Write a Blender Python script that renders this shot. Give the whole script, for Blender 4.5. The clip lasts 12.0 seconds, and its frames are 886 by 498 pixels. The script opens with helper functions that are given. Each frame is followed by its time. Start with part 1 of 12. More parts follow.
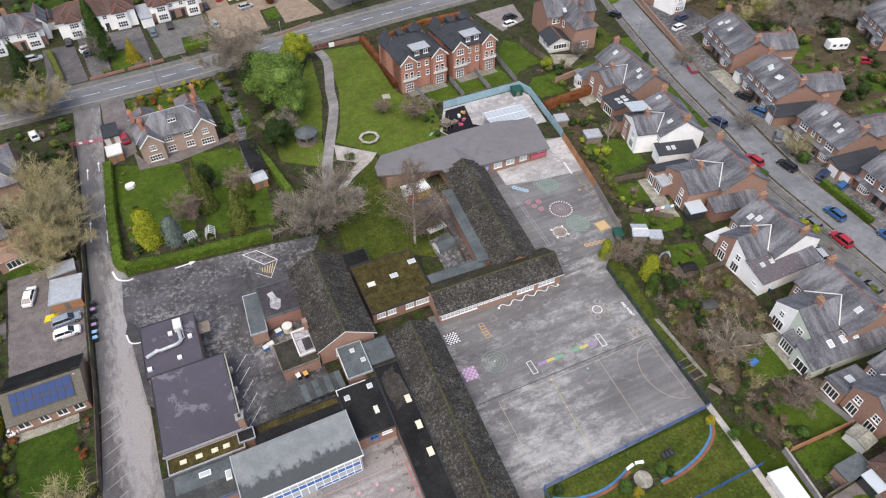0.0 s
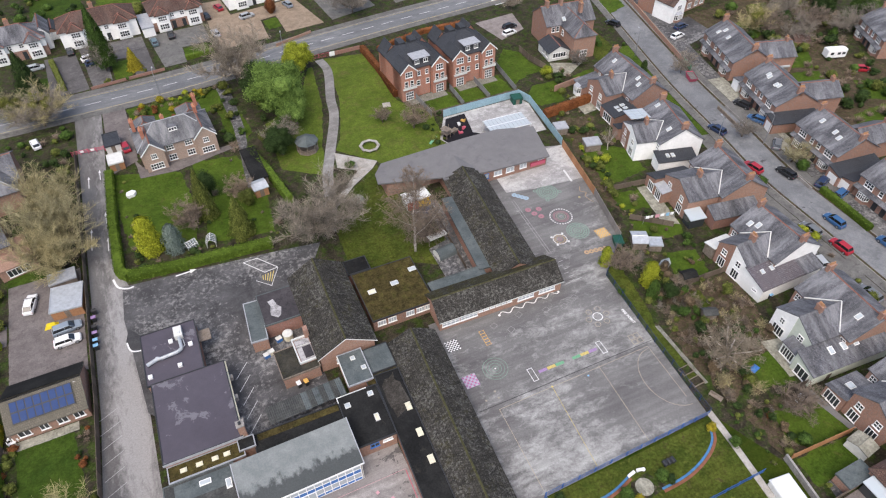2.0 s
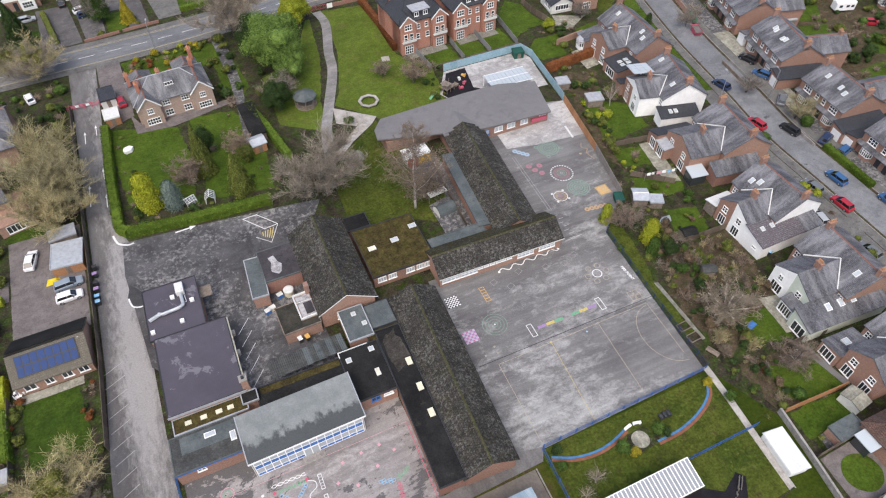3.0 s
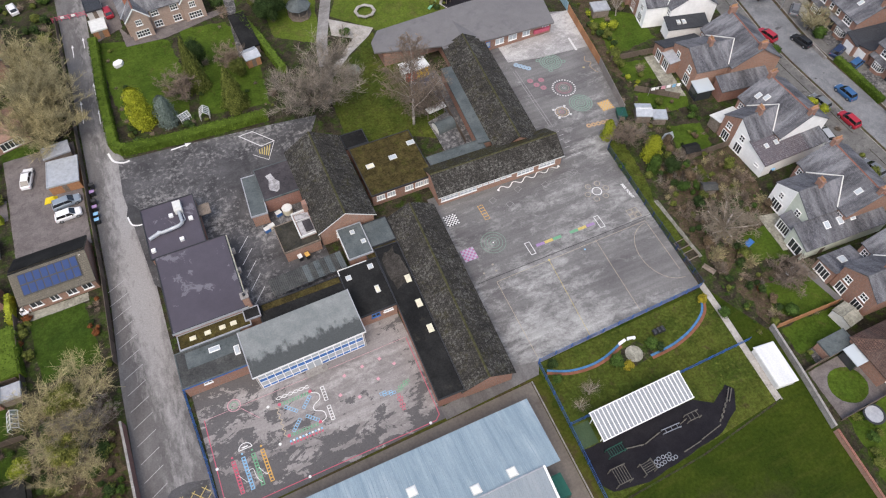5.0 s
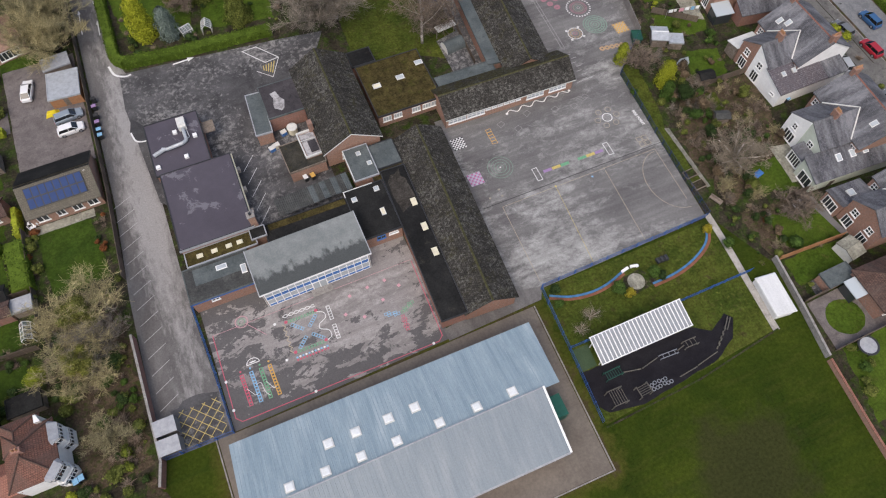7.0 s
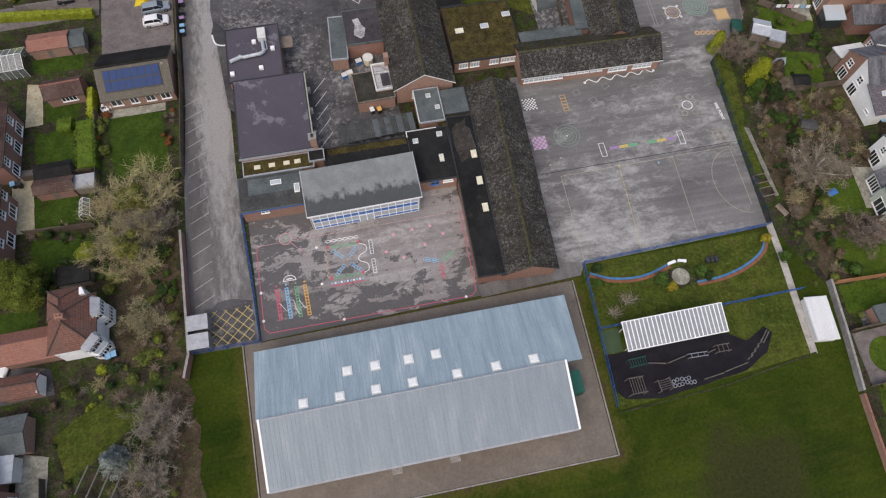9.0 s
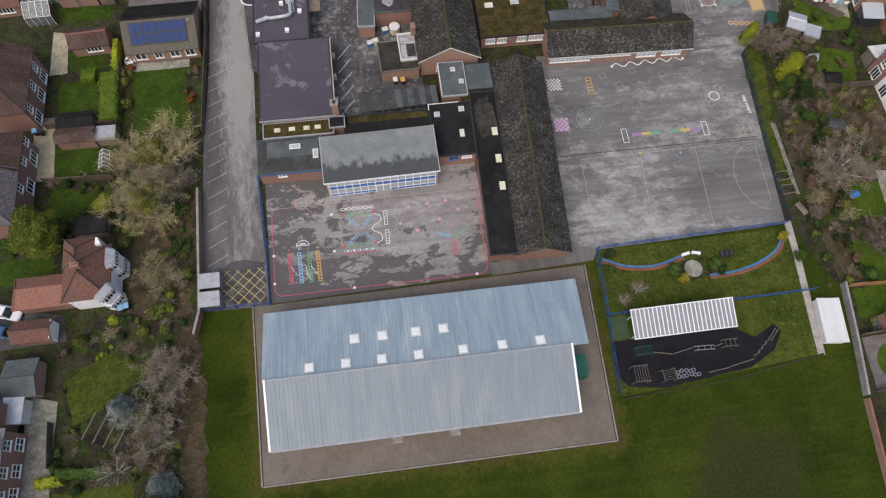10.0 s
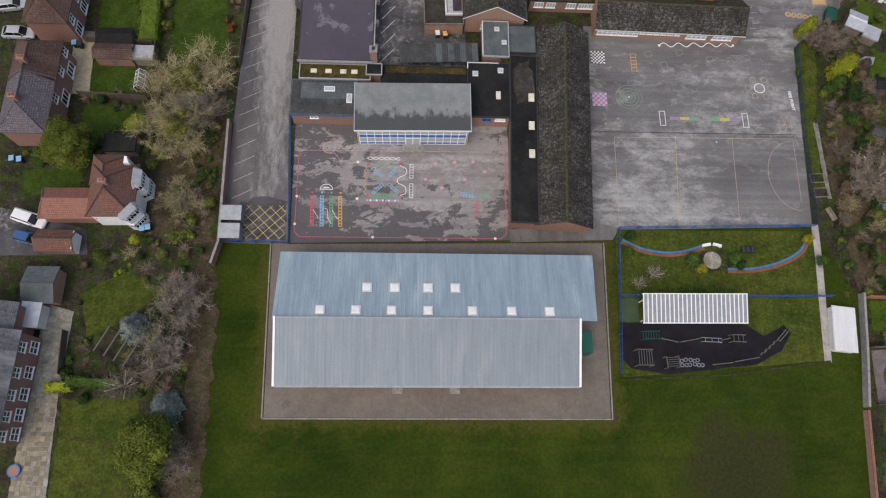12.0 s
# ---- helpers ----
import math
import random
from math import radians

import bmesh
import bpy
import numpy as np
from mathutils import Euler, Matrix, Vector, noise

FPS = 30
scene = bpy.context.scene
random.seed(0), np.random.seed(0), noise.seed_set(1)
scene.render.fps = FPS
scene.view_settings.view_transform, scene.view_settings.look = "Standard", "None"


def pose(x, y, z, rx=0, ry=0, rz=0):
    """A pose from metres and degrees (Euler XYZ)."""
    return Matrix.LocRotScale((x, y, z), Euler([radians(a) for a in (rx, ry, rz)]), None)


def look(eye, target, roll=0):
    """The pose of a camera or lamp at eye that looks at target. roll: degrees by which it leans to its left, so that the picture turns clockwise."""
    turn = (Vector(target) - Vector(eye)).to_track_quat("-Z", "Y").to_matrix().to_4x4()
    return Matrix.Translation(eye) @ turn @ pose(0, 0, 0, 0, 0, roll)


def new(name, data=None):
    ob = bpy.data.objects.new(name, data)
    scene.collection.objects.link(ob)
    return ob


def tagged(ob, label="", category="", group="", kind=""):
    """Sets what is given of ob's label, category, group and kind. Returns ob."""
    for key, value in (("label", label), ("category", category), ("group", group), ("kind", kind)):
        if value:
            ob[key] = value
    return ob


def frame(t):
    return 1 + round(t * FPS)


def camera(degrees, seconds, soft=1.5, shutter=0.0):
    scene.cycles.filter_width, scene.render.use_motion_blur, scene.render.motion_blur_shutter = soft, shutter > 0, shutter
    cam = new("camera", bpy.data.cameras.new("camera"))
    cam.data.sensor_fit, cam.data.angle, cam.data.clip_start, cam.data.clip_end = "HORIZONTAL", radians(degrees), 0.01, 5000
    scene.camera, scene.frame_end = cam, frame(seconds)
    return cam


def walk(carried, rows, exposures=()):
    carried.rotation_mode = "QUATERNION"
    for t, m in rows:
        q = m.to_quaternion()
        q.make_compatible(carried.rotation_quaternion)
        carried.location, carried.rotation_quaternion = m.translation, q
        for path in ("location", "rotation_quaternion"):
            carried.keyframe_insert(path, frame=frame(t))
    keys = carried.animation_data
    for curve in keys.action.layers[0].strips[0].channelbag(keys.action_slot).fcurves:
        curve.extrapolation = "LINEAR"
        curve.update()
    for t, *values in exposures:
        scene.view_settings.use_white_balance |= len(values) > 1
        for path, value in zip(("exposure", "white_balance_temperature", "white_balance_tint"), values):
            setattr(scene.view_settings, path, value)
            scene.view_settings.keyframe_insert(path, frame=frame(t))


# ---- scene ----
# Camera and its flight
cam = camera(68.6, 12.0, 1.18)
PATH = [
    (0, (-1.655, -3.082, 84.027), (-1.102, -1.809, 82.588), -0.7),
    (0.5, (-1.675, -3.07, 84.129), (-1.109, -1.767, 82.721), -0.7),
    (1, (-1.86, -3.337, 84.198), (-1.283, -2.013, 82.814), -0.7),
    (1.5, (-1.878, -3.33, 84.158), (-1.308, -2.022, 82.757), -0.8),
    (2, (-1.798, -3.285, 84.037), (-1.237, -1.994, 82.615), -0.8),
    (2.5, (-1.874, -3.318, 83.869), (-1.329, -2.065, 82.409), -0.7),
    (3, (-1.935, -3.243, 83.87), (-1.412, -2.041, 82.36), -0.7),
    (5, (-1.478, -3.08, 83.839), (-1.042, -2.062, 82.173), -1.0),
    (5.5, (-1.705, -2.99, 83.712), (-1.288, -2.027, 82.009), -0.7),
    (6, (-1.779, -2.959, 83.687), (-1.383, -2.046, 81.952), -0.6),
    (6.5, (-1.894, -2.974, 83.684), (-1.515, -2.105, 81.923), -0.4),
    (8.5, (-2.405, -3.353, 83.501), (-2.184, -2.563, 81.677), 2.3),
    (9, (-2.508, -3.379, 83.449), (-2.319, -2.617, 81.609), 3.1),
    (9.5, (-2.775, -3.334, 83.434), (-2.609, -2.604, 81.579), 4.4),
    (10, (-2.913, -3.506, 83.396), (-2.766, -2.805, 81.528), 5.1),
    (10.5, (-3.027, -3.461, 83.426), (-2.888, -2.794, 81.546), 5.7),
    (11, (-3.225, -3.446, 83.51), (-3.113, -2.806, 81.618), 7.4),
    (11.5, (-3.327, -3.548, 83.546), (-3.237, -2.934, 81.645), 8.9),
    (12, (-3.373, -3.653, 83.502), (-3.28, -3.064, 81.593), 9.5),
]
EXPOSURES = [(0.0, 1.12, 6500, 10), (3.0, 1.11, 6500, 10), (5.0, 1.00, 6540, 10), (6.5, 0.80, 6600, 10.5), (8.5, 0.61, 6660, 11), (9.5, 0.60, 6660, 11), (12.0, 0.52, 6660, 11)]
walk(cam, [(t, look(eye, target, roll)) for t, eye, target, roll in PATH], EXPOSURES)

# World and sun: a bright overcast sky
SUN_UP, SUN_ROUND = 58.0, 215.0
world = bpy.data.worlds.new("sky")
world.use_nodes = True
scene.world = world
wn = world.node_tree
sky = wn.nodes.new("ShaderNodeTexSky")
sky.sky_type, sky.sun_disc = "NISHITA", False
sky.sun_elevation, sky.sun_rotation = radians(SUN_UP), radians(SUN_ROUND)
sky.air_density, sky.dust_density, sky.ozone_density = 1.0, 4.2, 1.0
wn.links.new(sky.outputs["Color"], wn.nodes["Background"].inputs["Color"])
wn.nodes["Background"].inputs["Strength"].default_value = 0.12
sun_data = bpy.data.lights.new("sun", "SUN")
sun_data.energy, sun_data.angle, sun_data.color = 0.6, radians(60), (1.0, 0.97, 0.93)
sun = new("sun", sun_data)
sun.rotation_euler = (radians(90 - SUN_UP), 0, radians(180 - SUN_ROUND))


# ---- tools ----
class Geo:
    """Gathers corners and faces for one mesh."""

    def __init__(self):
        self.v, self.f = [], []

    def face(self, *pts):
        n = len(self.v)
        self.v += [tuple(p) for p in pts]
        self.f.append(tuple(range(n, n + len(pts))))
        return self

    def mesh(self, pts, faces):
        n = len(self.v)
        self.v += [tuple(p) for p in pts]
        self.f += [tuple(i + n for i in f) for f in faces]
        return self

    def box(self, x0, y0, z0, x1, y1, z1):
        p = [(x, y, z) for z in (z0, z1) for x, y in ((x0, y0), (x1, y0), (x1, y1), (x0, y1))]
        return self.mesh(p, [(3, 2, 1, 0), (4, 5, 6, 7), (0, 1, 5, 4), (1, 2, 6, 5), (2, 3, 7, 6), (3, 0, 4, 7)])

    def obox(self, cx, cy, z0, sx, sy, z1, turn):
        """A box turned round z by degrees."""
        c, s = math.cos(radians(turn)), math.sin(radians(turn))
        q = [(cx + c * x - s * y, cy + s * x + c * y) for x, y in ((-sx / 2, -sy / 2), (sx / 2, -sy / 2), (sx / 2, sy / 2), (-sx / 2, sy / 2))]
        return self.prism(q, z0, z1)

    def prism(self, plan, z0, z1):
        """A plan outline, anticlockwise, raised from z0 to z1."""
        n = len(plan)
        p = [(x, y, z0) for x, y in plan] + [(x, y, z1) for x, y in plan]
        f = [tuple(reversed(range(n))), tuple(range(n, 2 * n))]
        return self.mesh(p, f + [(i, (i + 1) % n, n + (i + 1) % n, n + i) for i in range(n)])

    def tube(self, a, b, r0, r1, n=6):
        a, b = Vector(a), Vector(b)
        d = (b - a).normalized() if (b - a).length > 1e-6 else Vector((0, 0, 1))
        u = d.orthogonal().normalized()
        w = d.cross(u)
        ring = [(math.cos(2 * math.pi * i / n), math.sin(2 * math.pi * i / n)) for i in range(n)]
        p = [a + (u * c + w * s) * r0 for c, s in ring] + [b + (u * c + w * s) * r1 for c, s in ring]
        return self.mesh(p, [(i, (i + 1) % n, n + (i + 1) % n, n + i) for i in range(n)] + [tuple(reversed(range(n))), tuple(range(n, 2 * n))])

    def disc(self, cx, cy, z, r, n=20, inner=0.0):
        ring = [(math.cos(2 * math.pi * i / n), math.sin(2 * math.pi * i / n)) for i in range(n)]
        if not inner:
            return self.face(*[(cx + r * c, cy + r * s, z) for c, s in ring])
        p = [(cx + q * c, cy + q * s, z) for q in (inner, r) for c, s in ring]
        return self.mesh(p, [(i, n + i, n + (i + 1) % n, (i + 1) % n) for i in range(n)])

    def data(self, name, material, uv=True, smooth=False):
        me = bpy.data.meshes.new(name)
        me.from_pydata(self.v, [], self.f)
        if uv and self.f:
            layer = me.uv_layers.new(name="UVMap")
            co = np.array(self.v)
            out = np.zeros((len(me.loops), 2), np.float32)
            for pl in me.polygons:
                n = pl.normal
                t = Vector((0, 0, 1)).cross(n)
                t = Vector((1, 0, 0)) if t.length < 0.05 else t.normalized()
                b = n.cross(t)
                idx = list(pl.vertices)
                out[pl.loop_start:pl.loop_start + len(idx), 0] = co[idx] @ np.array(t)
                out[pl.loop_start:pl.loop_start + len(idx), 1] = co[idx] @ np.array(b)
            layer.data.foreach_set("uv", out.ravel())
        if smooth:
            me.polygons.foreach_set("use_smooth", [True] * len(me.polygons))
        me.materials.append(material)
        return me


def part(name, geo, material, parent, label="", uv=True, smooth=False):
    """Links a mesh as one object under a thing or under a part."""
    ob = new(name, geo.data(name, material, uv, smooth) if isinstance(geo, Geo) else geo)
    ob.parent = parent
    return tagged(ob, label)


def thing(name, x, y, z, turn, label, category, group="", kind=""):
    ob = new(name)
    ob.empty_display_size = 0.3
    ob.matrix_basis = pose(x, y, z, 0, 0, turn)
    return tagged(ob, label, category, group, kind)


def whole(name, geo, material, label, category, kind="", group="", uv=True, smooth=False):
    """A thing or a piece of the setting that is one mesh, in world coordinates."""
    return tagged(new(name, geo.data(name, material, uv, smooth)), label, category, group, kind)


CACHE = {}


def cached(key, make):
    if key not in CACHE:
        CACHE[key] = make()
    return CACHE[key]


def ribbon(pts, half, z, side=0.0):
    """A flat strip along a smoothed line of (x, y)."""
    pts = smooth_line(pts)
    g, left, right = Geo(), [], []
    for i, p in enumerate(pts):
        a, b = Vector(pts[max(i - 1, 0)]), Vector(pts[min(i + 1, len(pts) - 1)])
        n = (b - a).normalized()
        n = Vector((-n.y, n.x))
        left.append(Vector(p) + n * (side + half))
        right.append(Vector(p) + n * (side - half))
    for i in range(len(pts) - 1):
        g.face((*right[i], z), (*right[i + 1], z), (*left[i + 1], z), (*left[i], z))
    return g


def smooth_line(pts, steps=6):
    """A Catmull-Rom line through the points."""
    if len(pts) < 3:
        return [tuple(p) for p in pts]
    out = []
    q = [pts[0], *pts, pts[-1]]
    for i in range(1, len(q) - 2):
        p0, p1, p2, p3 = (np.array(p, float) for p in q[i - 1:i + 3])
        for k in range(steps):
            t = k / steps
            out.append(tuple(0.5 * (2 * p1 + (p2 - p0) * t + (2 * p0 - 5 * p1 + 4 * p2 - p3) * t**2 + (3 * p1 - p0 - 3 * p2 + p3) * t**3)))
    return out + [tuple(pts[-1])]


def sheet(pts, z, ragged=0.0, seed=0):
    """A flat sheet from an outline; ragged makes its edge wander by metres."""
    rnd = random.Random(seed)
    line = []
    for i, p in enumerate(pts):
        a, b = Vector(p), Vector(pts[(i + 1) % len(pts)])
        n = max(1, int((b - a).length / 0.8)) if ragged else 1
        for k in range(n):
            q = a.lerp(b, k / n)
            line.append((q.x + rnd.uniform(-ragged, ragged), q.y + rnd.uniform(-ragged, ragged), z))
    return Geo().face(*line)


# ---- materials ----
def nodes_of(name):
    m = bpy.data.materials.new(name)
    m.use_nodes = True
    t = m.node_tree
    b = t.nodes["Principled BSDF"]
    b.inputs["Specular IOR Level"].default_value = 0.12
    return m, t, b


def noise_node(t, vec, scale, detail=4.0, rough=0.6, distort=0.0):
    n = t.nodes.new("ShaderNodeTexNoise")
    n.inputs["Scale"].default_value, n.inputs["Detail"].default_value = scale, detail
    n.inputs["Roughness"].default_value, n.inputs["Distortion"].default_value = rough, distort
    t.links.new(vec, n.inputs["Vector"])
    return n.outputs["Fac"]


def ramp(t, fac, lo, hi, c0, c1):
    """Colour c0 below lo to c1 above hi."""
    r = t.nodes.new("ShaderNodeValToRGB")
    r.color_ramp.elements[0].position, r.color_ramp.elements[1].position = lo, hi
    r.color_ramp.elements[0].color, r.color_ramp.elements[1].color = (*c0, 1), (*c1, 1)
    t.links.new(fac, r.inputs["Fac"])
    return r.outputs["Color"]


def blend(t, fac, a, b, how="MIX"):
    m = t.nodes.new("ShaderNodeMix")
    m.data_type, m.blend_type = "RGBA", how
    for sock, val in ((m.inputs[0], fac), (m.inputs[6], a), (m.inputs[7], b)):
        if isinstance(val, (int, float)):
            sock.default_value = val
        elif isinstance(val, tuple):
            sock.default_value = (*val, 1)
        else:
            t.links.new(val, sock)
    return m.outputs[2]


def stretched(t, vec, scale, turn=0.0):
    m = t.nodes.new("ShaderNodeMapping")
    m.inputs["Scale"].default_value = scale
    m.inputs["Rotation"].default_value = (0, 0, radians(turn))
    t.links.new(vec, m.inputs["Vector"])
    return m.outputs["Vector"]


def place_of(t, local=False):
    """World position, or the UV laid along each face in metres."""
    if local:
        return t.nodes.new("ShaderNodeTexCoord").outputs["UV"]
    return t.nodes.new("ShaderNodeNewGeometry").outputs["Position"]


def relief(t, bsdf, fac, strength, dist=0.02):
    b = t.nodes.new("ShaderNodeBump")
    b.inputs["Strength"].default_value, b.inputs["Distance"].default_value = strength, dist
    t.links.new(fac, b.inputs["Height"])
    t.links.new(b.outputs["Normal"], bsdf.inputs["Normal"])


def surface(name, c0, c1, c2=None, big=0.25, fine=5.0, rough=0.9, patch=(0.52, 0.68), bump=0.3, metal=0.0, spec=0.1, grain=0.35, along=None, speck=None):
    """Two-scale surface: broad drift c0 to c1, patches of c2, fine grain; along draws the patches out that way."""
    m, t, b = nodes_of(name)
    pos = place_of(t)
    pos_big = stretched(t, pos, {None: (1, 1, 1), "x": (0.3, 1.3, 1), "y": (1.3, 0.3, 1)}[along])
    col = ramp(t, noise_node(t, pos_big, big, 5, 0.65), 0.35, 0.65, c0, c1)
    if c2:
        mask = ramp(t, noise_node(t, pos_big, big * 2.7, 8, 0.7, 0.4), patch[0], patch[1], (0, 0, 0), (1, 1, 1))
        col = blend(t, mask, col, c2)
    if speck:
        col = blend(t, ramp(t, noise_node(t, pos, 1.3, 7, 0.8, 0.3), 0.56, 0.66, (0, 0, 0), (0.8, 0.8, 0.8)), col, speck)
    g = noise_node(t, pos, fine, 6, 0.75)
    mid = noise_node(t, pos_big, 0.7, 5, 0.7)
    lo, hi = 1 - grain, 1 + grain
    col = blend(t, 1.0, col, ramp(t, g, 0.3, 0.7, (lo, lo, lo), (hi, hi, hi)), "MULTIPLY")
    col = blend(t, 1.0, col, ramp(t, mid, 0.3, 0.7, (1 - 0.7 * grain,) * 3, (1 + 0.7 * grain,) * 3), "MULTIPLY")
    t.links.new(col, b.inputs["Base Color"])
    b.inputs["Roughness"].default_value, b.inputs["Metallic"].default_value = rough, metal
    b.inputs["Specular IOR Level"].default_value = spec
    relief(t, b, g, bump)
    return m


def courses(name, c0, c1, c2, row=0.25, width=0.35, mortar=0.012, joint=(0.05, 0.05, 0.05), spot=None, spot_at=(0.6, 0.68), rough=0.85, streak=0.4, spec=0.12, tint=0.25, soot=0.0):
    """Slates, tiles or bricks laid in courses along each face, weathered."""
    m, t, b = nodes_of(name)
    uv, pos = place_of(t, True), place_of(t)
    br = t.nodes.new("ShaderNodeTexBrick")
    for key, val in (("Scale", 1.0), ("Mortar Size", mortar), ("Brick Width", width), ("Row Height", row), ("Bias", 0.0)):
        br.inputs[key].default_value = val
    br.inputs["Color1"].default_value, br.inputs["Color2"].default_value, br.inputs["Mortar"].default_value = (*c0, 1), (*c1, 1), (*joint, 1)
    t.links.new(uv, br.inputs["Vector"])
    wear = ramp(t, noise_node(t, stretched(t, uv, (1.0, streak, 1)), 0.55, 6, 0.7), 0.42, 0.66, (0, 0, 0), (1, 1, 1))
    col = blend(t, wear, br.outputs["Color"], c2)
    if spot:
        col = blend(t, ramp(t, noise_node(t, pos, 3.4, 4, 0.75), spot_at[0], spot_at[1], (0, 0, 0), (1, 1, 1)), col, spot)
    if soot:
        col = blend(t, 1.0, col, ramp(t, noise_node(t, stretched(t, uv, (0.9, 0.22, 1)), 0.5, 8, 0.7, 0.4), 0.40, 0.60, (1 - soot,) * 3, (1.12, 1.12, 1.12)), "MULTIPLY")
    g = noise_node(t, pos, 4.0, 5, 0.8)
    lo, hi = 1 - tint, 1 + tint
    col = blend(t, 1.0, col, ramp(t, g, 0.3, 0.7, (lo, lo, lo), (hi, hi, hi)), "MULTIPLY")
    t.links.new(col, b.inputs["Base Color"])
    b.inputs["Roughness"].default_value = rough
    b.inputs["Specular IOR Level"].default_value = spec
    relief(t, b, br.outputs["Fac"], 0.4, -0.02)
    return m


def plain(name, c, rough=0.6, metal=0.0, spec=0.2, vary=0.12, scale=1.5):
    m, t, b = nodes_of(name)
    lo, hi = 1 - vary, 1 + vary
    n = noise_node(t, place_of(t), scale, 5, 0.7)
    col = blend(t, 1.0, c, ramp(t, n, 0.3, 0.7, (lo, lo, lo), (hi, hi, hi)), "MULTIPLY")
    t.links.new(col, b.inputs["Base Color"])
    b.inputs["Roughness"].default_value, b.inputs["Metallic"].default_value = rough, metal
    b.inputs["Specular IOR Level"].default_value = spec
    return m


def leafy(name, c0, c1, rough=0.75, through_light=0.1):
    """Leaves or twigs: each island its own shade."""
    m, t, b = nodes_of(name)
    geo = t.nodes.new("ShaderNodeNewGeometry")
    info = t.nodes.new("ShaderNodeObjectInfo")
    col = ramp(t, geo.outputs["Random Per Island"], 0.0, 1.0, tuple(v * 0.6 for v in c0), tuple(v * 1.1 for v in c1))
    col = blend(t, ramp(t, noise_node(t, geo.outputs["Position"], 0.9, 3), 0.35, 0.65, (0.45, 0.45, 0.45), (0, 0, 0)), col, tuple(v * 0.35 for v in c0))
    shade = ramp(t, info.outputs["Random"], 0.0, 1.0, (0.8, 0.8, 0.8), (1.15, 1.1, 1.0))
    col = blend(t, 1.0, col, shade, "MULTIPLY")
    t.links.new(col, b.inputs["Base Color"])
    b.inputs["Roughness"].default_value = rough
    b.inputs["Specular IOR Level"].default_value = 0.06
    return m


def paint_random(name, c0, c1, rough=0.7, scale=3.0):
    """Boards and panels: each object its own shade, with stains."""
    m, t, b = nodes_of(name)
    info = t.nodes.new("ShaderNodeObjectInfo")
    col = ramp(t, info.outputs["Random"], 0.0, 1.0, c0, c1)
    n = noise_node(t, place_of(t), scale, 6, 0.75)
    col = blend(t, 1.0, col, ramp(t, n, 0.3, 0.7, (0.75, 0.75, 0.75), (1.2, 1.2, 1.2)), "MULTIPLY")
    t.links.new(col, b.inputs["Base Color"])
    b.inputs["Roughness"].default_value = rough
    return m


def centre_of(t, pos, lean):
    """Distance from a spot on the ground, 1 at the given radii."""
    cx, cy, rx, ry = lean
    m = t.nodes.new("ShaderNodeMapping")
    m.inputs["Location"].default_value = (-cx / rx, -cy / ry, 0)
    m.inputs["Scale"].default_value = (1 / rx, 1 / ry, 0)
    t.links.new(pos, m.inputs["Vector"])
    n = t.nodes.new("ShaderNodeVectorMath")
    n.operation = "LENGTH"
    t.links.new(m.outputs["Vector"], n.inputs[0])
    return n.outputs["Value"]


def sum_of(t, a, b, k, c=0.0):
    """a + k * b + c."""
    m = t.nodes.new("ShaderNodeMath")
    m.operation, m.inputs[1].default_value = "MULTIPLY_ADD", k
    t.links.new(b, m.inputs[0])
    t.links.new(a, m.inputs[2])
    n = t.nodes.new("ShaderNodeMath")
    n.operation, n.inputs[1].default_value = "ADD", c
    t.links.new(m.outputs[0], n.inputs[0])
    return n.outputs[0]


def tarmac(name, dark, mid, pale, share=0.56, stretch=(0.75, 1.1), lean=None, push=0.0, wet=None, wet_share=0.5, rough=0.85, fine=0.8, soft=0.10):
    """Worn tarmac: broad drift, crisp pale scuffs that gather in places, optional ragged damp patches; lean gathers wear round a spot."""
    m, t, b = nodes_of(name)
    pos = place_of(t)
    flat = stretched(t, pos, (*stretch, 1))
    col = ramp(t, noise_node(t, flat, 0.22, 9, 0.68, 0.3), 0.38, 0.62, dark, mid)
    scuff = sum_of(t, noise_node(t, flat, fine, 12, 0.74, 0.25), noise_node(t, flat, 0.075, 4, 0.55), 0.75, -0.375)
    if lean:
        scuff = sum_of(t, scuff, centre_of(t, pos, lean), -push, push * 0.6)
    col = blend(t, ramp(t, scuff, share - soft * 0.8, share + soft * 1.2, (0, 0, 0), (0.85, 0.85, 0.85)), col, pale)
    if wet:
        damp = sum_of(t, noise_node(t, stretched(t, pos, (0.5, 1.0, 1)), 0.24, 10, 0.66, 0.5), noise_node(t, pos, 1.6, 6, 0.7), 0.25, -0.125)
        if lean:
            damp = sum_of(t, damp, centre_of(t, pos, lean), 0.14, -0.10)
        mask = ramp(t, damp, wet_share, wet_share + 0.018, (0, 0, 0), (0.92, 0.92, 0.92))
        col = blend(t, mask, col, wet)
    g = noise_node(t, pos, 4.0, 8, 0.8)
    col = blend(t, 1.0, col, ramp(t, g, 0.3, 0.7, (0.74, 0.74, 0.74), (1.24, 1.24, 1.24)), "MULTIPLY")
    t.links.new(col, b.inputs["Base Color"])
    b.inputs["Roughness"].default_value = rough
    b.inputs["Specular IOR Level"].default_value = 0.1
    relief(t, b, g, 0.3)
    return m


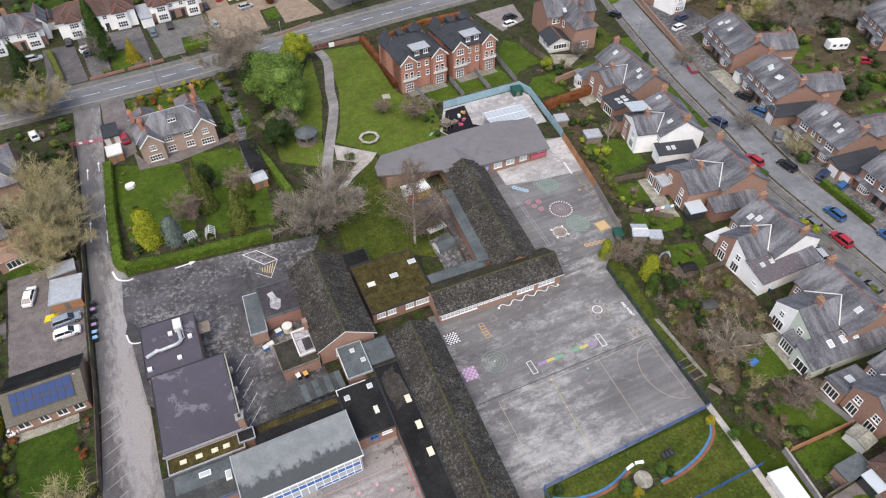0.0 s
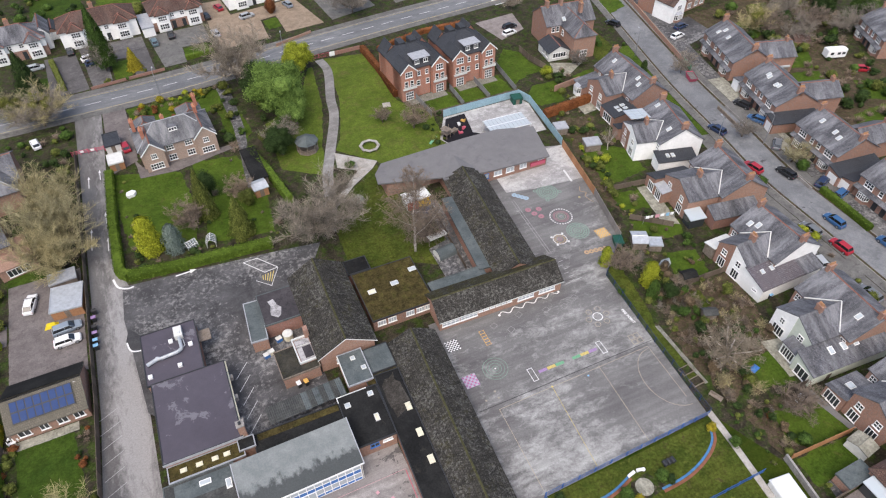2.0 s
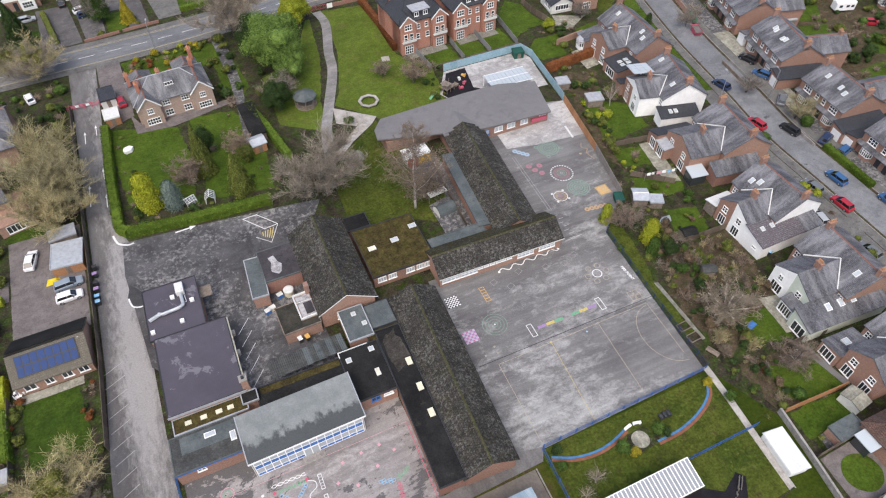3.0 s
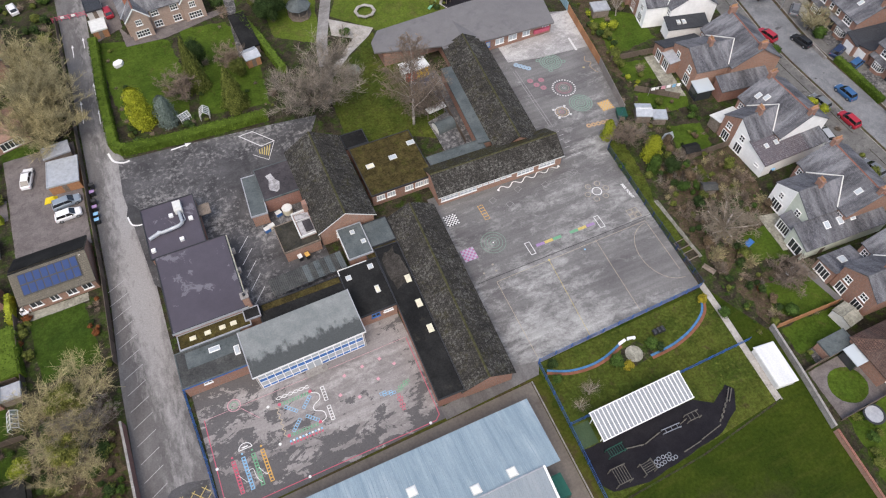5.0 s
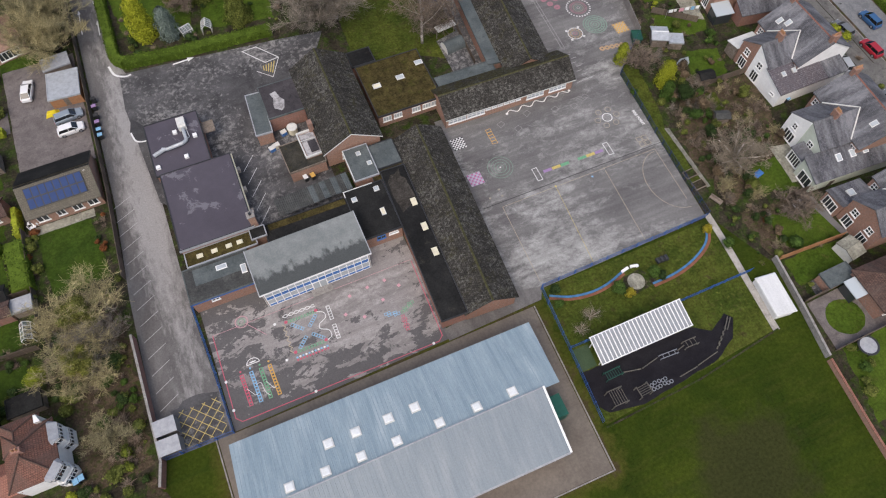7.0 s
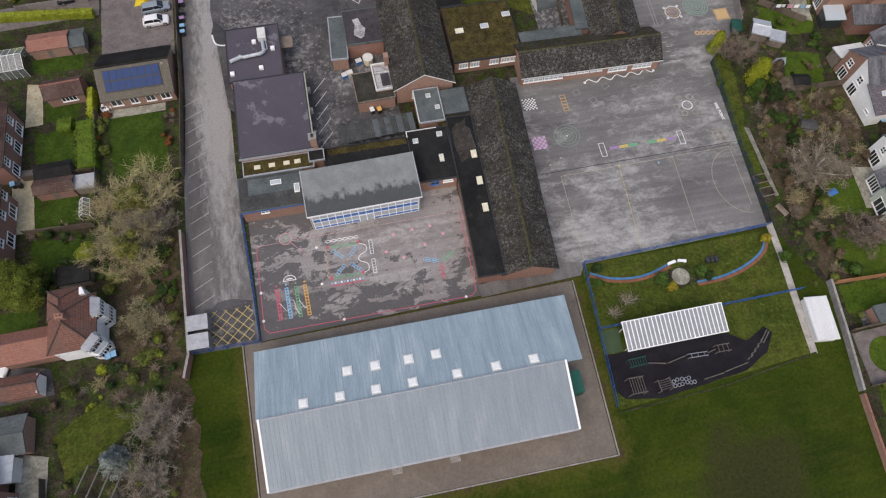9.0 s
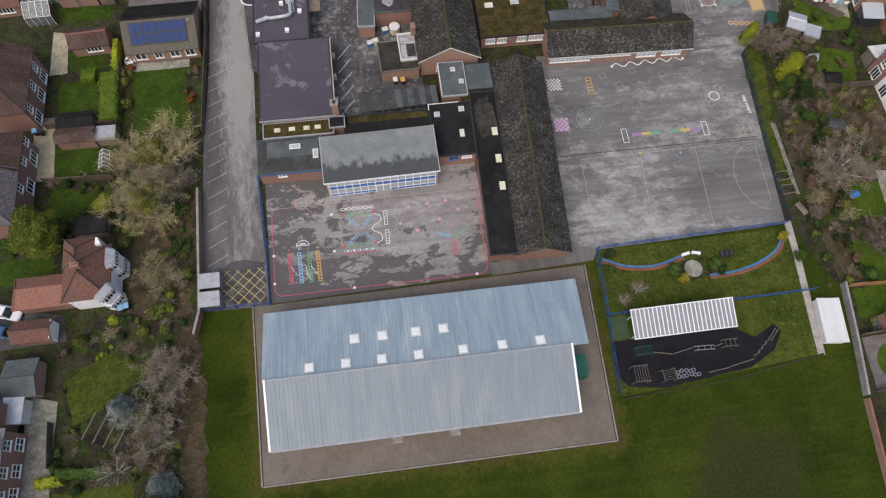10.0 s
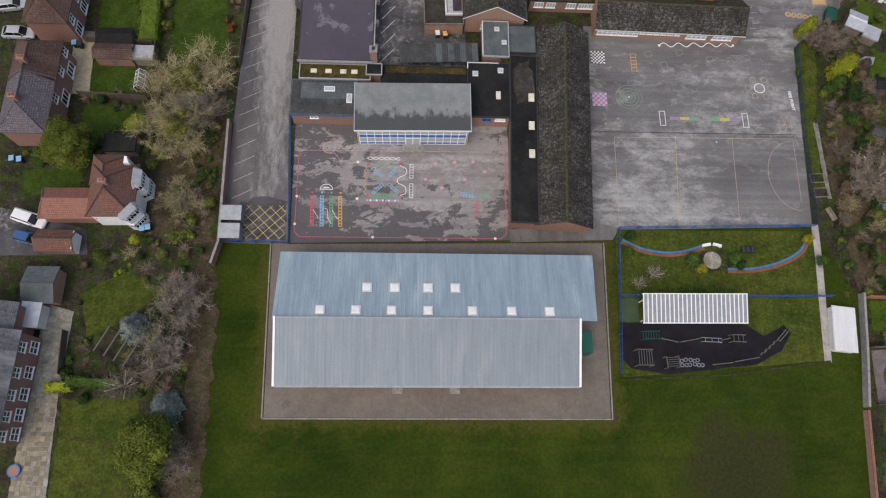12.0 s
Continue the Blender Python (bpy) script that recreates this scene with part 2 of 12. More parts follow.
def mossy_roof(name, c0, c1, pale, moss):
    """Old concrete tiles: faint courses, thick pale lichen specks, dark runs, moss thickest on slopes that face north."""
    m, t, b = nodes_of(name)
    uv, pos = place_of(t, True), place_of(t)
    br = t.nodes.new("ShaderNodeTexBrick")
    for key, val in (("Scale", 1.0), ("Mortar Size", 0.025), ("Brick Width", 0.34), ("Row Height", 0.36), ("Bias", 0.0)):
        br.inputs[key].default_value = val
    br.inputs["Color1"].default_value, br.inputs["Color2"].default_value, br.inputs["Mortar"].default_value = (*c0, 1), (*c1, 1), (*[v * 0.6 for v in c0], 1)
    t.links.new(uv, br.inputs["Vector"])
    run = noise_node(t, stretched(t, uv, (1.3, 0.35, 1)), 0.8, 10, 0.75)
    col = blend(t, 1.0, br.outputs["Color"], ramp(t, run, 0.36, 0.68, (0.55, 0.55, 0.54), (1.40, 1.38, 1.32)), "MULTIPLY")
    speck = sum_of(t, noise_node(t, pos, 2.4, 5, 0.85), noise_node(t, pos, 0.35, 4, 0.6), 0.35, -0.17)
    col = blend(t, ramp(t, speck, 0.53, 0.60, (0, 0, 0), (0.75, 0.75, 0.75)), col, pale)
    sep = t.nodes.new("ShaderNodeSeparateXYZ")
    t.links.new(t.nodes.new("ShaderNodeNewGeometry").outputs["Normal"], sep.inputs[0])
    green = sum_of(t, noise_node(t, pos, 0.7, 12, 0.8, 0.2), sep.outputs[1], 0.22)
    col = blend(t, ramp(t, green, 0.52, 0.68, (0, 0, 0), (0.8, 0.8, 0.8)), col, moss)
    g = noise_node(t, pos, 4.5, 7, 0.85)
    col = blend(t, 1.0, col, ramp(t, g, 0.3, 0.7, (0.5, 0.5, 0.5), (1.5, 1.5, 1.5)), "MULTIPLY")
    t.links.new(col, b.inputs["Base Color"])
    b.inputs["Roughness"].default_value = 0.9
    relief(t, b, g, 0.6, 0.05)
    return m


def scuffed(name, dark, mid, pale, zone, zone_push, share=0.56, streak=0.3, damp=None, damp_share=0.6, damp_scale=0.28):
    """Old playground tarmac: long streaks along x, scuffs worn down to pale stone in ragged drifts, hairline joints, damp patches; zone is a band of y where wear gathers."""
    m, t, b = nodes_of(name)
    pos = place_of(t)
    flat = stretched(t, pos, (streak, 1.0, 1))
    drift = noise_node(t, flat, 0.16, 6, 0.62, 0.4)
    col = ramp(t, drift, 0.36, 0.64, dark, mid)
    fine = noise_node(t, stretched(t, pos, (0.7, 1.2, 1)), 0.55, 14, 0.80, 0.35)
    fine = sum_of(t, fine, noise_node(t, flat, 0.11, 5, 0.6, 0.3), 0.85, -0.425)
    fine = sum_of(t, fine, centre_of(t, pos, zone), -zone_push, zone_push * 0.55)
    col = blend(t, ramp(t, fine, share - 0.07, share + 0.13, (0, 0, 0), (0.9, 0.9, 0.9)), col, pale)
    line = noise_node(t, stretched(t, pos, (0.05, 2.4, 1)), 0.5, 3, 0.5)
    col = blend(t, 1.0, col, ramp(t, line, 0.30, 0.70, (0.84, 0.84, 0.84), (1.14, 1.14, 1.14)), "MULTIPLY")
    if damp:
        wet = sum_of(t, noise_node(t, stretched(t, pos, (0.55, 1.0, 1)), damp_scale, 12, 0.72, 0.5), noise_node(t, pos, 2.0, 6, 0.7), 0.2, -0.1)
        wet = sum_of(t, wet, centre_of(t, pos, zone), 0.16, -0.10)
        col = blend(t, ramp(t, wet, damp_share, damp_share + 0.02, (0, 0, 0), (0.9, 0.9, 0.9)), col, damp)
    g = noise_node(t, pos, 5.0, 8, 0.85)
    col = blend(t, 1.0, col, ramp(t, g, 0.3, 0.7, (0.72, 0.72, 0.72), (1.26, 1.26, 1.26)), "MULTIPLY")
    t.links.new(col, b.inputs["Base Color"])
    b.inputs["Roughness"].default_value = 0.85
    b.inputs["Specular IOR Level"].default_value = 0.1
    relief(t, b, g, 0.3)
    return m


# ground
M_GARDEN = surface("garden_soil", (0.022, 0.019, 0.013), (0.052, 0.043, 0.030), (0.032, 0.050, 0.010), 0.22, 3.0, patch=(0.46, 0.58), grain=0.6, speck=(0.100, 0.085, 0.060))
def box_distance(t, pos, cx, cy, hx, hy):
    """Distance in metres outside an upright rectangle on the ground."""
    m = t.nodes.new("ShaderNodeVectorMath")
    m.operation = "SUBTRACT"
    m.inputs[1].default_value = (cx, cy, 0)
    t.links.new(pos, m.inputs[0])
    a = t.nodes.new("ShaderNodeVectorMath")
    a.operation = "ABSOLUTE"
    t.links.new(m.outputs[0], a.inputs[0])
    d = t.nodes.new("ShaderNodeVectorMath")
    d.operation = "SUBTRACT"
    d.inputs[1].default_value = (hx, hy, 1)
    t.links.new(a.outputs[0], d.inputs[0])
    k = t.nodes.new("ShaderNodeVectorMath")
    k.operation = "MAXIMUM"
    t.links.new(d.outputs[0], k.inputs[0])
    n = t.nodes.new("ShaderNodeVectorMath")
    n.operation = "LENGTH"
    t.links.new(k.outputs[0], n.inputs[0])
    return n.outputs["Value"]


def field_grass(name):
    """Mown winter grass: yellowish and dark green drifts, faint mower lines, a trodden muddy patch, brown worn rim round the paving."""
    m, t, b = nodes_of(name)
    pos = place_of(t)
    col = ramp(t, noise_node(t, pos, 0.10, 8, 0.65, 0.3), 0.36, 0.64, (0.016, 0.030, 0.004), (0.040, 0.056, 0.007))
    col = blend(t, ramp(t, noise_node(t, stretched(t, pos, (0.25, 1.6, 1)), 0.45, 6, 0.7), 0.50, 0.68, (0, 0, 0), (0.6, 0.6, 0.6)), col, (0.046, 0.053, 0.010))
    col = blend(t, ramp(t, noise_node(t, stretched(t, pos, (0.02, 1.0, 1)), 0.8, 2, 0.5), 0.55, 0.68, (0, 0, 0), (0.35, 0.35, 0.35)), col, (0.020, 0.036, 0.006))
    mud = sum_of(t, noise_node(t, pos, 0.16, 8, 0.65), centre_of(t, pos, (38, -6, 8, 6.5)), -0.32, 0.36)
    col = blend(t, ramp(t, mud, 0.46, 0.66, (0, 0, 0), (0.75, 0.75, 0.75)), col, (0.034, 0.034, 0.014))
    rim = sum_of(t, noise_node(t, pos, 0.5, 10, 0.75), box_distance(t, pos, 0.3, 11.6, 22.2, 11.7), -0.14, 0.06)
    col = blend(t, ramp(t, rim, 0.30, 0.50, (0, 0, 0), (0.8, 0.8, 0.8)), col, (0.066, 0.066, 0.014))
    col = blend(t, ramp(t, rim, 0.52, 0.60, (0, 0, 0), (0.8, 0.8, 0.8)), col, (0.060, 0.044, 0.024))
    g = noise_node(t, pos, 2.4, 8, 0.8)
    col = blend(t, 1.0, col, ramp(t, g, 0.3, 0.7, (0.55, 0.55, 0.55), (1.45, 1.45, 1.45)), "MULTIPLY")
    t.links.new(col, b.inputs["Base Color"])
    b.inputs["Roughness"].default_value = 0.95
    b.inputs["Specular IOR Level"].default_value = 0.06
    relief(t, b, g, 0.5)
    return m


M_FIELD = field_grass("field_grass")
M_SLATEPALE = courses("pale_slate", (0.110, 0.112, 0.122), (0.160, 0.162, 0.172), (0.215, 0.214, 0.218), 0.22, 0.30, 0.014, (0.05, 0.05, 0.055), (0.25, 0.25, 0.24), (0.62, 0.72), streak=0.25, rough=0.6, tint=0.25, soot=0.35)
M_FORECOURT = tarmac("dark_forecourt", (0.075, 0.071, 0.071), (0.112, 0.106, 0.105), (0.190, 0.180, 0.175), 0.60, (1.0, 1.0), soft=0.15)
M_LAWN = surface("lawn_grass", (0.037, 0.066, 0.007), (0.065, 0.101, 0.012), (0.067, 0.063, 0.018), 0.18, 2.6, patch=(0.56, 0.72), grain=0.42, bump=0.5, speck=(0.038, 0.054, 0.010))
M_DEEPLAWN = surface("deep_lawn_grass", (0.024, 0.046, 0.006), (0.043, 0.072, 0.009), (0.045, 0.043, 0.013), 0.18, 2.6, patch=(0.58, 0.74), grain=0.42, bump=0.5, speck=(0.028, 0.042, 0.008))
M_MEADOW = surface("school_lawn", (0.062, 0.091, 0.012), (0.090, 0.124, 0.018), (0.095, 0.091, 0.029), 0.14, 2.6, patch=(0.52, 0.70), grain=0.36, bump=0.5, speck=(0.070, 0.092, 0.02))
M_ROUGHGRASS = surface("rough_grass", (0.036, 0.054, 0.008), (0.066, 0.078, 0.013), (0.056, 0.044, 0.019), 0.2, 2.6, patch=(0.56, 0.70), grain=0.5, bump=0.6, speck=(0.088, 0.086, 0.020))
M_ROAD = tarmac("road_asphalt", (0.119, 0.123, 0.131), (0.168, 0.171, 0.178), (0.238, 0.242, 0.243), 0.58, (0.4, 1.3))
M_STREET = tarmac("street_asphalt", (0.133, 0.136, 0.142), (0.180, 0.184, 0.190), (0.257, 0.261, 0.265), 0.58, (0.8, 0.8), None, 0.0, (0.070, 0.069, 0.070), 0.64, soft=0.16)
M_PAVE = surface("pavement_stone", (0.115, 0.112, 0.107), (0.158, 0.153, 0.144), (0.079, 0.077, 0.072), 0.3, 4.0, grain=0.2)
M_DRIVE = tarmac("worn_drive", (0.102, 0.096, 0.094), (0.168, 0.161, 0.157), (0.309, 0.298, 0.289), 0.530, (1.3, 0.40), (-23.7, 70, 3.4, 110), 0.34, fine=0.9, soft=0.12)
M_YARD = tarmac("yard_tarmac", (0.050, 0.049, 0.051), (0.098, 0.096, 0.098), (0.29, 0.282, 0.275), 0.575, (1.0, 1.0), fine=1.3, soft=0.09)
M_PLAY = scuffed("playground_tarmac", (0.117, 0.112, 0.112), (0.181, 0.176, 0.172), (0.353, 0.351, 0.337), (37, 30, 40, 26), 0.07, 0.56, 0.45)
M_LOWPLAY = scuffed("damp_playground", (0.203, 0.187, 0.181), (0.283, 0.264, 0.254), (0.397, 0.376, 0.361), (1.5, 34.5, 16, 8.5), 0.06, 0.57, 0.4, (0.093, 0.090, 0.091), 0.55, 0.5)
M_APRON = surface("apron_concrete", (0.140, 0.120, 0.101), (0.180, 0.158, 0.135), (0.113, 0.095, 0.079), 0.12, 3.0, patch=(0.58, 0.75), grain=0.15)
M_SLABS = surface("mossy_slabs", (0.155, 0.150, 0.128), (0.225, 0.218, 0.190), (0.110, 0.112, 0.080), 0.5, 4.0, grain=0.3)
M_RUBBER = surface("black_rubber", (0.013, 0.012, 0.015), (0.020, 0.019, 0.022), (0.034, 0.032, 0.035), 0.3, 6.0, patch=(0.62, 0.78), grain=0.3)
M_TURF = surface("artificial_turf", (0.045, 0.075, 0.040), (0.060, 0.090, 0.050), None, 0.4, 6.0, grain=0.2)
M_PATIO = surface("patio_stone", (0.205, 0.198, 0.160), (0.31, 0.30, 0.248), (0.15, 0.142, 0.112), 0.7, 3.0, grain=0.28)
M_GRAVEL = surface("gravel", (0.128, 0.112, 0.108), (0.172, 0.152, 0.146), (0.100, 0.088, 0.084), 0.3, 5.0, grain=0.22)
M_TANGRAVEL = surface("tan_gravel", (0.213, 0.164, 0.119), (0.279, 0.217, 0.160), (0.172, 0.135, 0.102), 0.3, 5.0, grain=0.25)
M_PINKGRAVEL = surface("pink_gravel", (0.190, 0.165, 0.155), (0.250, 0.220, 0.208), (0.150, 0.130, 0.122), 0.3, 5.0, grain=0.25)
M_TARPALE = tarmac("pale_tarmac", (0.230, 0.220, 0.215), (0.34, 0.33, 0.322), (0.50, 0.49, 0.475), 0.52)
M_CONCPATH = surface("path_concrete", (0.30, 0.28, 0.25), (0.40, 0.38, 0.35), (0.22, 0.205, 0.18), 0.4, 4.0, grain=0.2)
M_PATHTAR = tarmac("path_tarmac", (0.155, 0.147, 0.140), (0.215, 0.205, 0.196), (0.32, 0.31, 0.298), 0.57, soft=0.16)
# roofs
M_MOSSTILE = mossy_roof("mossy_tile", (0.034, 0.032, 0.029), (0.054, 0.051, 0.047), (0.135, 0.131, 0.120), (0.042, 0.038, 0.012))
M_SLATE = courses("grey_slate", (0.088, 0.089, 0.100), (0.141, 0.141, 0.155), (0.201, 0.202, 0.214), 0.22, 0.30, 0.014, (0.035, 0.034, 0.036), (0.19, 0.185, 0.175), (0.64, 0.74), streak=0.25, rough=0.6, tint=0.30, soot=0.38)
M_DARKSLATE = courses("dark_slate", (0.038, 0.041, 0.047), (0.052, 0.055, 0.062), (0.046, 0.049, 0.056), 0.22, 0.30, 0.012, (0.02, 0.022, 0.025), None, rough=0.55, tint=0.15)
M_BROWNTILE = courses("brown_tile", (0.105, 0.064, 0.052), (0.150, 0.092, 0.074), (0.088, 0.064, 0.056), 0.3, 0.25, 0.02, (0.03, 0.02, 0.018), (0.15, 0.13, 0.11), (0.62, 0.72), tint=0.32, soot=0.3)
M_REDTILE = courses("red_tile", (0.165, 0.082, 0.062), (0.225, 0.112, 0.084), (0.130, 0.084, 0.070), 0.3, 0.25, 0.02, (0.06, 0.03, 0.024), (0.20, 0.16, 0.10), (0.64, 0.72), tint=0.32)
M_FELT = surface("roof_felt", (0.011, 0.011, 0.011), (0.023, 0.023, 0.022), (0.048, 0.044, 0.036), 0.22, 4.0, patch=(0.60, 0.76), grain=0.4, rough=0.75)
M_SILTROOF = surface("silted_flat_roof", (0.030, 0.029, 0.025), (0.052, 0.048, 0.038), (0.060, 0.056, 0.018), 0.4, 4.0, patch=(0.58, 0.74), grain=0.35)
M_BOILERROOF = surface("brown_felt", (0.044, 0.040, 0.043), (0.064, 0.058, 0.062), (0.030, 0.028, 0.030), 0.4, 4.0, grain=0.2, rough=0.7)
M_FELTGREY = surface("grey_felt", (0.044, 0.045, 0.044), (0.066, 0.068, 0.066), (0.090, 0.090, 0.084), 0.25, 4.0, patch=(0.52, 0.70), grain=0.3, rough=0.7)
M_FELTGREEN = surface("green_felt", (0.075, 0.088, 0.090), (0.11, 0.125, 0.125), (0.055, 0.064, 0.064), 0.3, 4.0, patch=(0.55, 0.7), grain=0.2, rough=0.6)
M_MOSSFLAT = surface("mossy_flat_roof", (0.038, 0.030, 0.012), (0.062, 0.049, 0.017), (0.052, 0.054, 0.012), 0.35, 3.0, patch=(0.54, 0.70), grain=0.55, bump=0.6, speck=(0.090, 0.074, 0.030))
# the pale patches are sky reflections in puddles, painted into the colour
M_PURPLE = surface("purple_membrane", (0.068, 0.060, 0.074), (0.083, 0.074, 0.090), (0.150, 0.142, 0.160), 0.10, 5.0, patch=(0.60, 0.62), grain=0.08, rough=0.5, spec=0.2)
def stained_roof(name, clean, clean_b, dark):
    """Felt whose lower half is black with algae in ragged runs."""
    m, t, b = nodes_of(name)
    uv, pos = place_of(t, True), place_of(t)
    col = ramp(t, noise_node(t, pos, 0.5, 5, 0.6), 0.35, 0.65, clean, clean_b)
    sep = t.nodes.new("ShaderNodeSeparateXYZ")
    t.links.new(uv, sep.inputs[0])
    run = noise_node(t, stretched(t, uv, (0.9, 0.5, 1)), 1.0, 8, 0.6)
    add = t.nodes.new("ShaderNodeMath")
    add.operation, add.inputs[1].default_value = "MULTIPLY_ADD", -0.17
    t.links.new(sep.outputs[1], add.inputs[0])
    t.links.new(run, add.inputs[2])
    col = blend(t, ramp(t, add.outputs[0], -0.85, 0.15, (0, 0, 0), (0.9, 0.9, 0.9)), col, dark)
    g = noise_node(t, pos, 5.0, 5, 0.7)
    col = blend(t, 1.0, col, ramp(t, g, 0.3, 0.7, (0.85,) * 3, (1.15,) * 3), "MULTIPLY")
    t.links.new(col, b.inputs["Base Color"])
    b.inputs["Roughness"].default_value = 0.6
    return m


M_HALLROOF = stained_roof("hall_roof", (0.165, 0.180, 0.178), (0.225, 0.238, 0.232), (0.055, 0.060, 0.060))
M_GREYROOF = surface("grey_sheet_roof", (0.145, 0.140, 0.142), (0.165, 0.160, 0.160), (0.13, 0.125, 0.13), 0.15, 5.0, grain=0.08, rough=0.6)
M_TERRACOTTA = courses("terracotta_tile", (0.265, 0.120, 0.090), (0.330, 0.155, 0.115), (0.250, 0.135, 0.105), 0.3, 0.25, 0.02, (0.10, 0.05, 0.04), tint=0.2)
M_TANTILE = courses("tan_tile", (0.30, 0.185, 0.135), (0.37, 0.235, 0.175), (0.27, 0.18, 0.14), 0.3, 0.25, 0.015, (0.11, 0.07, 0.055))
M_PLUMTILE = courses("weathered_plum_tile", (0.119, 0.109, 0.124), (0.173, 0.168, 0.187), (0.108, 0.094, 0.101), 0.3, 0.25, 0.03, (0.05, 0.038, 0.04), (0.33, 0.30, 0.30), (0.58, 0.70), tint=0.3)
# walls
M_BRICK = courses("red_brick", (0.262, 0.134, 0.096), (0.355, 0.181, 0.127), (0.303, 0.175, 0.128), 0.075, 0.225, 0.012, (0.25, 0.22, 0.195), streak=0.6)
M_BRICKORANGE = courses("orange_brick", (0.305, 0.163, 0.115), (0.397, 0.213, 0.148), (0.323, 0.201, 0.150), 0.075, 0.225, 0.012, (0.29, 0.24, 0.20), streak=0.6)
M_BRICKNEW = courses("new_brick", (0.390, 0.167, 0.113), (0.480, 0.207, 0.142), (0.403, 0.190, 0.134), 0.075, 0.225, 0.012, (0.32, 0.24, 0.20), streak=0.6)
M_BRICKPINK = courses("pinkish_brick", (0.335, 0.235, 0.185), (0.420, 0.300, 0.240), (0.37, 0.27, 0.22), 0.075, 0.225, 0.012, (0.38, 0.32, 0.27), streak=0.6)
M_REDSTACK = courses("red_stack_brick", (0.36, 0.12, 0.075), (0.44, 0.155, 0.10), (0.36, 0.15, 0.10), 0.075, 0.225, 0.012, (0.36, 0.22, 0.16), streak=0.6)
M_BRICKDARK = courses("dark_brick", (0.262, 0.128, 0.100), (0.342, 0.166, 0.128), (0.287, 0.159, 0.122), 0.075, 0.225, 0.012, (0.25, 0.19, 0.165), streak=0.6)
M_RENDER = surface("white_render", (0.80, 0.80, 0.785), (0.86, 0.86, 0.845), (0.70, 0.69, 0.665), 0.35, 3.0, patch=(0.62, 0.8), grain=0.06, bump=0.15)
M_RENDERGREEN = surface("green_render", (0.50, 0.54, 0.46), (0.56, 0.60, 0.52), None, 0.35, 3.0, grain=0.06)
M_WHITE = plain("white_paint", (0.78, 0.78, 0.77), 0.45, vary=0.06)
M_GREYWHITE = plain("weathered_white", (0.60, 0.60, 0.57), 0.6, vary=0.12)
M_DOME = plain("white_dome", (0.74, 0.75, 0.74), 0.35, vary=0.1, scale=3)
M_CREAM = plain("skylight_dome", (0.66, 0.62, 0.47), 0.35, vary=0.15)
M_BLUEPANEL = plain("blue_panel", (0.055, 0.16, 0.42), 0.4, vary=0.15)
M_NAVYRAIL = plain("navy_rail", (0.030, 0.050, 0.110), 0.5, vary=0.15)
M_BLUERAIL = plain("blue_rail", (0.040, 0.115, 0.33), 0.45, vary=0.15)
M_BLUEBOARD = paint_random("pale_blue_board", (0.23, 0.36, 0.42), (0.30, 0.43, 0.49))
M_RIDGERED = plain("red_ridge_tile", (0.21, 0.098, 0.074), 0.8, vary=0.4, scale=3)
M_RIDGEDARK = plain("dark_ridge_tile", (0.085, 0.056, 0.046), 0.85, vary=0.4, scale=3)
M_LITTER = surface("leaf_litter", (0.050, 0.036, 0.024), (0.088, 0.064, 0.044), (0.044, 0.056, 0.016), 0.5, 4.0, patch=(0.49, 0.62), grain=0.5, speck=(0.125, 0.092, 0.062))
M_LEAD = plain("lead_flashing", (0.33, 0.34, 0.36), 0.5, vary=0.2)
M_POT = plain("chimney_pot", (0.40, 0.22, 0.12), 0.8, vary=0.2, scale=3)
M_METALGREY = plain("grey_metal", (0.30, 0.31, 0.33), 0.4, metal=0.5, vary=0.12)
M_METALPALE = plain("galvanised_duct", (0.46, 0.48, 0.50), 0.4, metal=0.35, vary=0.2)
M_SPLASH = tarmac("splashed_felt", (0.10, 0.098, 0.10), (0.22, 0.21, 0.212), (0.46, 0.445, 0.445), 0.50, fine=1.4)
M_GEARWOOD = plain("weathered_play_timber", (0.120, 0.112, 0.096), 0.85, vary=0.3, scale=4)
M_DARKTAR = surface("fresh_tarmac", (0.045, 0.045, 0.047), (0.060, 0.060, 0.062), None, 0.4, 5.0, grain=0.25)
M_DARKMETAL = plain("dark_metal", (0.045, 0.047, 0.05), 0.5, metal=0.3)
M_WOOD = surface("weathered_wood", (0.16, 0.13, 0.105), (0.24, 0.20, 0.165), (0.12, 0.10, 0.08), 1.2, 7.0, grain=0.3)
M_FENCE = paint_random("fence_board", (0.090, 0.072, 0.058), (0.165, 0.132, 0.104))
M_FENCEGREY = paint_random("grey_blue_fence_board", (0.170, 0.175, 0.178), (0.250, 0.256, 0.260))
M_FENCEPALE = paint_random("pale_weathered_board", (0.200, 0.182, 0.168), (0.290, 0.265, 0.245))
M_FENCEORANGE = paint_random("orange_fence_board", (0.30, 0.15, 0.075), (0.40, 0.21, 0.11))
M_SANDSTONE = surface("sandstone_paving", (0.33, 0.295, 0.195), (0.43, 0.385, 0.27), (0.25, 0.225, 0.15), 0.6, 3.0, grain=0.25)
M_GREENBOX = plain("green_plastic", (0.018, 0.075, 0.055), 0.5)
M_SLAB = paint_random("paving_slab", (0.175, 0.150, 0.110), (0.330, 0.290, 0.215), 0.9)
M_STONEWALL = surface("stone_coping", (0.23, 0.215, 0.20), (0.31, 0.295, 0.28), (0.17, 0.16, 0.145), 0.8, 5.0, grain=0.25)


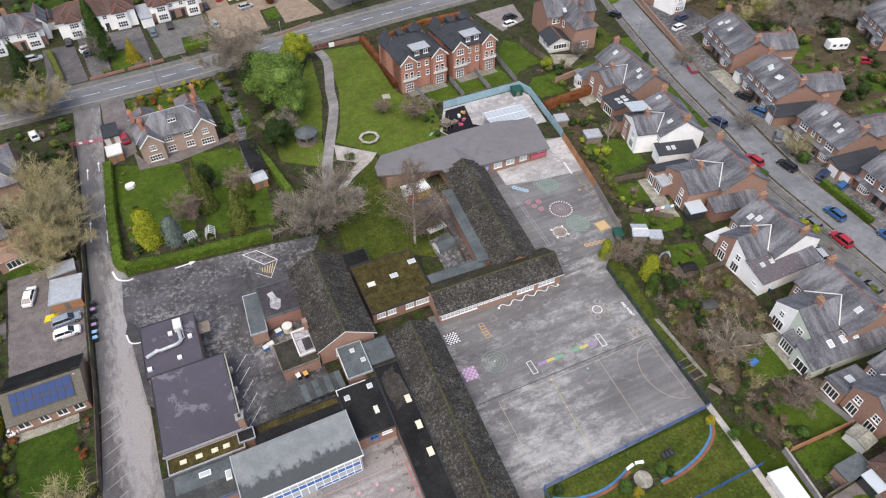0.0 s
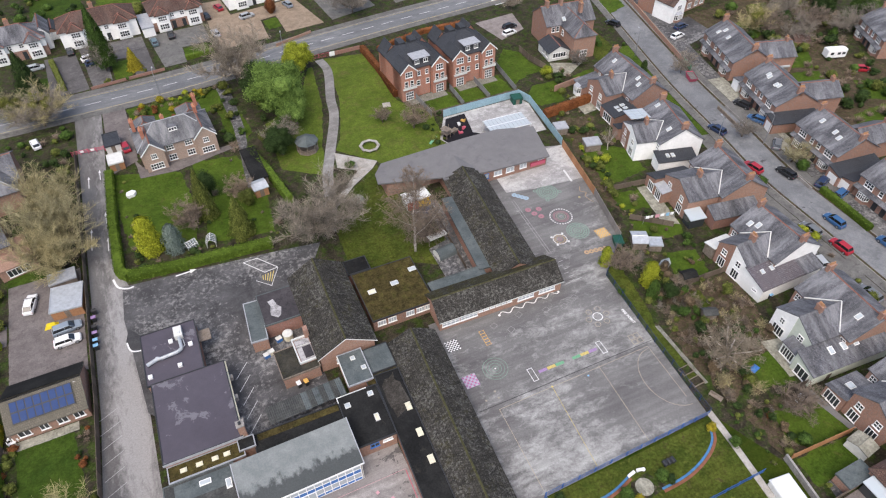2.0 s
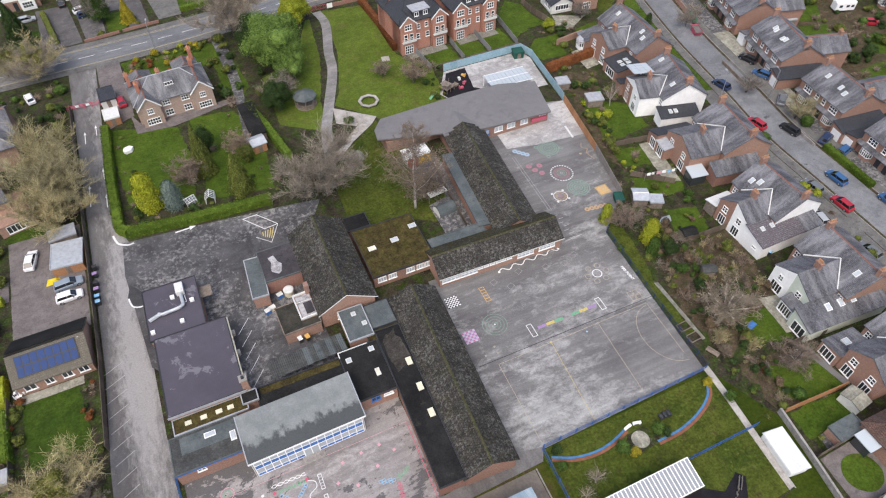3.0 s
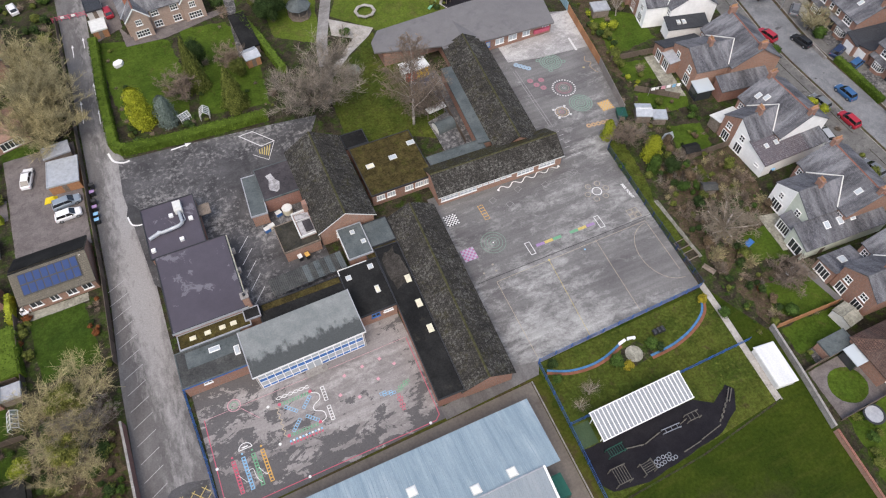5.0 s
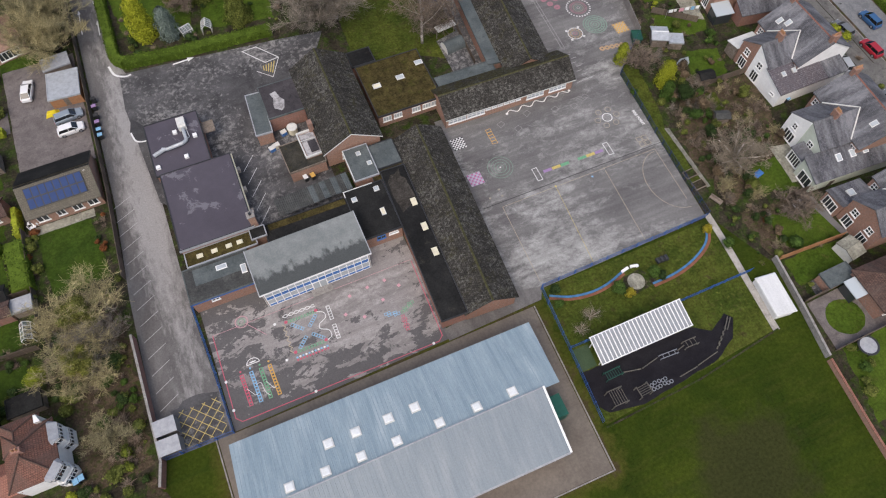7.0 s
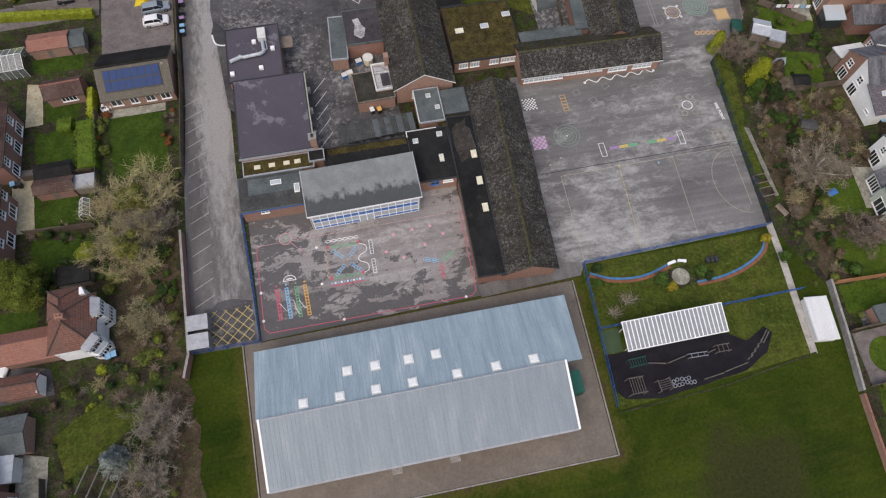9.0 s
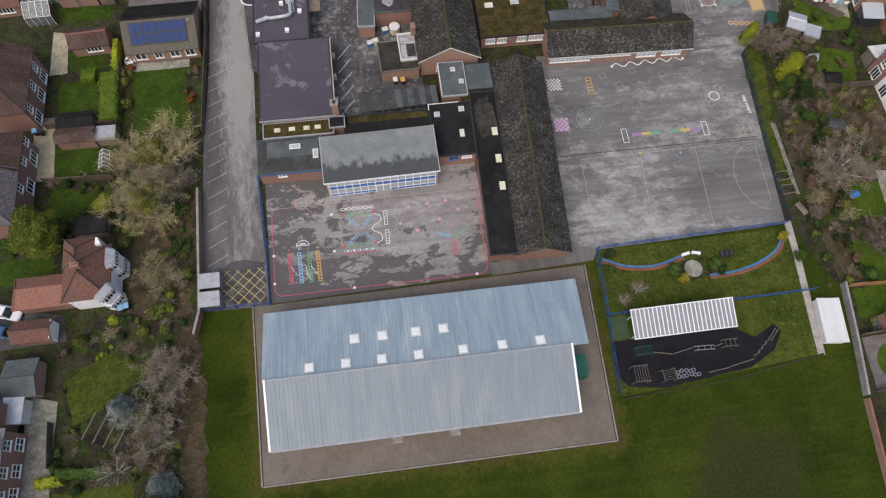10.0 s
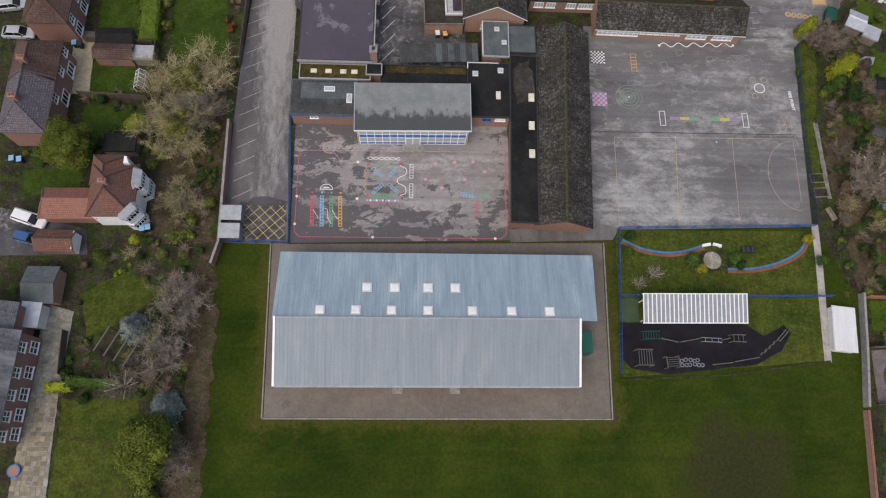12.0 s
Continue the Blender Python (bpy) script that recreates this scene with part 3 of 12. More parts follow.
def glass_pane(name, c, rough=0.08):
    m, t, b = nodes_of(name)
    b.inputs["Base Color"].default_value = (*c, 1)
    b.inputs["Roughness"].default_value = rough
    b.inputs["Specular IOR Level"].default_value = 0.8
    return m


M_GLASS = glass_pane("window_glass", (0.035, 0.04, 0.045))
M_GLASSPALE = glass_pane("blind_glass", (0.42, 0.46, 0.48), 0.2)
M_CARGLASS = glass_pane("car_glass", (0.012, 0.013, 0.015), 0.05)
M_SOLAR = plain("solar_cell", (0.016, 0.042, 0.135), 0.45, spec=0.15, vary=0.12)


def ribbed(name, c0, c1, c2):
    """Coated sheet with weather streaks down the slope."""
    m, t, b = nodes_of(name)
    uv = place_of(t, True)
    col = ramp(t, noise_node(t, stretched(t, uv, (1.6, 0.10, 1)), 1.0, 6, 0.7), 0.36, 0.62, c0, c1)
    top = ramp(t, noise_node(t, stretched(t, uv, (0.8, 0.16, 1)), 0.7, 5, 0.6), 0.50, 0.72, (0, 0, 0), (0.85, 0.85, 0.85))
    col = blend(t, top, col, c2)
    g = noise_node(t, place_of(t), 6.0, 4)
    col = blend(t, 1.0, col, ramp(t, g, 0.3, 0.7, (0.92, 0.92, 0.92), (1.08, 1.08, 1.08)), "MULTIPLY")
    t.links.new(col, b.inputs["Base Color"])
    b.inputs["Roughness"].default_value, b.inputs["Metallic"].default_value = 0.5, 0.15
    return m


# one roof: each slope's brightness is set through its own sheet colour
M_BARNN = ribbed("barn_sheet_north", (0.225, 0.300, 0.345), (0.305, 0.383, 0.425), (0.42, 0.485, 0.515))
M_BARNS = ribbed("barn_sheet_south", (0.194, 0.228, 0.253), (0.232, 0.266, 0.290), (0.274, 0.302, 0.323))
M_CONTAINER = ribbed("container_white", (0.66, 0.66, 0.65), (0.72, 0.72, 0.71), (0.58, 0.58, 0.56))
# paints on the ground
def worn_paint(name, c):
    """Road paint worn through in specks."""
    m, t, b = nodes_of(name)
    pos = place_of(t)
    col = blend(t, ramp(t, noise_node(t, pos, 2.2, 8, 0.8), 0.57, 0.68, (0, 0, 0), (0.55, 0.55, 0.55)), c, (0.17, 0.163, 0.16))
    col = blend(t, 1.0, col, ramp(t, noise_node(t, pos, 6.0, 4, 0.7), 0.3, 0.7, (0.8, 0.8, 0.8), (1.15, 1.15, 1.15)), "MULTIPLY")
    t.links.new(col, b.inputs["Base Color"])
    b.inputs["Roughness"].default_value = 0.8
    return m


PAINT = {k: worn_paint("paint_" + k, c) for k, c in (
    ("white", (0.70, 0.70, 0.69)), ("yellow", (0.50, 0.40, 0.14)), ("red", (0.50, 0.11, 0.16)), ("blue", (0.22, 0.42, 0.60)),
    ("green", (0.15, 0.34, 0.20)), ("pink", (0.56, 0.30, 0.34)), ("cream", (0.40, 0.34, 0.25)), ("orange", (0.60, 0.36, 0.10)),
    ("purple", (0.30, 0.20, 0.36)), ("faint", (0.27, 0.265, 0.26)), ("faint_green", (0.18, 0.27, 0.205)), ("lavender", (0.42, 0.37, 0.44)), ("dark", (0.045, 0.045, 0.046)))}
FADED = {k: worn_paint("faded_" + k, tuple(0.52 * a + 0.48 * b for a, b in zip(c, (0.16, 0.152, 0.15)))) for k, c in (
    ("white", (0.60, 0.60, 0.59)), ("yellow", (0.50, 0.42, 0.16)), ("red", (0.46, 0.17, 0.22)), ("blue", (0.24, 0.34, 0.42)),
    ("green", (0.21, 0.36, 0.27)), ("cream", (0.42, 0.37, 0.28)), ("orange", (0.50, 0.33, 0.15)),
    ("bright", (0.95, 0.95, 0.92)), ("bright_orange", (0.66, 0.42, 0.20)), ("bright_blue", (0.40, 0.58, 0.72)))}
# plants
M_BARK = surface("bark", (0.075, 0.060, 0.048), (0.13, 0.105, 0.085), None, 1.5, 8.0, grain=0.35)
M_TWIG = leafy("grey_twigs", (0.205, 0.182, 0.160), (0.335, 0.302, 0.266))
M_TWIGRED = leafy("reddish_twigs", (0.205, 0.162, 0.132), (0.315, 0.255, 0.208))
M_TWIGIVY = leafy("ivy_twigs", (0.310, 0.275, 0.155), (0.500, 0.450, 0.270))
M_PALETWIG = leafy("pale_twigs", (0.26, 0.22, 0.17), (0.40, 0.345, 0.275))
M_BIRCH = plain("birch_bark", (0.42, 0.38, 0.34), 0.8, vary=0.3, scale=3)
M_LEAF = {k: leafy("leaf_" + k, a, b) for k, a, b in (
    ("green", (0.036, 0.074, 0.016), (0.080, 0.138, 0.032)), ("dark", (0.024, 0.046, 0.015), (0.052, 0.086, 0.028)),
    ("lime", (0.185, 0.235, 0.022), (0.36, 0.41, 0.046)), ("gold", (0.240, 0.205, 0.020), (0.39, 0.34, 0.040)),
    ("blue", (0.100, 0.142, 0.135), (0.205, 0.260, 0.245)), ("fern", (0.085, 0.115, 0.018), (0.170, 0.205, 0.036)), ("olive", (0.082, 0.104, 0.025), (0.155, 0.182, 0.048)),
    ("brown", (0.110, 0.082, 0.054), (0.19, 0.145, 0.098)), ("rust", (0.150, 0.058, 0.026), (0.25, 0.100, 0.042)),
    ("ever", (0.085, 0.148, 0.031), (0.175, 0.270, 0.067)), ("sulphur", (0.225, 0.265, 0.020), (0.42, 0.46, 0.046)),
    ("hedge", (0.064, 0.112, 0.014), (0.120, 0.184, 0.028)), ("silver", (0.150, 0.190, 0.185), (0.300, 0.350, 0.340)), ("ivy", (0.125, 0.140, 0.032), (0.250, 0.255, 0.070)), ("pale", (0.30, 0.31, 0.27), (0.46, 0.47, 0.42)))}


# ---- ground, roads and yards ----
g = Geo()
N = 24
for i in range(N):
    for j in range(N):
        x0, x1 = (-1500 + 3000 * k / N for k in (i, i + 1))
        y0, y1 = (-1400 + 3000 * k / N for k in (j, j + 1))
        g.face((x0, y0, 0), (x1, y0, 0), (x1, y1, 0), (x0, y1, 0))
whole("ground", g, M_GARDEN, "brown garden soil and leaf litter with patchy winter grass", "ground", "structure", uv=False)

MAIN = [(-140, 149), (-60, 150.3), (-20, 151.8), (0, 153.4), (30, 157.6), (57, 160.8), (86, 163.6), (118, 167.5), (180, 176), (320, 196)]
STREET = [(121, 172), (118.5, 150), (111.9, 120), (107.6, 100), (104.6, 80), (102.0, 64), (101.5, 48), (101.0, 30), (100, 0), (98, -60)]
for name, line, half, mat, pave in (("road_main", MAIN, 3.8, M_ROAD, 2.2), ("road_side", STREET, 3.9, M_STREET, 1.9)):
    road = whole(name, ribbon(line, half, 0.035), mat, "worn grey asphalt road with patched repairs", "road", "structure")
    for side in (1, -1):
        p = whole("pavement", ribbon(line, pave / 2, 0.115, side * (half + 0.12 + pave / 2)), M_PAVE, "grey flagged pavement beside the road", "pavement", "structure")
        kerb = Geo()
        off = side * (half + 0.06)
        pts = smooth_line(line)
        for a, b in zip(pts, pts[1:]):
            a, b = Vector(a), Vector(b)
            n = (b - a).normalized()
            n = Vector((-n.y, n.x)) * off
            m = (a + b) / 2 + n
            kerb.obox(m.x, m.y, 0.0, (b - a).length + 0.02, 0.13, 0.13, math.degrees(math.atan2((b - a).y, (b - a).x)))
        part("kerb", kerb, M_STONEWALL, p)
    # centre dashes
    pts, run = smooth_line(line), 0.0
    if name == "road_main":
        dash = Geo()
        for a, b in zip(pts, pts[1:]):
            a, b = Vector(a), Vector(b)
            d = (b - a).normalized()
            n, length, s = Vector((-d.y, d.x)) * 0.07, (b - a).length, 0.0
            while s < length:
                if (run + s) % 6.0 < 3.6:
                    e = min(s + 0.2, length)
                    p0, p1 = a + d * s, a + d * e
                    dash.face((*(p0 - n), 0.042), (*(p1 - n), 0.042), (*(p1 + n), 0.042), (*(p0 + n), 0.042))
                s += 0.2
            run += length
        part("lane_marking", dash, PAINT["white"], road)
        for side in (3.45, -3.45):
            part("kerb_line", ribbon(line, 0.05, 0.043, side), PAINT["yellow"], road)
        zebra = Geo()
        for k in range(7):
            zebra.obox(87.5 + 0.12 * (k - 3), 160.6 + (k - 3) * 1.0, 0.04, 3.2, 0.5, 0.046, 6)
        part("zebra_crossing", zebra, PAINT["white"], road)

# school ground, laid from the widest sheet upwards
field = whole("school_field", sheet([(-29.6, 22.4), (-31, -70), (50, -70), (54.5, -9), (57.2, 16), (53, 26), (24, 25.6)], 0.012), M_FIELD, "mown winter playing field of dark green grass", "grass", "structure")
meadow = whole("school_garden", sheet([(24.4, 25.2), (23.9, 5.2), (51.6, 7.6), (52.3, 16), (52.6, 25.6)], 0.022), M_ROUGHGRASS, "rough mossy grass of the school garden", "grass", "structure")
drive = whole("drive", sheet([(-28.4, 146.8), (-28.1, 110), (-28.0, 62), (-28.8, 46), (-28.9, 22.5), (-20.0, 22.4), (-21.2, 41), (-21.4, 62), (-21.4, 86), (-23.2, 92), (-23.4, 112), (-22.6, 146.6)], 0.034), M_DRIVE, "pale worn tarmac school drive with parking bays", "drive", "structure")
damp_bay = whole("damp_tarmac", sheet([(-26.6, 22.7), (-20.3, 22.7), (-20.4, 28.4), (-24, 29.2), (-26.8, 28.2)], 0.0375, 0.25, 77), M_YARD, "dark damp tarmac under the yellow hatching", "drive", "structure")
yard = whole("yard", sheet([(-21.6, 60), (-9, 46), (4, 46), (4, 76), (8, 78), (11.5, 84), (4.4, 85.0), (-11, 86.6), (-22.9, 87.6), (-23.3, 80)], 0.044), M_YARD, "dark stained tarmac service yard", "yard", "structure")
play = whole("playground", sheet([(20.8, 24.6), (25.0, 25.3), (52.5, 26.2), (54.5, 55.2), (61.9, 61.8), (68.2, 90.8), (52, 96), (46, 88), (45.5, 58), (22, 58)], 0.054), M_PLAY, "weathered grey tarmac playground with pale scuffs and painted games", "playground", "structure")
pale = whole("pale_tarmac", sheet([(49.6, 90.4), (49.2, 82.1), (55.0, 80.8), (65.6, 79.8), (67.6, 91.2), (60.0, 91.8)], 0.062), M_TARPALE, "pale worn strip of tarmac before the classroom", "playground", "structure")
low = whole("lower_playground", sheet([(-20.2, 40.9), (-19.8, 22.6), (10.2, 23.5), (9.9, 41.0)], 0.055), M_LOWPLAY, "damp blotchy tarmac infants playground with painted games", "playground", "structure")
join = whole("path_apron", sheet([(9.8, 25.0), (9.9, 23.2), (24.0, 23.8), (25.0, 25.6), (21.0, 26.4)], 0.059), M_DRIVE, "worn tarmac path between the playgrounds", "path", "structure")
apron = whole("apron", Geo().prism([(-21.4, 0.02), (21.95, 0.12), (22.45, 23.3), (-22.05, 22.4)], 0.0, 0.066), M_APRON, "brown concrete apron round the metal-roofed hall", "paving", "structure")
edge = Geo()
for a, b in (((-21.5, -0.12), (22.0, -0.02)), ((22.15, -0.08), (22.65, 23.3)), ((-21.6, -0.08), (-22.25, 22.4))):
    a, b = Vector(a), Vector(b)
    m = (a + b) / 2
    edge.obox(m.x, m.y, 0.0, (b - a).length, 0.16, 0.16, math.degrees(math.atan2((b - a).y, (b - a).x)))
part("kerb", edge, M_STONEWALL, apron)
rubber = whole("play_surface", sheet([(24.0, 12.4), (41.0, 12.3), (43.3, 10.7), (46.2, 12.2), (47.0, 11.2), (45.4, 8.8), (41.9, 7.0), (35, 6.2), (29.7, 5.6), (25.0, 6.4), (23.9, 8.0)], 0.034, 0.06, 3), M_RUBBER, "black rubber play surface with a curved tail", "playground", "structure")
turf = whole("turf_strip", sheet([(24.2, 15.6), (24.0, 12.5), (26.6, 12.5), (26.8, 15.6)], 0.038), M_TURF, "faded artificial turf beside the shelter", "paving", "structure")
for line, off in ((STREET[1:8], 3.6), (STREET[1:8], -3.6)):
    whole("leaf_litter", ribbon(line, 0.32, 0.0385, off), M_LITTER, "dead leaves and grit along the kerb", "ground", "structure")
path_e = whole("garden_path", ribbon([(52.9, 26.6), (52.6, 21), (52.0, 14), (51.5, 7.4)], 0.5, 0.042), M_CONCPATH, "narrow pale concrete path", "path", "structure")
low_kerb = Geo()
for a, b in (((23.8, 4.9), (38, 5.6)), ((38, 5.6), (51.8, 7.5))):
    a, b = Vector(a), Vector(b)
    low_kerb.obox(*((a + b) / 2), 0, (b - a).length, 0.22, 0.1, math.degrees(math.atan2((b - a).y, (b - a).x)))
whole("edging", low_kerb, M_GARDEN, "mossy stone edging between garden and field", "edging", "structure")
# north grounds
lawn_p = whole("front_lawn", sheet([(30.6, 148.6), (42.0, 147.0), (41.6, 122.5), (47, 114), (45, 102), (30, 101.4), (22.6, 109.8), (25, 114), (29.2, 128), (30.8, 140)], 0.024, 0.12, 5), M_MEADOW, "green school lawn with bare flower beds", "grass", "structure")
lawn_q = whole("side_lawn", sheet([(10.4, 108), (11, 126), (20, 131), (26.6, 146), (27.6, 146), (25.0, 128), (20.2, 112), (18.8, 102)], 0.024, 0.12, 6), M_MEADOW, "green lawn under evergreen trees", "grass", "structure")
lawn_r = whole("quad_lawn", sheet([(17.0, 92.5), (28.8, 101.5), (30.0, 92), (36, 86), (35.6, 65), (26.5, 71.5), (14.5, 74.5), (15, 85)], 0.023, 0.12, 7), M_ROUGHGRASS, "worn mossy lawn between the school wings", "grass", "structure")
path_n = whole("north_path", ribbon([(30.2, 148.6), (30.6, 142), (27.6, 130), (26.0, 122), (21.4, 110), (18.4, 102), (16.4, 93), (14.0, 86)], 1.1, 0.04), M_PATHTAR, "curving tarmac path to the school gate", "path", "structure")
patio = whole("patio", sheet([(22.0, 109.0), (29.4, 102.6), (27.6, 100.6), (22.4, 96.9), (17.4, 92.0), (16.6, 93.2), (24.6, 101.2), (21.0, 103.8)], 0.047), M_CONCPATH, "pale paved path round a planted bed", "paving", "structure")
nursery = whole("nursery_yard", sheet([(48.6, 111.4), (68.0, 111.6), (69.0, 108.4), (67.4, 97.5), (47, 98.4), (44.5, 104)], 0.045), M_TARPALE, "pale tarmac nursery yard", "playground", "structure")
soft = whole("soft_surface", sheet([(45.0, 103.6), (48.8, 110.6), (53.6, 110.9), (52.2, 103.5), (56.5, 99.6), (54.6, 98.4), (47, 98.4)], 0.052, 0.05, 9), M_RUBBER, "black rubber safety surface in the nursery yard", "playground", "structure")
quad_yard = whole("quad_yard", sheet([(29.5, 83.5), (30.4, 87), (35.8, 86), (35.8, 66), (29.0, 66.5), (29.0, 74), (33, 75), (33, 82)], 0.041), M_YARD, "dark tarmac yard in the school quad", "yard", "structure")
# front gardens along the side road
for k, (i, j, off, half, mat, lab) in enumerate(((1, 3, 7.9, 1.9, M_YARD, "dark tarmac front drives along the side road"), (3, 5, 8.1, 2.1, M_PATIO, "paved front drives along the side road"), (5, 8, 7.9, 1.9, M_YARD, "dark tarmac front drives along the side road"),
                                                 (2, 4, -7.6, 1.6, M_LAWN, "narrow grass strip before the houses"), (4, 8, -7.5, 1.5, M_PAVE, "paved forecourts along the side road"))):
    whole("front_garden", ribbon(STREET[i:j + 1], half, 0.047 + 0.001 * k, off), mat, lab, "drive", "structure")


# ---- parts for buildings ----
def lattice(xs, zs, y0, y1):
    """A frame with bars: odd cells of the grid are open, all the rest is one solid."""
    g, at = Geo(), {}

    def corner(i, j, k):
        if (i, j, k) not in at:
            at[i, j, k] = len(g.v)
            g.v.append((xs[i], (y0, y1)[k], zs[j]))
        return at[i, j, k]

    full = lambda i, j: 0 <= i < len(xs) - 1 and 0 <= j < len(zs) - 1 and not (i % 2 and j % 2)  # noqa: E731
    for i in range(len(xs) - 1):
        for j in range(len(zs) - 1):
            if not full(i, j):
                continue
            g.f.append((corner(i, j, 0), corner(i + 1, j, 0), corner(i + 1, j + 1, 0), corner(i, j + 1, 0)))
            for di, dj, a, b in ((-1, 0, (i, j + 1), (i, j)), (1, 0, (i + 1, j), (i + 1, j + 1)), (0, -1, (i, j), (i + 1, j)), (0, 1, (i + 1, j + 1), (i, j + 1))):
                if not full(i + di, j + dj):
                    g.f.append((corner(*a, 0), corner(*a, 1), corner(*b, 1), corner(*b, 0)))
    return g


def window(parent, x, y, z, turn, w, h, cols=2, rows=1, frame_mat=None, glass=None, name="window", sill=True):
    """A framed window whose face looks along -y of its own turn; x, y, z is the middle of its lower edge on the wall."""
    frame_mat, glass = frame_mat or M_WHITE, glass or M_GLASS

    def make():
        bar, d = 0.09, 0.10
        xs, zs = [], []
        for i in range(cols + 1):
            u = -w / 2 + (w - bar) * i / cols
            xs += [u, u + bar]
        for j in range(rows + 1):
            q = (h - bar) * j / rows
            zs += [q, q + bar]
        return lattice(xs, zs, -d, 0.02).data("window_frame", frame_mat)

    def make_pane():
        return Geo().box(-w / 2 + 0.05, -0.045, 0.05, w / 2 - 0.05, 0.015, h - 0.05).data("pane", glass)

    f = part(name, cached(("wf", w, h, cols, rows, frame_mat.name, sill), make), None, parent)
    f.matrix_basis = pose(x, y, z, 0, 0, turn)
    part("pane", cached(("wp", w, h, glass.name), make_pane), None, f)
    if sill:
        part("sill", cached(("ws", w, frame_mat.name), lambda: Geo().box(-w / 2 - 0.08, -0.18, -0.08, w / 2 + 0.08, 0.02, -0.003).data("sill", frame_mat)), None, f)
    return f


def roof_light(parent, x, y, z, w, d, tilt_x=0.0, tilt_y=0.0, glass=None, kerb=None, turn=0.0, name="skylight"):
    """A raised kerb with a pane or dome, laid on a roof."""
    def make():
        return Geo().box(-w / 2, -d / 2, -0.15, w / 2, d / 2, 0.14).data("skylight", kerb or M_WHITE)

    def make_pane():
        p = [(-w / 2 + 0.1, -d / 2 + 0.1, 0.145), (w / 2 - 0.1, -d / 2 + 0.1, 0.145), (w / 2 - 0.1, d / 2 - 0.1, 0.145), (-w / 2 + 0.1, d / 2 - 0.1, 0.145)]
        q = [(u * 0.8, v * 0.8, 0.2) for u, v, _ in p]
        return Geo().mesh(p + q, [(4, 5, 6, 7), (0, 1, 5, 4), (1, 2, 6, 5), (2, 3, 7, 6), (3, 0, 4, 7)]).data("pane", glass or M_GLASS)

    f = part(name, cached(("rl", w, d, (kerb or M_WHITE).name), make), None, parent)
    f.matrix_basis = pose(x, y, z, tilt_x, tilt_y, turn)
    part("pane", cached(("rlp", w, d, (glass or M_GLASS).name), make_pane), None, f)
    return f


def gable_roof(parent, u0, u1, v0, v1, eave, ridge, axis="x", mat=None, over=0.3, verge=0.25, thick=0.16, ridge_mat=None, name="roof"):
    """Two slabs meeting in a ridge along axis; the ridge tiles are a part of the roof."""
    a0, a1, b0, b1 = (u0, u1, v0, v1) if axis == "x" else (v0, v1, u0, u1)
    mid, half = (b0 + b1) / 2, (b1 - b0) / 2
    drop = (ridge - eave) / half * over
    at = (lambda a, b, z: (a, b, z)) if axis == "x" else (lambda a, b, z: (b, a, z))
    s0, s1 = a0 - verge, a1 + verge
    sec = [(b0 - over, eave - drop), (mid, ridge), (b1 + over, eave - drop), (b1 + over, eave - drop - thick), (mid, ridge - thick), (b0 - over, eave - drop - thick)]
    g = Geo()
    p = [at(s0, b, z) for b, z in sec] + [at(s1, b, z) for b, z in sec]
    f = [(0, 1, 7, 6), (1, 2, 8, 7), (2, 3, 9, 8), (3, 4, 10, 9), (4, 5, 11, 10), (5, 0, 6, 11), (0, 5, 4, 1), (1, 4, 3, 2), (6, 7, 10, 11), (7, 8, 9, 10)]
    if axis == "x":
        f = [tuple(reversed(q)) for q in f]
    g.mesh(p, f)
    r = part(name, g, mat or M_SLATE, parent)
    cap = Geo()
    n = max(2, int((s1 - s0) / 0.6))
    for i in range(n):
        c0, c1 = s0 + (s1 - s0) * i / n, s0 + (s1 - s0) * (i + 0.96) / n
        w, hgt = 0.16, 0.07
        q = [at(c, b, z) for c in (c0, c1) for b, z in ((mid - w, ridge - 0.06), (mid, ridge + hgt), (mid + w, ridge - 0.06))]
        cap.mesh(q, [(0, 1, 4, 3), (1, 2, 5, 4), (0, 3, 5, 2), (0, 2, 1), (3, 4, 5)])
    part("ridge_tiles", cap, ridge_mat or M_RIDGERED, r)
    return r


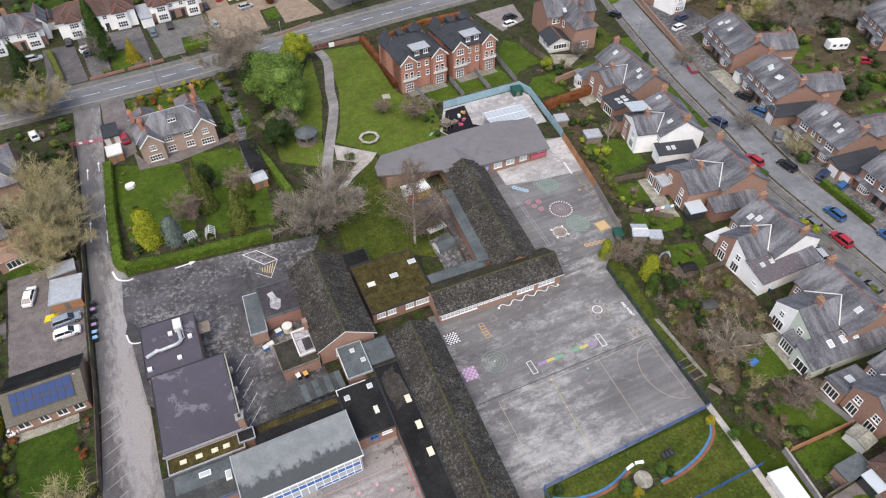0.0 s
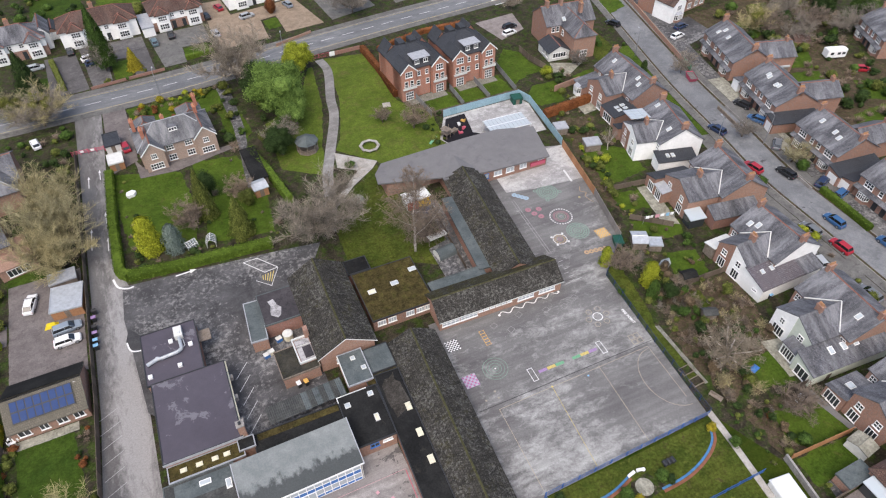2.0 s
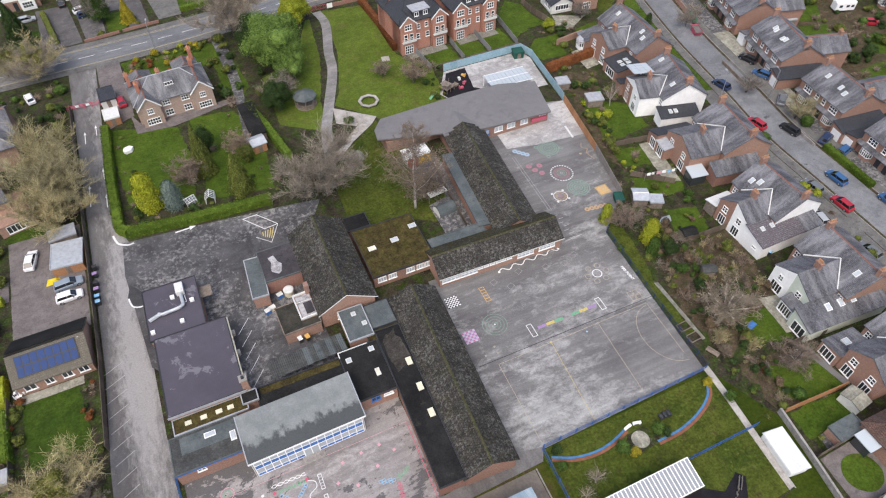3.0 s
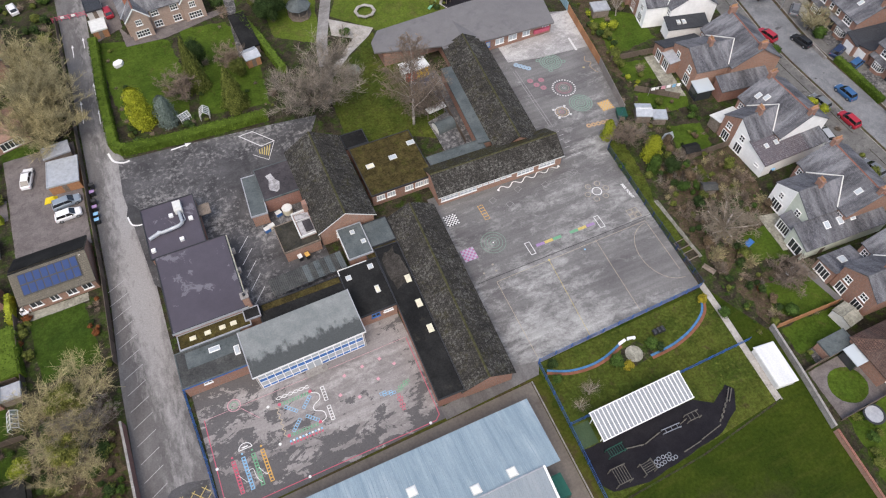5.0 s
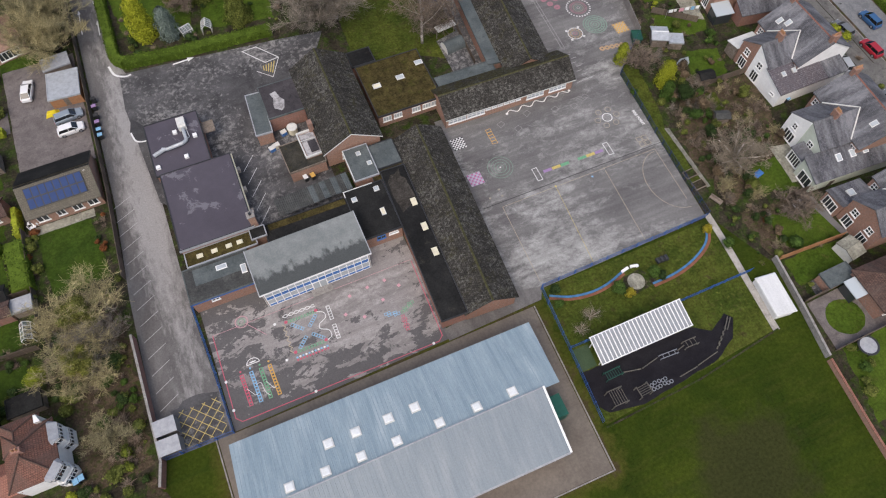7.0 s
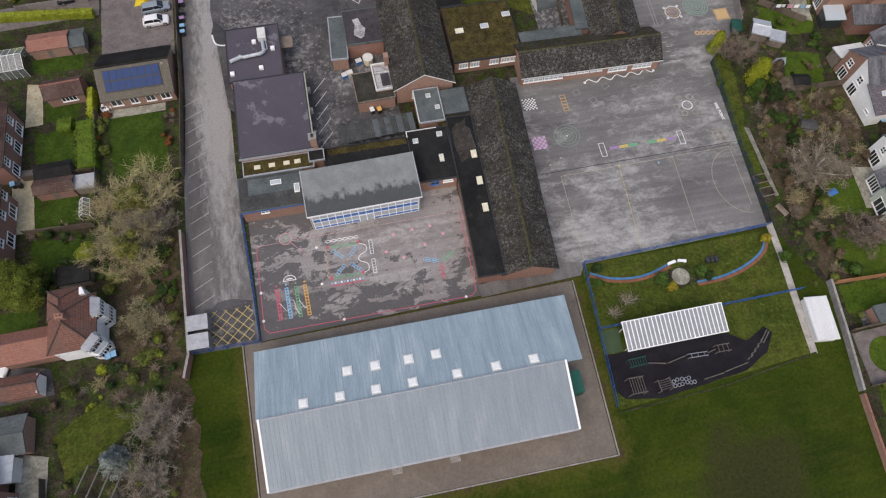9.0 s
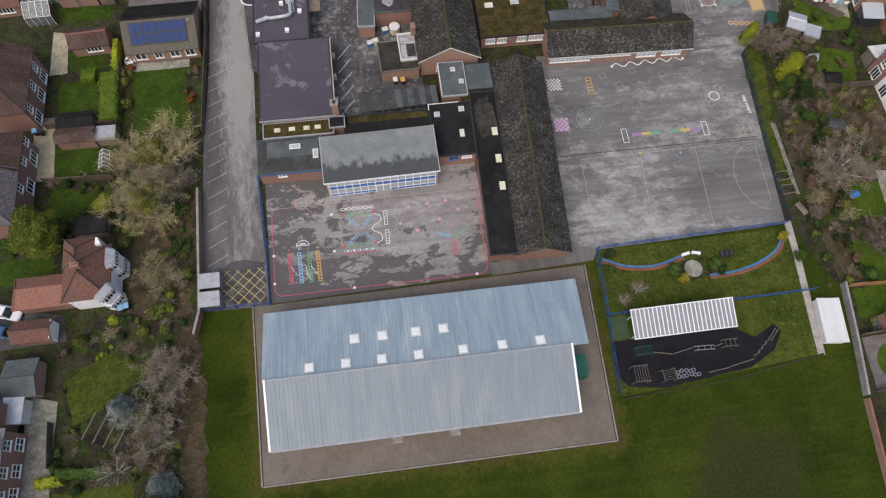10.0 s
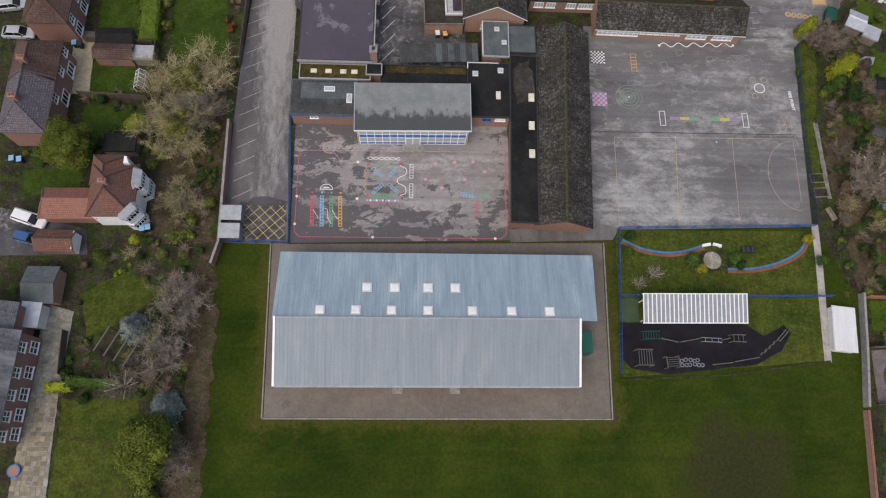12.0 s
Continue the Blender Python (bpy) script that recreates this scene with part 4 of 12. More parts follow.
def hip_roof(parent, u0, u1, v0, v1, eave, ridge, axis="x", mat=None, over=0.35, hip=None, hips=(1, 1), ridge_mat=None, name="roof"):
    """A roof hipped at either or both ends."""
    a0, a1, b0, b1 = (u0, u1, v0, v1) if axis == "x" else (v0, v1, u0, u1)
    at = (lambda a, b, z: (a, b, z)) if axis == "x" else (lambda a, b, z: (b, a, z))
    mid, half = (b0 + b1) / 2, (b1 - b0) / 2
    hip = hip if hip is not None else min(half, (a1 - a0) / 2 - 0.01)
    r0, r1 = a0 + hip * hips[0], a1 - hip * hips[1]
    a0, a1, b0, b1 = a0 - over, a1 + over, b0 - over, b1 + over
    e, base = eave - 0.05, eave - 0.22
    p = [at(a0, b0, e), at(a1, b0, e), at(a1, b1, e), at(a0, b1, e), at(r0, mid, ridge), at(r1, mid, ridge), at(a0, b0, base), at(a1, b0, base), at(a1, b1, base), at(a0, b1, base)]
    f = [(0, 1, 5, 4), (2, 3, 4, 5), (1, 2, 5), (3, 0, 4), (0, 6, 7, 1), (1, 7, 8, 2), (2, 8, 9, 3), (3, 9, 6, 0), (6, 9, 8, 7)]
    if axis != "x":
        f = [tuple(reversed(q)) for q in f]
    r = part(name, Geo().mesh(p, f), mat or M_SLATE, parent)
    cap = Geo()
    for a, b in ((4, 5), (4, 0), (4, 3), (5, 1), (5, 2)):
        if (Vector(p[a]) - Vector(p[b])).length > 0.1:
            cap.tube(Vector(p[a]) + Vector((0, 0, 0.01)), Vector(p[b]) + Vector((0, 0, 0.01)), 0.11, 0.11, 5)
    part("ridge_tiles", cap, ridge_mat or M_RIDGERED, r)
    return r


def walls(parent, u0, u1, v0, v1, height, mat, gable=None, ridge=None, name="wall", label=""):
    """A body of walls; gable 'x' or 'y' raises the two ends across that axis to the ridge."""
    g = Geo()
    if not gable:
        g.box(u0, v0, 0, u1, v1, height)
    else:
        m = (v0 + v1) / 2 if gable == "x" else (u0 + u1) / 2
        r = ridge - 0.1
        if gable == "x":
            p = [(u, v, z) for u in (u0, u1) for v, z in ((v0, 0), (v1, 0), (v1, height), (m, r), (v0, height))]
        else:
            p = [(u, v, z) for v in (v1, v0) for u, z in ((u0, 0), (u1, 0), (u1, height), (m, r), (u0, height))]
        g.mesh(p, [(4, 3, 2, 1, 0), (5, 6, 7, 8, 9), (0, 1, 6, 5), (1, 2, 7, 6), (2, 3, 8, 7), (3, 4, 9, 8), (4, 0, 5, 9)])
    return part(name, g, mat, parent, label)


def flat_roof(parent, u0, u1, v0, v1, z, mat, edge_mat=None, over=0.12, name="roof"):
    """A deck with a raised edge trim."""
    r = part(name, Geo().box(u0 - over, v0 - over, z - 0.18, u1 + over, v1 + over, z), mat, parent)
    g, w = Geo(), 0.14
    x0, x1, y0, y1 = u0 - over - 0.02, u1 + over + 0.02, v0 - over - 0.02, v1 + over + 0.02
    for a in ((x0, y0, x1, y0 + w), (x0, y1 - w, x1, y1), (x0, y0 + w, x0 + w, y1 - w), (x1 - w, y0 + w, x1, y1 - w)):
        g.box(a[0], a[1], z - 0.22, a[2], a[3], z + 0.09)
    part("roof_edge", g, edge_mat or M_DARKMETAL, r)
    return r


def chimney(parent, x, y, z0, z1, w=0.6, d=1.2, pots=3, mat=None):
    g = Geo().box(x - w / 2, y - d / 2, z0, x + w / 2, y + d / 2, z1 - 0.25)
    g.box(x - w / 2 - 0.06, y - d / 2 - 0.06, z1 - 0.25, x + w / 2 + 0.06, y + d / 2 + 0.06, z1)
    c = part("chimney", g, mat or M_BRICK, parent)
    for i in range(pots):
        s = (i + 0.5) / pots - 0.5
        px, py = (x, y + s * d * 0.85) if d >= w else (x + s * w * 0.85, y)
        part("chimney_pot", Geo().tube((px, py, z1 - 0.02), (px, py, z1 + 0.45), 0.13, 0.10, 8), M_POT, c)
    return c


# ---- the school ----
def flat_block(label, x0, x1, y0, y1, z, roof_mat, wall_mat=None, edge=None, turn=0.0, name="school_block"):
    cx, cy = (x0 + x1) / 2, (y0 + y1) / 2
    t = thing(name, cx, cy, 0, turn, label, "school building")
    u, v = (x1 - x0) / 2, (y1 - y0) / 2
    walls(t, -u, u, -v, v, z - 0.1, wall_mat or M_BRICK)
    flat_roof(t, -u, u, -v, v, z, roof_mat, edge)
    return t, u, v


# main hall with glazed front
hall = thing("assembly_hall", -3.6, 37.5, 0, 1.2, "two-storey school hall with blue and white glazed front", "school building")
HW, HD = 7.55, 6.5
walls(hall, -HW, HW, 0.25, HD, 4.6, M_BRICKORANGE)
g = Geo()
p = [(-HW - 0.3, -0.3, 4.75), (HW + 0.3, -0.3, 4.75), (HW + 0.3, HD + 0.1, 5.35), (-HW - 0.3, HD + 0.1, 5.35)]
g.mesh(p + [(x, y, z - 0.25) for x, y, z in p], [(0, 1, 2, 3), (7, 6, 5, 4), (0, 4, 5, 1), (1, 5, 6, 2), (2, 6, 7, 3), (3, 7, 4, 0)])
hr = part("roof", g, M_HALLROOF, hall)
g = Geo().box(-HW - 0.34, -0.36, 4.5, HW + 0.34, -0.3, 4.83)
part("fascia", g, M_WHITE, hr)
for x in (-HW - 0.32, HW + 0.32):
    g = Geo()
    q = [(x - 0.06, -0.3, 4.8), (x + 0.06, -0.3, 4.8), (x + 0.06, HD + 0.1, 5.42), (x - 0.06, HD + 0.1, 5.42)]
    g.mesh(q + [(a, b, c - 0.35) for a, b, c in q], [(0, 1, 2, 3), (7, 6, 5, 4), (0, 4, 5, 1), (1, 5, 6, 2), (2, 6, 7, 3), (3, 7, 4, 0)])
    part("verge", g, M_LEAD, hr)
front = part("glazed_front", Geo().box(-HW + 0.1, 0.08, 0.0, HW - 0.1, 0.25, 4.5), M_WHITE, hall)
COLS, ROWS = 14, ((0.15, 0.75, "b"), (0.85, 2.0, "g"), (2.1, 2.95, "b"), (3.05, 4.25, "g"))
cw = (2 * HW - 0.4) / COLS
for j, (z0, z1, k) in enumerate(ROWS):
    for i in range(COLS):
        if i in (6, 7) and j < 2:
            continue
        x = -HW + 0.2 + cw * i
        me = cached(("hallp", j), lambda: Geo().box(0.05, 0.02, z0, cw - 0.05, 0.1, z1).data("panel", M_BLUEPANEL if k == "b" else M_GLASSPALE))
        part("panel" if k == "b" else "pane", me, None, front).location = (x, 0, 0)
g = Geo()
for i in range(COLS + 1):
    x = -HW + 0.2 + cw * i
    g.box(x - 0.05, -0.03, 0.1, x + 0.05, 0.09, 4.4)
for z in (0.08, 0.78, 2.02, 2.98, 4.28):
    g.box(-HW + 0.15, -0.025, z, HW - 0.15, 0.085, z + 0.07)
part("mullions", g, M_WHITE, front)
door = part("door", Geo().box(-cw, -0.05, 0, cw, 0.06, 2.05), M_GLASSPALE, front, "glazed double door with white frame")
g = Geo()
for x in (-cw, -0.06, cw - 0.12):
    g.box(x, -0.09, 0, x + 0.12, -0.02, 2.1)
g.box(-cw, -0.09, 2.0, cw, -0.02, 2.12)
part("door_frame", g, M_WHITE, door)
part("step", Geo().box(-1.5, -1.2, 0, 1.5, 0.0, 0.15), M_STONEWALL, hall)
for x in (-HW - 0.02, HW + 0.02):
    part("downpipe", Geo().tube((x, 0.0, 0.1), (x, 0.0, 4.5), 0.05, 0.05, 6), M_GREYWHITE, hall)

# low wing beside the hall, with a mossy roof and its lights
lw, u, v = flat_block("low brick wing with patched dark felt roof", -20.4, -11.6, 40.3, 45.5, 3.0, M_FELTGREY, M_BRICK, M_FELTGREEN)
part("repair_felt", Geo().box(-u + 1.2, -0.2, 3.0, u - 0.2, v - 0.3, 3.012), M_FELTGREEN, lw)
roof_light(lw, 0.7, v - 1.3, 3.0, 1.5, 0.75, glass=M_GLASSPALE)
roof_light(lw, u - 0.9, -0.1, 3.0, 0.75, 1.4, glass=M_GLASSPALE)
window(lw, -1.3, -v, 1.9, 0, 1.1, 0.6, 2)
part("fascia", Geo().box(-u - 0.16, -v - 0.2, 2.74, u + 0.1, -v - 0.13, 2.92), M_BLUERAIL, lw)
sk, u, v = flat_block("low link with thick moss on its roof and dome lights", -19.5, -9.8, 45.8, 48.0, 3.2, M_MOSSFLAT, M_BRICK, M_LEAD)
for k in range(4):
    roof_light(sk, -u + 1.9 + k * 2.05 - (0.5 if k == 3 else 0), 0.0, 3.2, 0.85, 0.6, glass=M_CREAM, kerb=M_CREAM)
# gymnasium
gym, u, v = flat_block("gymnasium with a smooth purple-grey membrane roof and painted puddle reflections", -19.7, -9.5, 48.1, 61.4, 4.2, M_PURPLE, M_BRICK, M_DARKMETAL)
part("fascia", Geo().box(-u - 0.16, -v - 0.2, 3.85, u + 0.16, -v - 0.13, 4.3), M_LEAD, gym)
for y in (-3.5, 0.5, 4.2):
    part("vent_box", Geo().box(u + 0.0, y - 0.35, 2.6, u + 0.7, y + 0.35, 3.3), M_STONEWALL, gym)
part("gutter", Geo().box(u + 0.14, -v, 3.9, u + 0.3, v, 4.05), M_CREAM, gym)
ch = thing("boiler_chimney", -9.2, 48.6, 0, 0, "square brown brick boiler chimney stack", "chimney")
part("stack", Geo().box(-0.45, -0.45, 0, 0.45, 0.45, 6.2), M_BRICKORANGE, ch)
part("cap", Geo().box(-0.55, -0.55, 6.2, 0.55, 0.55, 6.35), M_STONEWALL, ch)
part("flue", Geo().tube((0, 0, 6.3), (0, 0, 6.7), 0.2, 0.2, 8), M_DARKMETAL, ch)
cb, u, v = flat_block("small flat-roofed store below the chimney", -10.2, -8.2, 46.4, 48.0, 3.6, M_FELT, M_BRICKORANGE, M_LEAD, name="chimney_store")
# kitchen with ducts
kit, u, v = flat_block("kitchen with purple-grey roof and white air ducts", -20.4, -12.4, 62.0, 71.9, 3.5, M_PURPLE, M_BRICK, M_DARKMETAL)
for pts, r in ((((1.5, 2.2, 4.0), (1.6, -0.4, 4.0), (1.0, -0.8, 4.0), (-1.6, -1.0, 3.95), (-2.2, -0.7, 3.95)), 0.27), (((-2.0, -0.8, 3.85), (-3.6, -1.4, 3.85)), 0.3), (((2.0, 1.4, 3.95), (2.1, 0.2, 3.75), (1.2, -0.2, 3.7), (-0.6, -0.5, 3.7)), 0.07)):
    g = Geo()
    for a, b in zip(pts, pts[1:]):
        g.tube(a, b, r, r, 8)
    part("air_duct", g, M_METALPALE, kit, "silver round air duct")
part("fan_unit", Geo().box(0.9, 1.9, 3.5, 2.1, 3.9, 4.4).box(1.2, 2.2, 4.4, 1.8, 2.8, 4.55), M_GREYWHITE, kit, "off-white roof fan unit")
for x, y in ((-3.4, -3.6), (0.9, -3.2), (0.2, 1.9), (2.9, 0.2)):
    part("roof_vent", Geo().box(x - 0.3, y - 0.3, 3.5, x + 0.3, y + 0.3, 3.9), M_WHITE, kit)
part("canopy", Geo().box(u, 1.0, 2.4, u + 1.9, 3.2, 2.55), M_WOOD, kit)
# dark flat roofs behind the hall
d1, u, v = flat_block("flat-roofed corridor with mossy black felt", -8.2, 4.0, 44.2, 48.3, 2.9, M_FELT, M_BRICK, M_DARKMETAL)
part("moss", Geo().box(-u + 0.5, v - 1.1, 2.9, u - 0.2, v - 0.1, 2.925), M_MOSSFLAT, d1)
d2, u, v = flat_block("flat black-felted classroom block with dome lights", 4.1, 9.9, 40.6, 49.0, 3.0, M_FELT, M_BRICKORANGE, M_DARKMETAL)
part("white_trim", Geo().box(-u - 0.16, v - 0.9, 3.0, -u - 0.02, v + 0.14, 3.12).box(-u - 0.02, v, 3.0, u * 0.5, v + 0.14, 3.12), M_GREYWHITE, d2)
for x, y, w, d, gm in ((-1.9, 2.5, 0.8, 0.8, M_GLASSPALE), (1.7, 3.1, 0.8, 0.8, M_GLASSPALE), (1.3, -0.9, 0.65, 1.2, M_CREAM)):
    roof_light(d2, x, y, 3.0, w, d, glass=gm, kerb=M_GREYWHITE)
window(d2, -0.3, -v, 1.6, 0, 1.3, 0.9, 2, frame_mat=M_BLUEPANEL)
window(d2, 1.6, -v, 1.9, 0, 1.4, 0.5, 2, glass=M_GLASSPALE)
link, u, v = flat_block("long flat-roofed corridor with black felt and cream dome lights", 10.0, 13.6, 25.2, 50.5, 2.8, M_FELT, M_BRICKDARK, M_DARKMETAL, -1.5)
for y in (-3.3, 1.0, 5.4):
    roof_light(link, u - 0.75, y + 0.6, 2.8, 0.8, 1.25, glass=M_CREAM, kerb=M_CREAM)
part("silt_stain", sheet([(-1.4, 5.2), (0.0, 5.8), (1.3, 6.6), (1.1, 8.4), (1.5, 9.6), (0.6, 12.0), (-1.0, 11.6), (-1.5, 8.6)], 2.806, 0.4, 15), surface("silted_felt", (0.030, 0.027, 0.023), (0.056, 0.050, 0.044), (0.082, 0.075, 0.066), 0.5, 4.0, grain=0.4), link)
# yard canopy with corrugated sheets
can = thing("yard_canopy", -0.3, 50.9, 0, 3, "long low canopy of dark corrugated sheets", "canopy")
for k in range(13):
    x = -5.4 + k * 0.87
    z = 2.42 + (0.03 if k % 2 else 0)
    top = [(x + 0.145 * i, y, z + (0.05 if i % 2 else 0) + (0.12 if y > 0 else 0)) for y in (-1.5, 1.5) for i in range(7)]
    g = Geo().mesh(top + [(q[0], q[1], q[2] - 0.02) for q in top], [(i, i + 1, i + 8, i + 7) for i in range(6)] + [(i + 21, i + 22, i + 15, i + 14) for i in range(6)] + [(i + 14, i + 15, i + 1, i) for i in range(6)] + [(i + 7, i + 8, i + 22, i + 21) for i in range(6)])
    part("roof_sheet", g, M_FELTGREY if k % 2 or k < 5 else M_FELTGREEN, can)
for x in (-5.2, 0, 5.6):
    for y in (-1.35, 1.35):
        part("post", Geo().box(x - 0.05, y - 0.05, 0, x + 0.05, y + 0.05, 2.42), M_DARKMETAL, can)
g1, u, v = flat_block("grey-green felted flat block with roof vents", 6.3, 9.9, 50.2, 55.9, 3.2, M_FELTGREEN, M_BRICK, M_LEAD)
part("white_trim", Geo().box(-u - 0.17, -v, 3.2, -u - 0.03, v, 3.32), M_GREYWHITE, g1)
for x, y in ((0.2, 1.6), (1.2, -0.6)):
    roof_light(g1, x, y, 3.2, 0.7, 0.7, glass=M_GLASSPALE, kerb=M_GREYWHITE)
g2, u, v = flat_block("low flat connecting roof in dark green felt", 10.1, 13.9, 51.2, 55.6, 2.8, M_FELTGREEN, M_BRICK, M_DARKMETAL)
g3, u, v = flat_block("flat mossy roof beside the long classroom", 9.0, 13.8, 49.3, 51.0, 2.6, M_MOSSFLAT, M_BRICK, M_DARKMETAL)


def pitched_block(name, label, x0, y0, x1, y1, width, eave, ridge, roof, wall, hips=None, over=0.45, ridge_mat=None):
    """A pitched block along the line of its ridge, from (x0, y0) to (x1, y1). Its own x runs along the ridge."""
    a, b = Vector((x0, y0)), Vector((x1, y1))
    turn = math.degrees(math.atan2((b - a).y, (b - a).x))
    t = thing(name, (x0 + x1) / 2, (y0 + y1) / 2, 0, turn, label, "school building")
    u, v = (b - a).length / 2, width / 2
    if hips:
        walls(t, -u, u, -v, v, eave, wall)
        hip_roof(t, -u, u, -v, v, eave, ridge, "x", roof, over, hips=hips, ridge_mat=ridge_mat)
    else:
        walls(t, -u, u, -v, v, eave, wall, "x", ridge)
        gable_roof(t, -u, u, -v, v, eave, ridge, "x", roof, over, 0.2, ridge_mat=ridge_mat)
    return t, u, v


M_RIDGEMOSS = plain("mossy_ridge", (0.060, 0.058, 0.026), 0.9, vary=0.6, scale=2.2)
cls, u, v = pitched_block("classroom_block", "brick classroom block with mossy dark tiled gable roof", 8.1, 56.4, 8.1, 74.2, 8.6, 3.7, 6.4, M_MOSSTILE, M_BRICKORANGE, ridge_mat=M_RIDGEMOSS)
window(cls, -u, 1.2, 0.9, 270, 1.5, 1.1, 3, glass=M_GLASSPALE)
part("verge_board", Geo().face((-u - 0.23, v + 0.45, 3.4), (-u - 0.23, 0, 6.28), (-u - 0.23, 0, 6.08), (-u - 0.23, v + 0.45, 3.2)).face((-u - 0.23, 0, 6.28), (-u - 0.23, -v - 0.45, 3.4), (-u - 0.23, -v - 0.45, 3.2), (-u - 0.23, 0, 6.08)), M_WHITE, cls)
lng, u, v = pitched_block("long_classroom_block", "long low classroom block with mossy dark tiled roof", 16.75, 24.9, 18.05, 55.2, 7.0, 2.7, 4.6, M_MOSSTILE, M_BRICK, ridge_mat=M_RIDGEMOSS)
for k in range(9):
    window(lng, -u + 2.1 + k * 3.25, -v, 0.9, 0, 2.6, 1.4, 4, glass=M_GLASSPALE)
wb, u, v = pitched_block("south_classroom_wing", "classroom wing with mossy tiled roof and white windows", 23.3, 59.1, 45.6, 58.7, 6.0, 2.8, 4.7, M_MOSSTILE, M_BRICKORANGE, ridge_mat=M_RIDGEMOSS)
for k, (w, c) in enumerate(((2.6, 4), (2.8, 4), (0.0, 0), (2.6, 4), (2.8, 4))):
    x = (-9.2, -6.0, 0, 4.4, 8.4)[k]
    if w:
        window(wb, x, -v, 0.9, 0, 3.0, 1.25, c, 2, glass=M_GLASSPALE)
for k in range(6):
    window(wb, -3.9 + k * 1.05, -v, 1.5, 0, 0.8, 0.6, 1, glass=M_GLASSPALE)
part("fascia", Geo().box(-u - 0.2, -v - 0.52, 2.42, u + 0.2, -v - 0.46, 2.56), M_GREYWHITE, wb)
wa, u, v = pitched_block("north_classroom_wing", "classroom wing with dark mossy tiled roof", 39.9, 60.6, 42.3, 88.0, 7.4, 2.8, 4.7, M_MOSSTILE, M_BRICK, ridge_mat=M_RIDGEMOSS)
for k in range(7):
    window(wa, -u + 4.5 + k * 3.3, -v, 0.9, 0, 2.4, 1.4, 3, glass=M_GLASSPALE)
fl, u, v = flat_block("narrow flat corridor roof round the quad", 34.9, 37.1, 63.6, 83.0, 2.5, M_FELTGREEN, M_BRICK, M_FELTGREEN, -5.0, name="corridor")
fm, u, v = flat_block("flat felted corridor roof behind the classroom wing", 24.8, 34.6, 62.4, 64.4, 2.4, M_FELTGREEN, M_BRICK, M_FELTGREEN, name="corridor")
ms, u, v = flat_block("flat roof deep in brown moss with white roof lights", 13.6, 24.2, 60.4, 71.2, 2.7, M_MOSSFLAT, M_BRICK, M_DARKMETAL)
for x, y in ((-3.4, 0.5), (0.7, 0.8), (4.6, 2.6)):
    roof_light(ms, x, y, 2.7, 1.3, 0.9, glass=M_GLASSPALE if x > -2 else M_CREAM, kerb=M_GREYWHITE)
for x in (-3.9, -2.1, 1.0, 2.8, 4.3):
    window(ms, x, -v, 1.1, 0, 1.4, 1.1, 3, glass=M_GLASSPALE)
mb, u, v = flat_block("dark flat store roof beside the lawn", 13.2, 17.0, 71.5, 74.6, 2.8, M_FELT, M_BRICKDARK, M_DARKMETAL)
# modern grey-roofed nursery
nur = thing("nursery_building", 48.0, 92.9, 0, 0, "modern brick nursery building with smooth grey roof", "school building")
walls(nur, -9.5, 12.9, -6.2, 3.8, 2.6, M_BRICK)
walls(nur, -20.6, -9.5, -2.0, 3.4, 2.5, M_BRICK)
deck = [(-21.8, 1.4), (-22.2, -1.4), (-9.9, -4.6), (-9.9, -5.4), (0.0, -6.6), (12.9, -7.2), (14.6, 2.6), (6.8, 4.7), (-1.0, 4.8), (-19.6, 4.0)]
deck_z = lambda y: 3.0 + (y + 7.2) * 0.06  # noqa: E731
n = len(deck)
roof_geo = Geo().mesh([(x, y, deck_z(y)) for x, y in deck] + [(x, y, deck_z(y) - 0.3) for x, y in deck], [tuple(range(n)), tuple(reversed(range(n, 2 * n)))] + [(i, n + i, n + (i + 1) % n, (i + 1) % n) for i in range(n)])
nursery_roof = part("roof", roof_geo, M_GREYROOF, nur)
part("cricket", Geo().mesh([(-5.2, 1.2, 3.52), (-9.8, -5.0, 3.16), (-2.2, -5.6, 3.12), (-5.9, -5.3, 4.2)], [(0, 1, 3), (0, 3, 2), (1, 2, 3)]), M_GREYROOF, nursery_roof)
for x, w in ((-0.9, 0.9), (1.6, 1.8), (4.4, 1.8), (7.4, 1.6), (11.6, 1.4)):
    window(nur, x, -6.2, 1.0, 0, w, 1.2, 2 if w > 1 else 1, glass=M_GLASSPALE, frame_mat=M_BLUEPANEL if w < 1 else M_WHITE)
part("red_canopy", Geo().box(9.0, -6.6, 0.9, 12.4, -6.25, 1.7), PAINT["red"], nur)
cnp = thing("glazed_canopy", 58.9, 100.4, 0, -2, "white polycarbonate canopy on posts", "canopy")
for k in range(10):
    part("canopy_panel", Geo().box(-4.7 + k * 0.94, -2.4, 2.5, -4.7 + k * 0.94 + 0.86, 2.4, 2.54), M_GLASSPALE, cnp)
part("canopy_frame", Geo().box(-4.8, -2.5, 2.4, 4.8, -2.4, 2.56).box(-4.8, 2.4, 2.4, 4.8, 2.5, 2.56).box(-4.8, -0.05, 2.42, 4.8, 0.05, 2.57), M_WHITE, cnp)
for x in (-4.6, 0, 4.6):
    for y in (-2.4, 2.4):
        part("post", Geo().box(x - 0.05, y - 0.05, 0, x + 0.05, y + 0.05, 2.4), M_WHITE, cnp)
part("slide_side", Geo().box(-5.1, -2.6, 0, -4.85, -1.2, 1.6), PAINT["yellow"], cnp)
